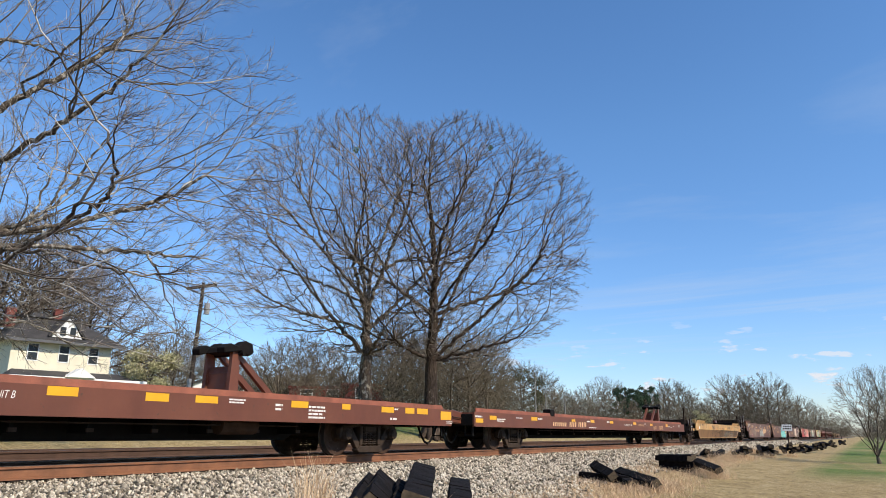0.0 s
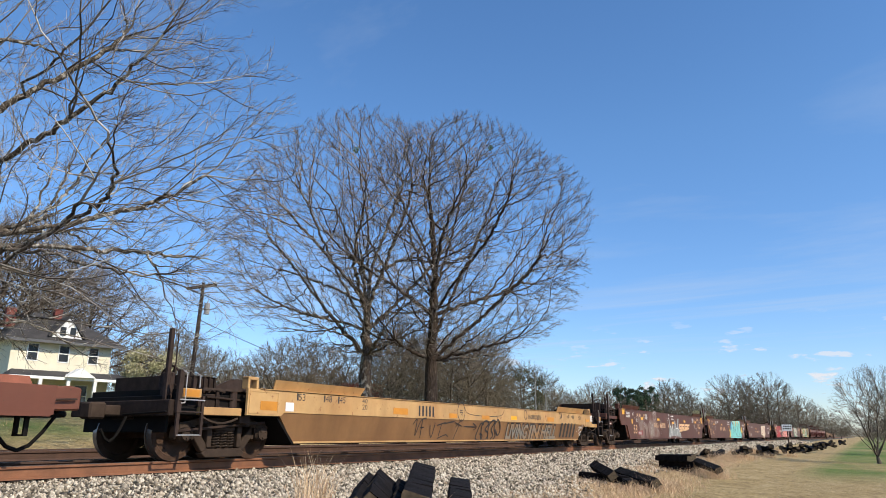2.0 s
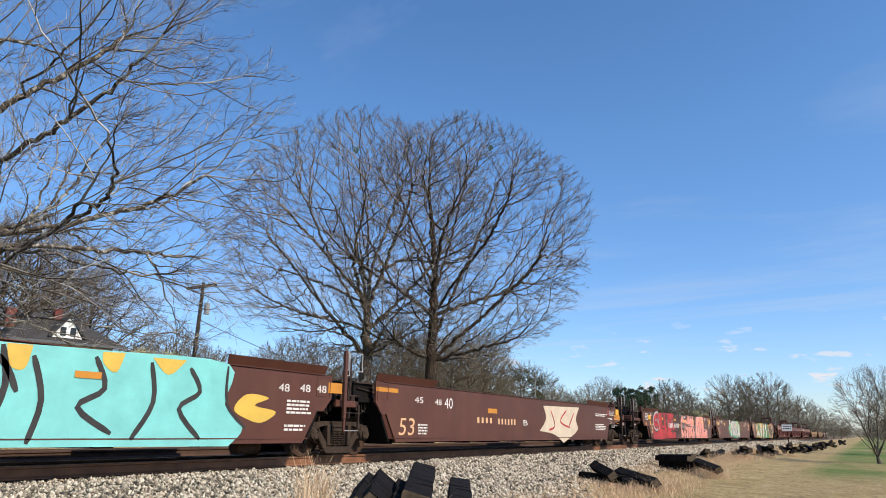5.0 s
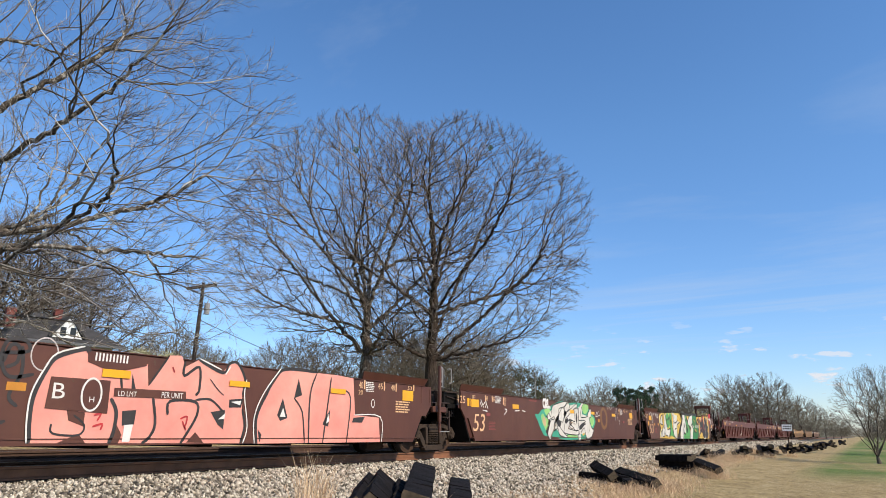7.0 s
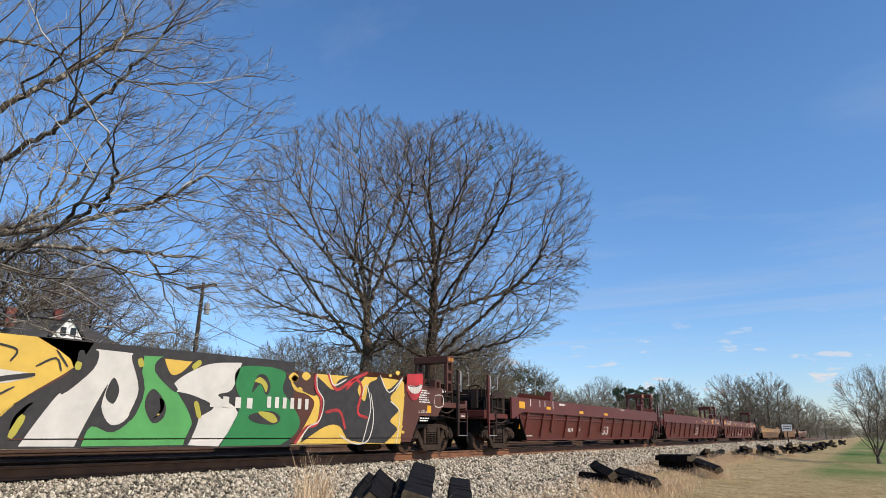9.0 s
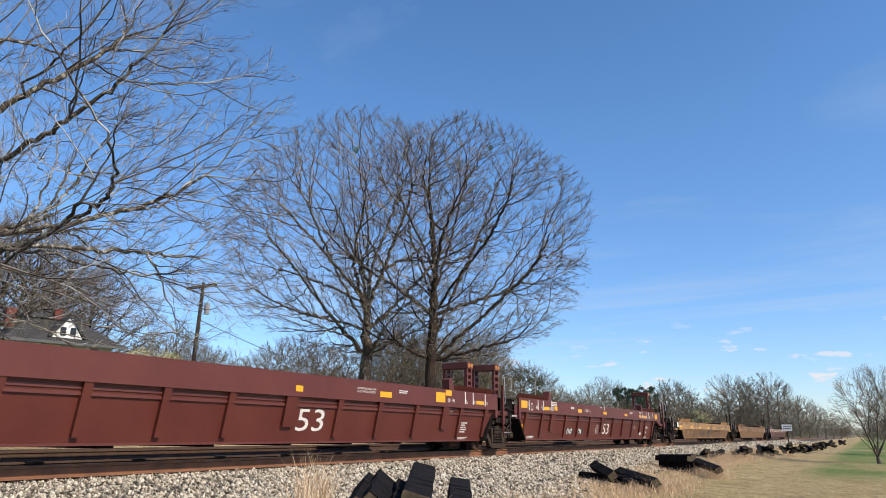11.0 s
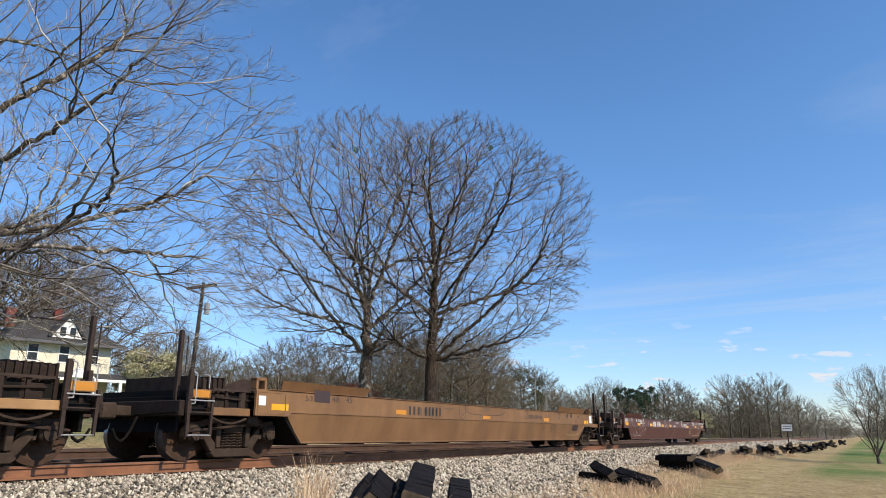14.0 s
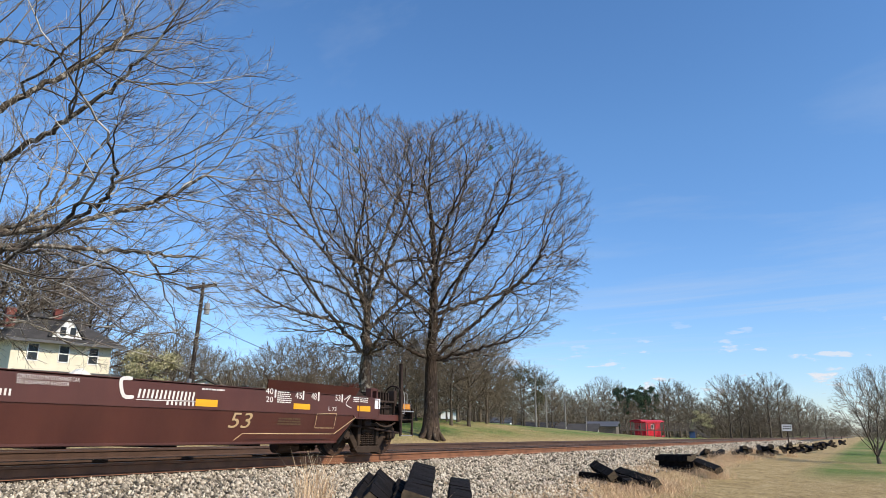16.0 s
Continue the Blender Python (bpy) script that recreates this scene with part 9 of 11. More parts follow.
paint(car_4, "graffiti", [(12.18, 1.02, 1), (12.42, 1.05, 1), (12.4, 0.97, 1)], M["white"], 5, False)
paint(car_4, "graffiti", [(13.44, 0.79, 1), (13.52, 0.96, 1), (13.6, 0.79, 1)], M["white"], 5, False)
paint(car_4, "graffiti", [(14.83, 0.68, 1), (14.89, 0.89, 1), (14.93, 0.73, 1)], M["white"], 5, False)
stroke(car_4, "graffiti_line", [(8.67, 0.33), (8.63, 0.66), (8.64, 0.97), (8.76, 1.32), (8.9, 1.53), (9.29, 1.68), (9.37, 1.63)], 0.08, M["blacktxt"], 4)
stroke(car_4, "graffiti_line", [(8.95, 0.59), (8.99, 0.46), (9.37, 0.44), (9.44, 0.58), (9.26, 0.72)], 0.03, M["blacktxt"], 4)
stroke(car_4, "graffiti_line", [(9.81, 0.98), (9.93, 0.78), (9.92, 0.48), (9.86, 0.32)], 0.06, M["blacktxt"], 4)
stroke(car_4, "graffiti_line", [(9.83, 1.52), (9.91, 1.41), (9.98, 1.12)], 0.04, M["blacktxt"], 4)
stroke(car_4, "graffiti_line", [(10.54, 1.06), (10.64, 0.62), (10.55, 0.4), (10.43, 0.32)], 0.05, M["blacktxt"], 4)
stroke(car_4, "graffiti_line", [(10.44, 1.21), (10.78, 1.72)], 0.04, M["blacktxt"], 4)
stroke(car_4, "graffiti_line", [(11.11, 1.65), (11.11, 1.41), (11.41, 1.58), (11.45, 1.2), (11.38, 1.1)], 0.05, M["blacktxt"], 4)
stroke(car_4, "graffiti_line", [(11.39, 1.7), (11.94, 1.52), (12.07, 1.69), (12.27, 1.72), (12.48, 1.44), (12.44, 1.15)], 0.05, M["blacktxt"], 4)
stroke(car_4, "graffiti_line", [(10.86, 0.76), (10.88, 0.98), (11.39, 0.99), (11.45, 0.77), (11.23, 0.4), (11.16, 0.31)], 0.05, M["blacktxt"], 4)
stroke(car_4, "graffiti_line", [(11.39, 1.02), (11.72, 1.04), (12.03, 0.83)], 0.04, M["blacktxt"], 4)
stroke(car_4, "graffiti_line", [(12.46, 0.9), (12.55, 0.6), (12.47, 0.3)], 0.05, M["blacktxt"], 4)
stroke(car_4, "graffiti_line", [(12.88, 0.29), (12.83, 0.75), (13.04, 1.18), (13.45, 1.69), (14.49, 1.72)], 0.06, M["blacktxt"], 4)
stroke(car_4, "graffiti_line", [(13.82, 1.16), (14.08, 0.89), (14.19, 0.29)], 0.035, M["blacktxt"], 4)
stroke(car_4, "graffiti_line", [(14.46, 1.69), (14.29, 1.24), (14.31, 0.29)], 0.04, M["blacktxt"], 4)
stroke(car_4, "graffiti_line", [(14.94, 1.65), (14.89, 1.27), (14.75, 0.29)], 0.04, M["blacktxt"], 4)
stroke(car_4, "graffiti_line", [(15.32, 1.41), (15.63, 1.24), (15.54, 0.29)], 0.035, M["blacktxt"], 4)
stroke(car_4, "graffiti_line", [(11.67, 1.39), (11.86, 1.22), (12, 1.13)], 0.02, M["blacktxt"], 4)
stroke(car_4, "graffiti_line", [(8.64, 0.33), (8.6, 0.66), (8.61, 1), (8.74, 1.34), (8.89, 1.57), (9.29, 1.71)], 0.025, M["white"], 5)
stroke(car_4, "graffiti_line", [(12.52, 1.44), (12.49, 1.15), (12.61, 0.6), (12.53, 0.3)], 0.025, M["white"], 5)
stroke(car_4, "graffiti_line", [(12.82, 0.29), (12.77, 0.75), (12.97, 1.21), (13.41, 1.73)], 0.025, M["white"], 5)
stroke(car_4, "graffiti_line", [(12, 1.49), (12.11, 1.65)], 0.025, M["white"], 5)
stroke(car_4, "graffiti_line", [(15.76, 0.88), (16.77, 0.86), (16.84, 0.29)], 0.025, M["white"], 5)
stroke(car_4, "graffiti_line", [(11.39, 1.73), (11.91, 1.57)], 0.025, M["white"], 5)
stroke(car_4, "graffiti_line", [(9.57, 0.72), (9.68, 0.75), (9.63, 0.64)], 0.03, M["redpaint"], 5)
stroke(car_4, "graffiti_line", [(9.57, 0.56), (9.72, 0.6), (9.7, 0.51)], 0.03, M["redpaint"], 5)
stroke(car_4, "graffiti_line", [(11.11, 0.7), (11.25, 0.74), (11.22, 0.55)], 0.03, M["redpaint"], 5)
stroke(car_4, "graffiti_line", [(11.16, 0.67), (11.25, 0.52)], 0.03, M["redpaint"], 5)
stroke(car_4, "graffiti_line", [(10.86, 1.54), (10.91, 1.45)], 0.03, M["redpaint"], 5)
paint(car_4, "maroon_patch", [(8.85, 1.24, 1), (9.77, 1.24, 1), (9.78, 0.75, 1), (8.82, 0.8, 1)], M["maroon"], 5, False)
paint(car_4, "maroon_patch", [(9.34, 1.64, 1), (10.38, 1.64, 1), (10.36, 1.51, 1), (9.8, 1.36), (9.37, 1.49, 1)], M["maroon"], 5, False)
paint(car_4, "maroon_patch", [(9.85, 1.14, 1), (11.18, 1.15, 1), (11.19, 1.02, 1), (9.85, 1.01, 1)], M["maroon"], 5, False)
text(car_4, "B", 8.9, 0.94, 0.22, M["white"], 0.18, 0.0, 6)
ring(car_4, 9.49, 1.02, 0.17, 0.25, 0.03, M["white"], 6)
text(car_4, "H", 9.46, 0.91, 0.08, M["white"], 0.08, 0.0, 6)
text(car_4, "LD LMT", 9.92, 1.02, 0.08, M["white"], 0.32, 0.0, 6)
text(car_4, "PER UNIT", 10.7, 1.03, 0.09, M["white"], 0.42, 0.0, 6)
marks(car_4, 10, 9.46, 1.52, 0.58, 0.12, M["white"], 0.0, 6)
tape(car_4, 9.61, 1.29, 0.48, 0.12, M["yellow"], layer=7)
tape(car_4, 12.1, 1.3, 0.49, 0.1, M["yellow"], layer=7)
tape(car_4, 14.93, 1.32, 0.5, 0.1, M["yellow"], layer=7)
tape(car_4, 8.27, 1.02, 0.26, 0.11, M["orange"], layer=2)
tape(car_4, 17.7, 1.28, 0.48, 0.25, M["yellow"])
ring(car_4, 8.72, 1.54, 0.2, 0.24, 0.02, M["chalk"], 1)
text(car_4, "40", 15.93, 1.48, 0.15, M["cream"], 0.15, 0.0)
tape(car_4, 16.12, 1.47, 0.045, 0.2, M["cream"])
text(car_4, "20", 15.92, 1.34, 0.1, M["cream"], 0.16, 0.0)
text(car_4, "45", 16.67, 1.5, 0.14, M["cream"], 0.18, 0.0)
tape(car_4, 16.9, 1.48, 0.045, 0.2, M["cream"])
text(car_4, "48", 17.2, 1.5, 0.13, M["cream"], 0.15, 0.0)
tape(car_4, 17.39, 1.48, 0.045, 0.19, M["cream"])
text(car_4, "53", 17.92, 1.55, 0.09, M["cream"], 0.2, 0.0)
tape(car_4, 18.18, 1.54, 0.045, 0.14, M["cream"])
bars(car_4, 16.19, 1.41, 0.37, 0.24, 6, M["white"])
ring(car_4, 16.48, 1.16, 0.07, 0.1, 0.02, M["white"], 1)
bars(car_4, 17.41, 0.97, 0.7, 0.3, 5, M["cream"])
stroke(car_4, "graffiti_line", [(8.18, 1.39), (8.25, 1.62), (8.36, 1.6), (8.36, 1.4), (8.22, 1.32)], 0.05, M["blacktxt"], 2)
stroke(car_4, "graffiti_line", [(8.4, 1.62), (8.44, 1.26), (8.32, 0.95), (8.45, 0.81)], 0.05, M["blacktxt"], 2)

# car_5
text(car_5, "125", 0.63, 1.34, 0.2, M["cream"], 0.43, 0.0)
tape(car_5, 1.18, 1.27, 0.19, 0.22, M["yellow"])
tape(car_5, 1.42, 1.25, 0.48, 0.22, M["yellow"])
text(car_5, "53", 1.53, 1.5, 0.09, M["cream"], 0.13, 0.0)
tape(car_5, 1.5, 1.47, 0.045, 0.12, M["cream"])
text(car_5, "48", 2.33, 1.47, 0.13, M["cream"], 0.14, 0.0)
tape(car_5, 2.29, 1.45, 0.045, 0.17, M["cream"])
text(car_5, "45", 2.77, 1.46, 0.14, M["cream"], 0.18, 0.0)
tape(car_5, 2.75, 1.44, 0.045, 0.18, M["cream"])
text(car_5, "40", 3.56, 1.49, 0.12, M["cream"], 0.17, 0.0)
text(car_5, "20", 3.56, 1.35, 0.11, M["cream"], 0.16, 0.0)
tape(car_5, 3.53, 1.38, 0.045, 0.24, M["cream"])
bars(car_5, 2.98, 1.41, 0.41, 0.22, 6, M["white"])
tape(car_5, 4.23, 1.29, 0.48, 0.14, M["yellow"])
tape(car_5, 2.38, 1.01, 0.25, 0.1, M["fadedred"])
text(car_5, "53", 1.53, 0.57, 0.49, M["cream"], 0.75, 0.15)
bars(car_5, 2.52, 0.59, 0.47, 0.27, 6, M["fadedred"])
bars(car_5, 5.54, 1.56, 0.69, 0.09, 1, M["fadedred"])
stroke(car_5, "graffiti_line", [(1.95, 1.42), (2.06, 1.28)], 0.03, M["white"], 2)
stroke(car_5, "graffiti_line", [(2.01, 1.48), (2.2, 1.24)], 0.03, M["white"], 2)
stroke(car_5, "graffiti_line", [(2.16, 1.34), (2.35, 1.43), (2.3, 1.24)], 0.03, M["white"], 2)
stroke(car_5, "graffiti_line", [(2.35, 1.4), (2.47, 1.23)], 0.03, M["white"], 2)
stroke(car_5, "graffiti_line", [(2.11, 1.18), (2.45, 1.15)], 0.03, M["white"], 2)
stroke(car_5, "graffiti_line", [(3.63, 1.26), (3.8, 1.22), (3.57, 1.07)], 0.03, M["white"], 2)
stroke(car_5, "graffiti_line", [(4.39, 1.22), (4.75, 1.24)], 0.03, M["white"], 2)
stroke(car_5, "graffiti_line", [(4.94, 1.25), (5.22, 1.22)], 0.03, M["white"], 2)

# car_5
paint(car_5, "graffiti", [(6.03, 1.15), (6.35, 1.17), (6.64, 1.33), (7.18, 1.37), (7.62, 1.53), (8.62, 1.72), (9.15, 1.67), (10.11, 1.71), (10.83, 1.69), (11.55, 1.52), (11.9, 1.34), (12.25, 1.19), (12.36, 1.02), (12.11, 0.78), (11.71, 0.61), (11.41, 0.39), (10.53, 0.31), (9.14, 0.29), (8.38, 0.32), (7.78, 0.4), (6.98, 0.43), (6.73, 0.48), (6.46, 0.7), (6.23, 0.95)], M["tealgreen"], 1)
paint(car_5, "graffiti", [(6.55, 1.12), (6.74, 1.2), (6.93, 1.07), (7.24, 1), (7.26, 0.84), (6.99, 0.64), (6.82, 0.71), (6.63, 0.9)], M["lightgreen"], 2)
paint(car_5, "graffiti", [(6.88, 1.35), (7.31, 1.38), (7.4, 1.24), (7.22, 1.12), (6.93, 1.21)], M["lightgreen"], 2)
paint(car_5, "graffiti", [(6.66, 0.94), (6.72, 1.06), (6.88, 1.07), (7, 0.83), (6.89, 0.77), (6.76, 0.81)], M["paletan"], 3)
paint(car_5, "graffiti", [(11.74, 1.22), (12.08, 1.18), (12.18, 0.99), (11.89, 0.8), (11.71, 1)], M["lightgreen"], 2)
paint(car_5, "graffiti", [(10.64, 0.65), (10.92, 0.74), (10.95, 0.5), (10.73, 0.45)], M["gyellow"], 2)
paint(car_5, "graffiti", [(8.79, 0.46), (10.25, 0.45), (10.53, 0.37), (9.02, 0.37)], M["lightgreen"], 2)
paint(car_5, "graffiti", [(6.92, 0.58, 1), (7.49, 1.1, 1), (7.66, 1.54, 1), (7.4, 1.09, 1), (6.89, 1.13, 1), (7.24, 1, 1), (7.42, 0.97, 1), (7.1, 0.5, 1), (7.33, 0.28, 1)], M["darkpatch"], 2, False)
paint(car_5, "graffiti", [(7.1, 1.14, 1), (7.25, 1.23, 1), (7.55, 1.36, 1), (7.7, 1.52, 1), (8.97, 1.71, 1), (9.21, 1.67, 1), (9.41, 1.57, 1), (10.11, 1.67, 1), (10.24, 1.48, 1), (10.75, 1.73, 1), (10.9, 1.7, 1), (10.72, 1.28, 1), (11.33, 1.22, 1), (11.79, 1.54, 1), (11.79, 1.22, 1), (11.58, 1.1, 1), (11.83, 0.72, 1), (12.04, 0.65, 1), (11.73, 0.39, 1), (11.26, 0.32, 1), (10.94, 0.55, 1), (10.51, 0.5, 1), (10.48, 0.3, 1), (10.24, 0.27, 1), (10.11, 0.47, 1), (9, 0.49, 1), (8.93, 0.37, 1), (8.25, 0.49, 1), (8.03, 0.65, 1), (7.66, 0.61, 1), (7.45, 0.44, 1), (7.31, 0.3, 1), (7.1, 0.5, 1), (7.42, 0.96, 1), (7.2, 0.99, 1)], M["offwhite"], 3, False)
paint(car_5, "graffiti", [(7.1, 1.14, 1), (7.25, 1.23, 1), (7.4, 1.11, 1), (7.55, 1.36, 1), (7.7, 1.52, 1), (8.97, 1.71, 1), (8.9, 1.53, 1), (8.25, 1.41, 1), (8.22, 1.14, 1), (7.98, 0.7, 1), (7.65, 0.62, 1), (7.45, 0.44, 1), (7.31, 0.3, 1), (7.1, 0.5, 1), (7.42, 0.97, 1), (7.74, 1.01, 1), (7.72, 1.11, 1), (7.2, 0.99, 1)], M["offwhite"], 4, False)
paint(car_5, "graffiti", [(8.33, 1.31, 1), (8.65, 1.49, 1), (8.78, 1.37, 1), (9.02, 1.28, 1), (8.71, 1.07, 1), (8.56, 0.93, 1), (8.13, 1, 1), (8.1, 0.87, 1), (8.78, 0.49, 1), (9.01, 0.44, 1), (8.93, 0.37, 1), (8.26, 0.46, 1), (8.07, 0.7, 1), (7.79, 0.62, 1), (7.7, 0.65, 1), (7.84, 0.99, 1), (8.07, 1.13, 1)], M["offwhite"], 4, False)
paint(car_5, "graffiti", [(8.85, 1.55, 1), (9.21, 1.67, 1), (9.37, 1.57, 1), (9.24, 1.41, 1), (9.02, 1.32, 1), (9.36, 1.41, 1), (10.11, 1.67, 1), (10.19, 1.56, 1), (9.62, 1.39, 1), (9.21, 1.19, 1), (8.93, 1.08, 1), (8.83, 0.94, 1), (9.41, 1.03, 1), (9.55, 0.92, 1), (9.15, 0.72, 1), (9.83, 0.64, 1), (10.29, 0.62, 1), (10.18, 0.47, 1), (8.78, 0.53, 1), (8.71, 0.67, 1), (8.85, 1.03, 1), (8.75, 1.17, 1)], M["offwhite"], 4, False)
paint(car_5, "graffiti", [(9.93, 1.48, 1), (10.24, 1.48, 1), (10.32, 1.25, 1), (10.27, 0.85, 1), (10.09, 0.62, 1), (9.83, 0.66, 1), (9.62, 0.78, 1), (9.3, 0.89, 1), (9.31, 1.06, 1), (9.86, 0.98, 1), (9.89, 1.23, 1)], M["offwhite"], 4, False)
paint(car_5, "graffiti", [(10.34, 1.48, 1), (10.75, 1.73, 1), (10.9, 1.7, 1), (10.63, 1.46, 1), (10.59, 1.16, 1), (11.34, 1.2, 1), (11.4, 1.31, 1), (11.79, 1.54, 1), (11.79, 1.22, 1), (11.58, 1.12, 1), (11.78, 0.78, 1), (12.04, 0.65, 1), (11.73, 0.39, 1), (11.26, 0.32, 1), (11.07, 0.45, 1), (10.92, 0.74, 1), (10.51, 0.55, 1), (10.48, 0.3, 1), (10.24, 0.27, 1), (10.18, 0.45, 1), (10.48, 0.8, 1), (11.09, 0.89, 1), (11.01, 1.03, 1), (10.32, 1.03, 1), (10.32, 1.25, 1)], M["offwhite"], 4, False)
stroke(car_5, "graffiti_line", [(7.1, 1.14), (7.25, 1.23), (7.4, 1.11), (7.55, 1.36), (7.7, 1.52), (8.97, 1.71), (8.9, 1.53), (8.25, 1.41), (8.22, 1.14), (7.98, 0.7), (7.65, 0.62), (7.45, 0.44), (7.31, 0.3), (7.1, 0.5), (7.42, 0.97), (7.74, 1.01), (7.72, 1.11), (7.2, 0.99), (7.1, 1.14)], 0.034, M["blacktxt"], 5)
stroke(car_5, "graffiti_line", [(8.33, 1.31), (8.65, 1.49), (8.78, 1.37), (9.02, 1.28), (8.71, 1.07), (8.56, 0.93), (8.13, 1), (8.1, 0.87), (8.78, 0.49), (9.01, 0.44), (8.93, 0.37), (8.26, 0.46), (8.07, 0.7), (7.79, 0.62), (7.7, 0.65), (7.84, 0.99), (8.07, 1.13), (8.33, 1.31)], 0.034, M["blacktxt"], 5)
stroke(car_5, "graffiti_line", [(8.85, 1.55), (9.21, 1.67), (9.37, 1.57), (9.24, 1.41), (9.02, 1.32), (9.36, 1.41), (10.11, 1.67), (10.19, 1.56), (9.62, 1.39), (9.21, 1.19), (8.93, 1.08), (8.83, 0.94), (9.41, 1.03), (9.55, 0.92), (9.15, 0.72), (9.83, 0.64), (10.29, 0.62), (10.18, 0.47), (8.78, 0.53), (8.71, 0.67), (8.85, 1.03), (8.75, 1.17), (8.85, 1.55)], 0.034, M["blacktxt"], 5)
stroke(car_5, "graffiti_line", [(9.93, 1.48), (10.24, 1.48), (10.32, 1.25), (10.27, 0.85), (10.09, 0.62), (9.83, 0.66), (9.62, 0.78), (9.3, 0.89), (9.31, 1.06), (9.86, 0.98), (9.89, 1.23), (9.93, 1.48)], 0.034, M["blacktxt"], 5)
stroke(car_5, "graffiti_line", [(10.34, 1.48), (10.75, 1.73), (10.9, 1.7), (10.63, 1.46), (10.59, 1.16), (11.34, 1.2), (11.4, 1.31), (11.79, 1.54), (11.79, 1.22), (11.58, 1.12), (11.78, 0.78), (12.04, 0.65), (11.73, 0.39), (11.26, 0.32), (11.07, 0.45), (10.92, 0.74), (10.51, 0.55), (10.48, 0.3), (10.24, 0.27), (10.18, 0.45), (10.48, 0.8), (11.09, 0.89), (11.01, 1.03), (10.32, 1.03), (10.32, 1.25), (10.34, 1.48)], 0.034, M["blacktxt"], 5)
paint(car_5, "graffiti", [(10, 1.24), (10.09, 1.3), (10.17, 1.14), (10.09, 0.89), (10, 0.99)], M["blacktxt"], 6)
paint(car_5, "graffiti", [(8, 0.91), (8.24, 0.98), (8.41, 0.88), (8.22, 0.74)], M["blacktxt"], 6)
paint(car_5, "graffiti", [(8.81, 0.97), (9.04, 1.09), (9.17, 1.02), (8.93, 0.88)], M["blacktxt"], 6)
paint(car_5, "graffiti", [(10.34, 0.8), (10.9, 0.97), (11.02, 0.91), (10.5, 0.67)], M["blacktxt"], 6)
paint(car_5, "graffiti", [(10.83, 1.66), (11.49, 1.65), (11.4, 1.4), (11.02, 1.29), (10.77, 1.47)], M["lightgreen"], 5)
stroke(car_5, "graffiti_line", [(7.89, 0.65), (7.68, 0.73), (7.8, 0.93), (7.9, 1.04)], 0.034, M["blacktxt"], 6)
stroke(car_5, "graffiti_line", [(9.1, 0.67), (9.25, 0.86), (9.54, 0.94), (9.94, 0.86)], 0.03, M["greyfill"], 6)
stroke(car_5, "graffiti_line", [(9.26, 0.77), (9.45, 0.71), (9.76, 0.73)], 0.03, M["greyfill"], 6)
stroke(car_5, "graffiti_line", [(11.4, 0.55), (11.61, 0.77), (11.55, 0.99)], 0.04, M["greyfill"], 6)
stroke(car_5, "graffiti_line", [(7.34, 0.4), (7.65, 0.65), (7.9, 0.86)], 0.05, M["greyfill"], 6)
text(car_5, "CBS...", 6.73, 1.41, 0.3, M["white"], 0.73, 0.0, name="graffiti", grow=0.03)
tape(car_5, 9.36, 1.28, 0.44, 0.13, M["yellow"], layer=6)
tape(car_5, 11.85, 1.3, 0.44, 0.11, M["yellow"])
tape(car_5, 12.7, 1.0, 0.22, 0.13, M["orange"])
paint(car_5, "faded_emblem", [(13.02, 1.19), (13.11, 1.5), (13.45, 1.65), (13.84, 1.51), (13.99, 1.23), (13.9, 0.89), (13.54, 0.7), (13.18, 0.82)], M["rustgold"], 1)
paint(car_5, "faded_emblem", [(13.21, 1.17), (13.28, 1.42), (13.46, 1.52), (13.7, 1.4), (13.79, 1.2), (13.71, 0.95), (13.52, 0.85), (13.31, 0.94)], M["maroon"], 2)
marks(car_5, 3, 10.83, 1.44, 0.37, 0.19, M["white"], 0.2)
marks(car_5, 7, 9.39, 1.53, 0.68, 0.07, M["offwhite"], 0.0, 6)
stroke(car_5, "graffiti_line", [(12.4, 1.26), (12.6, 1.43), (12.54, 1.25)], 0.02, M["white"], 2)
stroke(car_5, "graffiti_line", [(12.61, 1.27), (12.81, 1.47), (12.91, 1.29)], 0.02, M["white"], 2)
stroke(car_5, "graffiti_line", [(12.33, 1.2), (12.95, 1.29)], 0.02, M["white"], 2)
stroke(car_5, "graffiti_line", [(14.01, 1.54), (14.26, 1.71), (14.55, 1.56), (14.72, 1.72)], 0.02, M["white"], 2)
stroke(car_5, "graffiti_line", [(15.15, 1.11), (15.37, 1.67), (15.48, 1.18)], 0.02, M["white"], 2)
text(car_5, "40", 15.65, 1.51, 0.12, M["cream"], 0.16, 0.0)
tape(car_5, 15.86, 1.5, 0.045, 0.17, M["cream"])
text(car_5, "20", 15.66, 1.36, 0.1, M["cream"], 0.14, 0.0)
tape(car_5, 15.87, 1.35, 0.045, 0.15, M["cream"])
text(car_5, "45", 16.42, 1.52, 0.11, M["cream"], 0.12, 0.0)
tape(car_5, 16.58, 1.5, 0.045, 0.16, M["cream"])
text(car_5, "48", 16.89, 1.52, 0.09, M["cream"], 0.11, 0.0)
tape(car_5, 17.05, 1.5, 0.045, 0.15, M["cream"])
text(car_5, "53", 17.64, 1.56, 0.07, M["cream"], 0.16, 0.0)
tape(car_5, 17.85, 1.55, 0.045, 0.12, M["cream"])
bars(car_5, 15.95, 1.37, 0.37, 0.26, 6, M["white"])
tape(car_5, 14.66, 1.28, 0.5, 0.12, M["yellow"])
tape(car_5, 17.43, 1.25, 0.48, 0.26, M["yellow"])
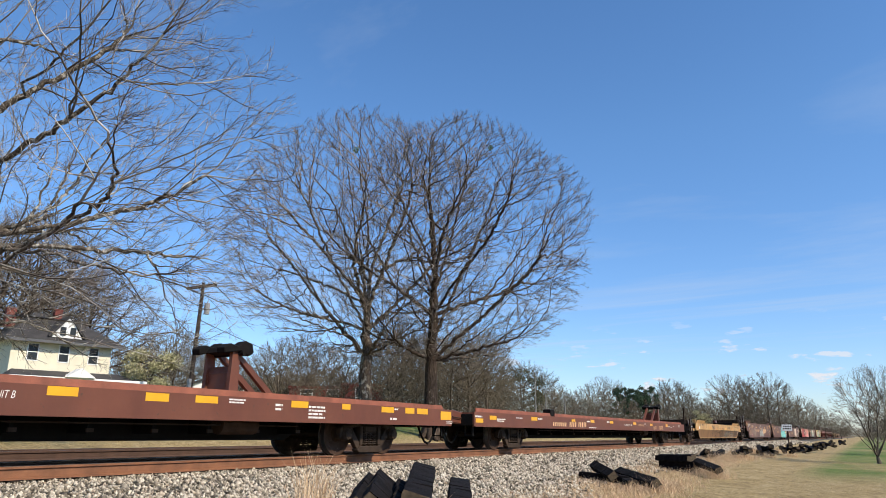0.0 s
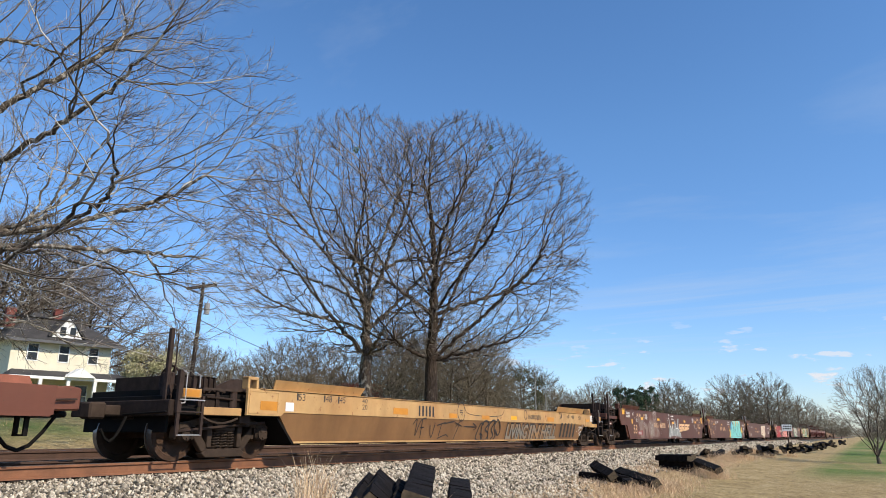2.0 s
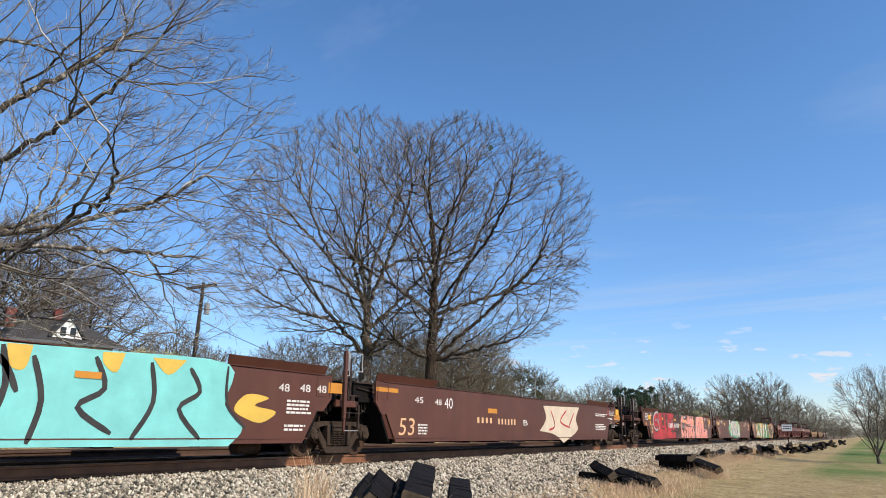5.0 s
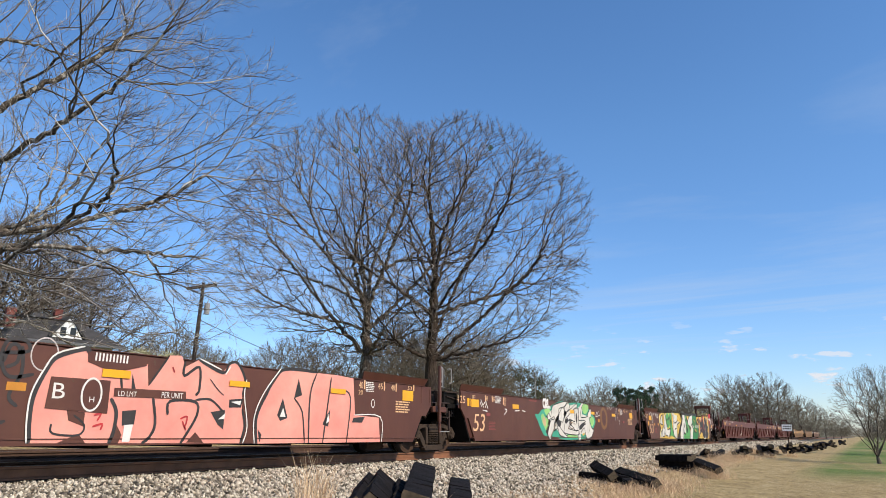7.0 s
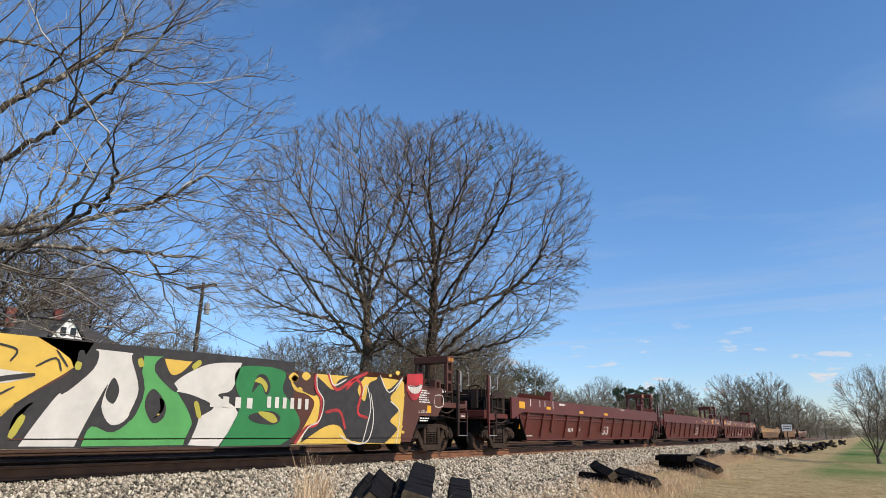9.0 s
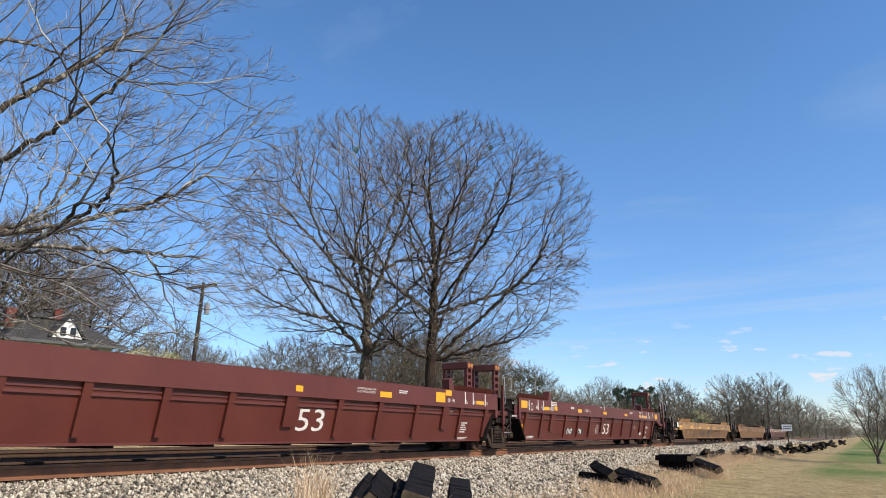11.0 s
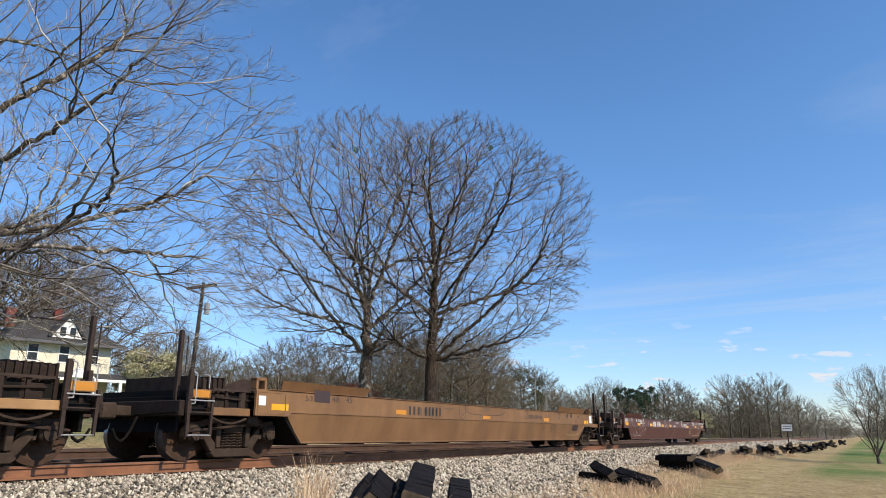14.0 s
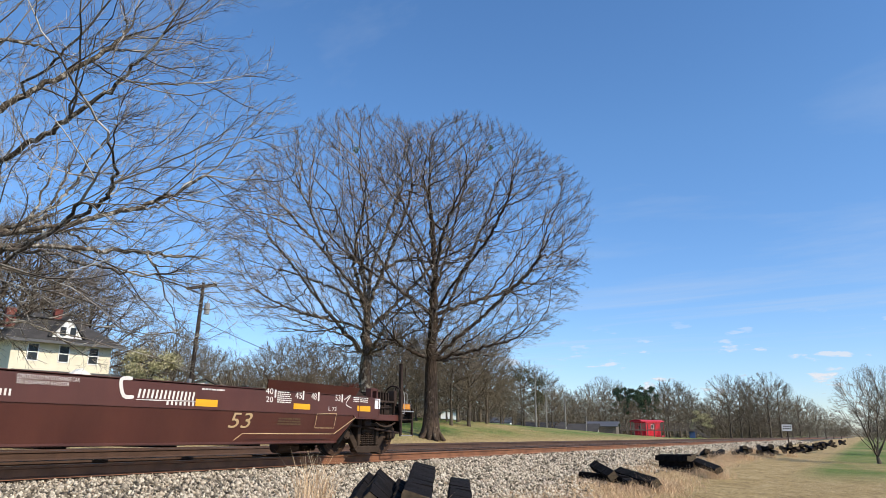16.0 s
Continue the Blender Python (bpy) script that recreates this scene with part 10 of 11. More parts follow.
ring(car_5, 15.74, 1.05, 0.07, 0.1, 0.02, M["white"], 1)
bars(car_5, 17.1, 0.95, 0.72, 0.27, 5, M["cream"])
tape(car_5, 16.27, 1.02, 0.27, 0.09, M["fadedred"])

# car_6
text(car_6, "125 T", 0.66, 1.35, 0.2, M["cream"], 0.62, 0.0)
tape(car_6, 1.44, 1.24, 0.51, 0.23, M["yellow"])
text(car_6, "53", 1.53, 1.53, 0.07, M["white"], 0.15, 0.0)
tape(car_6, 1.5, 1.49, 0.045, 0.11, M["white"])
text(car_6, "48", 2.32, 1.51, 0.1, M["white"], 0.15, 0.0)
tape(car_6, 2.28, 1.47, 0.045, 0.15, M["white"])
text(car_6, "45", 2.8, 1.51, 0.1, M["white"], 0.14, 0.0)
tape(car_6, 2.76, 1.46, 0.045, 0.17, M["white"])
bars(car_6, 3.03, 1.38, 0.36, 0.24, 5, M["white"])
text(car_6, "53", 1.48, 0.58, 0.46, M["cream"], 0.77, 0.15)
tape(car_6, 1.22, 0.97, 0.2, 0.21, M["yellow"])
tape(car_6, 2.36, 0.98, 0.26, 0.11, M["orange"])
tape(car_6, 3.17, 0.99, 0.25, 0.11, M["orange"])
bars(car_6, 2.56, 0.57, 0.48, 0.29, 4, M["fadedred"])
stroke(car_6, "graffiti_line", [(1.74, 1.65), (2.01, 1.57), (2.11, 1.48)], 0.03, M["white"], 2)
stroke(car_6, "graffiti_line", [(1.87, 1.61), (2.1, 1.33), (1.98, 1.22)], 0.03, M["white"], 2)
stroke(car_6, "graffiti_line", [(2.04, 1.63), (2.18, 1.23), (2.06, 1.13)], 0.03, M["white"], 2)

# car_6
paint(car_6, "graffiti", [(3.49, 0.32, 1), (3.6, 0.64), (3.85, 0.82), (3.63, 1.1), (3.51, 1.43), (3.74, 1.6, 1), (4.23, 1.68, 1), (8.43, 1.77, 1), (9.28, 1.78, 1), (9.01, 1.39), (8.33, 0.9), (7.86, 0.39), (7.56, 0.26, 1)], M["gyellow"], 2)
paint(car_6, "graffiti", [(8.43, 1.77, 1), (9.99, 1.81, 1), (13.64, 1.88, 1), (13.65, 0.24, 1), (7.56, 0.26, 1), (8.24, 0.84), (9.01, 1.39)], M["blacktxt"], 2)
paint(car_6, "graffiti", [(3.56, 0.34, 1), (3.87, 0.69), (4.1, 0.78), (4.21, 1.04), (3.72, 1.1), (3.82, 1.37), (4.29, 1.62), (4.35, 1.68, 1), (4.19, 1.22), (4.5, 0.84), (4.66, 1.61, 1), (4.98, 1.55), (5.12, 1.09), (5.28, 0.77), (6.01, 0.83), (5.45, 0.35, 1), (4.92, 0.49), (4.45, 0.44)], M["offwhite"], 3)
paint(car_6, "graffiti", [(5.0, 1.45), (5.23, 1.66), (5.61, 1.72), (5.84, 1.52), (5.91, 1.12), (5.71, 0.92), (5.38, 0.89), (5.13, 1.04), (5.0, 1.27)], M["midgreen"], 4)
paint(car_6, "graffiti", [(5.02, 1.32), (5.12, 1.42), (5.22, 1.34), (5.14, 1.25)], M["blacktxt"], 5)
paint(car_6, "graffiti", [(5.54, 1.42), (5.64, 1.51), (5.75, 1.43), (5.66, 1.34)], M["blacktxt"], 5)
paint(car_6, "graffiti", [(5.37, 1.35), (5.44, 1.41), (5.51, 1.36), (5.45, 1.29)], M["blacktxt"], 5)
paint(car_6, "graffiti", [(5.3, 1.02), (5.39, 1.1), (5.49, 1.03), (5.41, 0.95)], M["blacktxt"], 5)
paint(car_6, "graffiti", [(5.77, 0.4, 1), (5.95, 0.78), (5.96, 1.23), (5.88, 1.62), (6.1, 1.74), (6.53, 1.67, 1), (6.46, 1.25), (6.46, 0.95), (6.88, 0.34, 1), (6.25, 0.44)], M["midgreen"], 3)
paint(car_6, "graffiti", [(6.59, 1.78, 1), (7.11, 1.72), (7.43, 1.64), (7.92, 1.62), (7.78, 1.33), (8.47, 1.25), (8.13, 1.12), (7.65, 0.99), (7.56, 0.29, 1), (6.8, 0.45), (6.67, 0.95), (6.85, 1.38)], M["offwhite"], 3)
stroke(car_6, "graffiti_line", [(3.56, 0.34), (3.83, 0.67), (4.1, 0.76), (4.23, 1.03), (3.72, 1.1), (3.82, 1.37), (4.36, 1.66)], 0.07, M["blacktxt"], 5)
stroke(car_6, "graffiti_line", [(4.36, 1.66), (4.21, 1.22), (4.51, 0.81), (4.66, 1.61), (4.99, 1.53), (5.22, 0.77)], 0.07, M["blacktxt"], 5)
stroke(car_6, "graffiti_line", [(4.1, 0.76), (4.05, 0.44), (4.48, 0.43), (4.48, 0.7)], 0.07, M["blacktxt"], 5)
stroke(car_6, "graffiti_line", [(4.73, 1.07), (4.7, 0.53), (5.26, 0.44)], 0.07, M["blacktxt"], 5)
stroke(car_6, "graffiti_line", [(5.28, 0.77), (6.01, 0.81), (5.51, 0.33)], 0.07, M["blacktxt"], 5)
stroke(car_6, "graffiti_line", [(5.88, 1.62), (6.01, 1.13), (5.93, 0.73), (5.77, 0.37)], 0.07, M["blacktxt"], 5)
stroke(car_6, "graffiti_line", [(6.41, 1.66), (6.46, 0.95), (6.92, 0.34)], 0.07, M["blacktxt"], 5)
stroke(car_6, "graffiti_line", [(6.11, 1.13), (6.15, 1.34), (6.31, 1.14)], 0.07, M["blacktxt"], 5)
stroke(car_6, "graffiti_line", [(6.59, 1.78), (6.85, 1.38), (6.69, 0.96), (6.82, 0.45), (7.56, 0.29), (7.68, 1.01), (8.47, 1.25)], 0.07, M["blacktxt"], 5)
stroke(car_6, "graffiti_line", [(7.11, 1.72), (7.09, 1.18), (7.95, 1.34)], 0.07, M["blacktxt"], 5)
stroke(car_6, "graffiti_line", [(7.05, 0.81), (7.5, 0.88)], 0.07, M["blacktxt"], 5)
stroke(car_6, "graffiti_line", [(3.54, 0.36), (3.8, 0.69)], 0.06, M["paleyellow"], 4)
stroke(car_6, "graffiti_line", [(3.47, 0.32), (3.73, 0.7), (4.0, 0.79)], 0.06, M["paleyellow"], 4)
stroke(car_6, "graffiti_line", [(3.55, 1.09), (3.59, 1.35), (3.75, 1.53)], 0.06, M["paleyellow"], 4)
stroke(car_6, "graffiti_line", [(7.92, 1.62), (8.18, 1.56), (8.11, 1.4)], 0.03, M["blacktxt"], 5)
stroke(car_6, "graffiti_line", [(8.46, 1.36), (8.73, 1.5), (8.83, 1.32)], 0.03, M["blacktxt"], 5)
stroke(car_6, "graffiti_line", [(7.83, 0.83), (8.22, 1.07)], 0.03, M["blacktxt"], 5)
stroke(car_6, "graffiti_line", [(8.72, 1.62), (8.92, 1.39)], 0.03, M["blacktxt"], 5)

# car_6
paint(car_6, "graffiti", [(8.39, 0.29, 1), (8.66, 0.74), (8.89, 1.06), (9.27, 1.42), (9.32, 1.69, 1), (9.94, 1.69, 1), (10.12, 1.13), (9.98, 0.7), (9.71, 0.59), (9.52, 0.85), (9.58, 1.19), (9.3, 0.6), (9.18, 0.28, 1)], M["offwhite"], 4)
paint(car_6, "graffiti", [(9.28, 0.28, 1), (9.4, 0.56), (9.77, 0.48), (10.12, 0.78), (10.14, 1.22), (10.15, 1.67, 1), (10.52, 1.69, 1), (10.38, 1.51), (10.81, 1.17), (11.2, 0.67), (11.15, 0.28, 1)], M["midgreen"], 4)
paint(car_6, "graffiti", [(10.26, 0.88), (10.3, 1.1), (10.43, 1.15), (10.64, 0.93), (10.63, 0.71), (10.43, 0.63)], M["blacktxt"], 5)
paint(car_6, "graffiti", [(9.56, 1.02), (9.66, 1.29), (9.78, 1.11), (9.71, 0.9)], M["blacktxt"], 5)
paint(car_6, "graffiti", [(10.44, 0.69), (10.59, 0.8), (10.62, 0.96), (10.52, 1.02), (10.55, 0.84)], M["gyellow"], 5)
paint(car_6, "graffiti", [(10.53, 1.66, 1), (11.1, 1.66, 1), (10.89, 1.46), (10.69, 1.42)], M["gyellow"], 4)
paint(car_6, "graffiti", [(10.76, 1.17), (10.9, 1.38), (11.47, 1.65), (12.22, 1.74, 1), (12.03, 1.24), (11.72, 1.12), (12.21, 0.84), (11.82, 0.25, 1), (11.1, 0.28, 1), (11.28, 0.68), (11.65, 0.92), (11.17, 1.1)], M["offwhite"], 4)
paint(car_6, "graffiti", [(11.86, 0.25, 1), (12.27, 0.95), (12.14, 1.24), (12.07, 1.49), (12.26, 1.68), (12.98, 1.72, 1), (13.38, 1.64), (13.33, 1.31), (13.6, 1.05), (13.87, 0.72), (13.73, 0.45), (13.35, 0.26, 1)], M["darkgreen"], 4)
paint(car_6, "graffiti", [(12.52, 1.21), (12.63, 1.53), (12.85, 1.55), (12.99, 1.34), (12.89, 1.18), (12.72, 1.38)], M["blacktxt"], 5)
paint(car_6, "graffiti", [(12.49, 0.8), (13.06, 0.89), (13.31, 0.77), (13.16, 0.64), (12.65, 0.67)], M["blacktxt"], 5)
paint(car_6, "graffiti", [(12.57, 1.42), (12.7, 1.51), (12.89, 1.39), (12.88, 1.23), (12.75, 1.38)], M["olive"], 6)
paint(car_6, "graffiti", [(12.7, 0.86), (13.07, 0.85), (13.23, 0.71), (13.05, 0.68)], M["olive"], 6)
stroke(car_6, "graffiti_line", [(9.95, 1.67), (10.17, 1.14), (10.02, 0.68)], 0.11, M["blacktxt"], 5)
stroke(car_6, "graffiti_line", [(10.53, 1.66), (10.42, 1.47), (10.84, 1.15)], 0.11, M["blacktxt"], 5)
stroke(car_6, "graffiti_line", [(9.32, 1.67), (9.27, 1.42), (8.86, 1.02)], 0.11, M["blacktxt"], 5)
stroke(car_6, "graffiti_line", [(9.1, 1.4), (9.1, 1.65)], 0.11, M["blacktxt"], 5)
stroke(car_6, "graffiti_line", [(8.16, 0.33), (8.38, 0.81), (8.58, 0.97)], 0.11, M["blacktxt"], 5)
stroke(car_6, "graffiti_line", [(11.1, 0.26), (11.28, 0.68), (11.19, 0.91)], 0.11, M["blacktxt"], 5)
stroke(car_6, "graffiti_line", [(8.29, 0.44), (8.33, 0.66), (8.52, 0.85)], 0.11, M["blacktxt"], 5)
stroke(car_6, "graffiti_line", [(10.13, 1.49), (10.07, 1.62)], 0.1, M["olive"], 6)
stroke(car_6, "graffiti_line", [(11.28, 1.68), (11.11, 1.55)], 0.1, M["olive"], 6)
stroke(car_6, "graffiti_line", [(11.24, 1.0), (11.36, 0.72)], 0.1, M["olive"], 6)
stroke(car_6, "graffiti_line", [(9.08, 1.48), (9.06, 1.36)], 0.1, M["olive"], 6)
stroke(car_6, "graffiti_line", [(8.26, 0.4), (8.4, 0.7)], 0.1, M["olive"], 6)
marks(car_6, 4, 11.5, 0.92, 1.14, 0.19, M["offwhite"], 0.0, 7)
marks(car_6, 6, 12.88, 0.95, 1.28, 0.21, M["offwhite"], 0.0, 7)
paint(car_6, "graffiti", [(13.75, 0.28, 1), (14.27, 1.01), (14.08, 1.24), (13.65, 1.33), (13.49, 1.65, 1), (14.31, 1.69, 1), (15.05, 1.71), (17.23, 1.77), (17.61, 1.54), (17.48, 0.25, 1)], M["gyellow"], 3)
paint(car_6, "graffiti", [(13.38, 1.64, 1), (14.31, 1.71, 1), (14.34, 1.25), (13.82, 1.34), (13.64, 1.44)], M["darkbrown"], 4)
paint(car_6, "graffiti", [(13.47, 1.56), (13.61, 1.67), (13.76, 1.58), (13.62, 1.47)], M["gyellow"], 5)
paint(car_6, "graffiti", [(13.85, 1.61), (13.97, 1.71), (14.12, 1.63), (13.99, 1.53)], M["gyellow"], 5)
paint(car_6, "graffiti", [(13.74, 1.33), (13.81, 1.39), (13.9, 1.34), (13.82, 1.28)], M["gyellow"], 5)
paint(car_6, "graffiti", [(13.55, 1.54), (13.64, 1.62), (13.75, 1.56), (13.66, 1.48)], M["gyellow"], 5)
paint(car_6, "graffiti", [(13.91, 0.28, 1), (14.13, 0.62), (14.39, 0.73), (14.44, 1.14), (14.25, 1.36), (14.22, 1.71, 1), (14.5, 1.55), (14.88, 1.39), (15.06, 1.62), (15.86, 1.83), (16.03, 1.82), (15.72, 1.44), (16.0, 1.2), (16.13, 1.59), (16.41, 1.71), (16.57, 1.82), (16.88, 1.5), (17.48, 1.84, 1), (17.36, 1.6), (17.01, 1.31), (17.38, 1.05), (17.03, 0.78), (17.33, 0.58), (16.82, 0.26, 1), (15.54, 0.33), (15.13, 0.63), (14.66, 0.62)], M["blacktxt"], 4)
stroke(car_6, "graffiti_line", [(13.75, 0.28), (14.05, 0.58), (14.42, 0.7), (14.49, 1.16), (14.3, 1.39), (14.27, 1.69)], 0.07, M["redpaint"], 5)
stroke(car_6, "graffiti_line", [(14.67, 1.72), (14.98, 1.4), (15.56, 1.66), (16.08, 1.85)], 0.07, M["redpaint"], 5)
stroke(car_6, "graffiti_line", [(14.64, 0.91), (15.11, 0.95), (15.33, 0.57)], 0.07, M["redpaint"], 5)
stroke(car_6, "graffiti_line", [(15.31, 1.42), (15.66, 1.66), (15.88, 1.45), (15.75, 0.94), (16.13, 0.83)], 0.07, M["redpaint"], 5)
stroke(car_6, "graffiti_line", [(13.83, 0.28), (14.13, 0.6), (14.46, 0.74), (14.57, 1.14), (14.35, 1.39), (14.31, 1.69)], 0.03, M["offwhite"], 6)
stroke(car_6, "graffiti_line", [(14.71, 1.74), (14.88, 1.49), (15.3, 1.64)], 0.03, M["offwhite"], 6)
stroke(car_6, "graffiti_line", [(15.89, 1.32), (16.05, 1.56), (16.23, 1.08), (16.1, 0.64), (15.95, 0.27)], 0.03, M["offwhite"], 6)
stroke(car_6, "graffiti_line", [(16.57, 1.82), (16.96, 1.44), (17.53, 1.84), (17.24, 1.52)], 0.03, M["offwhite"], 6)
stroke(car_6, "graffiti_line", [(17.01, 1.24), (17.38, 1.05), (17.42, 0.79), (17.29, 0.25)], 0.03, M["offwhite"], 6)
stroke(car_6, "graffiti_line", [(15.14, 0.45), (15.64, 0.27), (16.16, 0.33), (16.35, 0.83), (16.21, 1.4)], 0.03, M["offwhite"], 6)
paint(car_6, "graffiti", [(17.69, 1.55, 1), (17.73, 1.94, 1), (18.47, 2.0, 1), (18.42, 1.59), (18.21, 1.35), (17.95, 1.31)], M["redpaint"], 5)
paint(car_6, "graffiti", [(17.76, 1.66), (18.13, 1.66), (18.42, 1.73), (18.32, 1.53), (18.05, 1.47), (17.84, 1.53)], M["offwhite"], 6)
stroke(car_6, "graffiti_line", [(17.86, 1.67), (17.87, 1.46)], 0.012, M["blacktxt"], 7)
stroke(car_6, "graffiti_line", [(17.99, 1.68), (18.0, 1.47)], 0.012, M["blacktxt"], 7)
stroke(car_6, "graffiti_line", [(18.13, 1.69), (18.13, 1.47)], 0.012, M["blacktxt"], 7)
stroke(car_6, "graffiti_line", [(18.26, 1.69), (18.26, 1.48)], 0.012, M["blacktxt"], 7)
stroke(car_6, "graffiti_line", [(17.76, 1.66), (18.07, 1.64), (18.42, 1.73)], 0.02, M["blacktxt"], 7)
paint(car_6, "graffiti", [(17.24, 1.48), (17.34, 1.54), (17.44, 1.49), (17.34, 1.43)], M["gyellow"], 5)
paint(car_6, "graffiti", [(17.44, 1.4), (17.54, 1.46), (17.64, 1.41), (17.54, 1.35)], M["gyellow"], 5)
paint(car_6, "graffiti", [(17.44, 0.92), (17.51, 0.96), (17.58, 0.92), (17.51, 0.88)], M["gyellow"], 5)
paint(car_6, "graffiti", [(17.37, 0.65), (17.47, 0.71), (17.57, 0.65), (17.47, 0.6)], M["gyellow"], 5)
paint(car_6, "graffiti", [(17.5, 0.52), (17.57, 0.56), (17.65, 0.52), (17.57, 0.48)], M["gyellow"], 5)
paint(car_6, "graffiti", [(17.2, 1.93), (17.3, 1.99), (17.4, 1.95), (17.3, 1.88)], M["gyellow"], 5)
paint(car_6, "graffiti", [(16.92, 1.84), (16.99, 1.89), (17.06, 1.85), (16.99, 1.81)], M["gyellow"], 5)

# car_6
bars(car_6, 18.31, 1.25, 0.53, 0.35, 6, M["white"])
tape(car_6, 18.71, 1.01, 0.19, 0.19, M["yellow"])
stroke(car_6, "graffiti_line", [(19.1, 1.48), (19.48, 1.48), (19.5, 1.21), (19.1, 1.2), (19.1, 1.48)], 0.02, M["white"], 1)
text(car_6, "L 201-6", 18.31, 1.0, 0.08, M["white"], 0.42, 0.0)
bars(car_6, 18.35, 0.78, 0.49, 0.12, 2, M["white"])
text(car_6, "61", 19.45, 1.57, 0.09, M["white"], 0.19, 0.0)

# car_9
text(car_9, "53", 9.83, 0.52, 0.43, M["white"], 0.88, 0.0)
paint(car_9, "dark_patch", [(5.47, 0.73, 1), (6.31, 0.72, 1), (6.34, 0.52, 1), (5.48, 0.52, 1)], M["darkpatch"], 1, False)
paint(car_9, "dark_patch", [(6.54, 0.73, 1), (7.4, 0.72, 1), (7.42, 0.53, 1), (6.56, 0.52, 1)], M["darkpatch"], 1, False)
marks(car_9, 4, 5.53, 0.52, 0.59, 0.19, M["white"], 0.1, 2)
marks(car_9, 4, 6.58, 0.52, 0.63, 0.19, M["white"], 0.1, 2)
stroke(car_9, "graffiti_line", [(8.95, 0.85), (9.21, 0.84), (9.24, 0.57), (8.96, 0.58), (8.95, 0.85)], 0.02, M["white"], 1)
text(car_9, "H", 9.02, 0.6, 0.09, M["white"], 0.15, 0.0)
text(car_9, "PLATE", 8.99, 0.73, 0.05, M["white"], 0.2, 0.0)
tape(car_9, 6.37, 1.33, 0.46, 0.13, M["yellow"])
tape(car_9, 9.52, 1.34, 0.46, 0.12, M["yellow"])
tape(car_9, 12.67, 1.34, 0.45, 0.11, M["yellow"])
text(car_9, "NON-INTERCHANGE CAR", 7.13, 1.44, 0.046, M["white"], 0.72, 0.0)
text(car_9, "SEE EQUIPMENT REGISTER", 7.14, 1.38, 0.046, M["white"], 0.71, 0.0)
bars(car_9, 5.61, 1.43, 0.44, 0.11, 2, M["white"])
tape(car_9, 9.71, 1.51, 0.045, 0.2, M["white"])
bars(car_9, 9.11, 1.59, 0.31, 0.06, 1, M["white"])
bars(car_9, 13.56, 1.45, 0.53, 0.11, 2, M["white"])

# car_9
tape(car_9, 0.97, 1.34, 0.49, 0.24, M["yellow"])

# car_9
text(car_9, "53", 1.44, 1.43, 0.11, M["white"], 0.11, 0.0)
tape(car_9, 1.59, 1.27, 0.05, 0.34, M["white"])
tape(car_9, 2.36, 1.3, 0.05, 0.35, M["white"])
text(car_9, "48", 2.16, 1.34, 0.12, M["white"], 0.17, 0.0)
tape(car_9, 2.85, 1.3, 0.05, 0.34, M["white"])
text(car_9, "45", 2.65, 1.33, 0.13, M["white"], 0.16, 0.0)
tape(car_9, 3.61, 1.3, 0.05, 0.35, M["white"])
text(car_9, "40", 3.43, 1.33, 0.12, M["white"], 0.16, 0.0)
text(car_9, "20", 3.66, 1.33, 0.12, M["white"], 0.16, 0.0)
tape(car_9, 2.91, 1.32, 0.49, 0.12, M["yellow"])
tape(car_9, 3.89, 1.34, 0.29, 0.14, M["yellow"])
text(car_9, "B", 3.86, 0.69, 0.14, M["white"], 0.1, 0.0)
ring(car_9, 1.85, 1.4, 0.1, 0.13, 0.025, M["white"], 1)
tape(car_9, 1.25, 0.6, 0.2, 0.21, M["yellow"])
bars(car_9, 1.89, 0.34, 0.61, 0.1, 2, M["white"])
bars(car_9, 0.45, 1.02, 0.63, 0.09, 1, M["white"])
bars(car_9, 0.26, 1.44, 0.14, 0.07, 2, M["white"])
bars(car_9, 3.68, 1.48, 0.51, 0.16, 3, M["white"])

# car_9
tape(car_9, 15.19, 1.33, 0.3, 0.13, M["yellow"])
text(car_9, "20", 15.56, 1.32, 0.12, M["white"], 0.15, 0.0)
tape(car_9, 15.74, 1.31, 0.05, 0.34, M["white"])
text(car_9, "40", 15.79, 1.33, 0.12, M["white"], 0.16, 0.0)
tape(car_9, 16.52, 1.3, 0.05, 0.33, M["white"])
text(car_9, "45", 16.57, 1.32, 0.13, M["white"], 0.15, 0.0)
tape(car_9, 16.99, 1.3, 0.05, 0.33, M["white"])
text(car_9, "48", 17.04, 1.31, 0.13, M["white"], 0.16, 0.0)
tape(car_9, 17.79, 1.31, 0.05, 0.32, M["white"])
text(car_9, "53", 17.83, 1.36, 0.12, M["white"], 0.11, 0.0)
tape(car_9, 15.98, 1.31, 0.48, 0.13, M["yellow"])
tape(car_9, 18.22, 1.3, 0.48, 0.25, M["yellow"])
tape(car_9, 15.77, 0.48, 0.25, 0.13, M["signface"])
bars(car_9, 15.21, 1.5, 0.47, 0.12, 3, M["white"])
bars(car_9, 16.54, 0.76, 0.72, 0.19, 3, M["white"])
text(car_9, "38 INCH WHEELS", 16.73, 0.39, 0.04, M["white"], 0.34, 0.0)
text(car_9, "No. 24 BRAKE BEAMS", 16.66, 0.33, 0.05, M["white"], 0.49, 0.0)
bars(car_9, 16.76, 0.56, 0.39, 0.1, 3, M["white"])
stroke(car_9, "graffiti_line", [(14.58, 0.9), (14.58, 1.01), (14.68, 0.9), (14.75, 1.0)], 0.02, M["chalk"], 2)
stroke(car_9, "graffiti_line", [(14.62, 0.84), (14.65, 0.77), (14.72, 0.88), (14.78, 0.78), (14.94, 0.83)], 0.02, M["chalk"], 2)

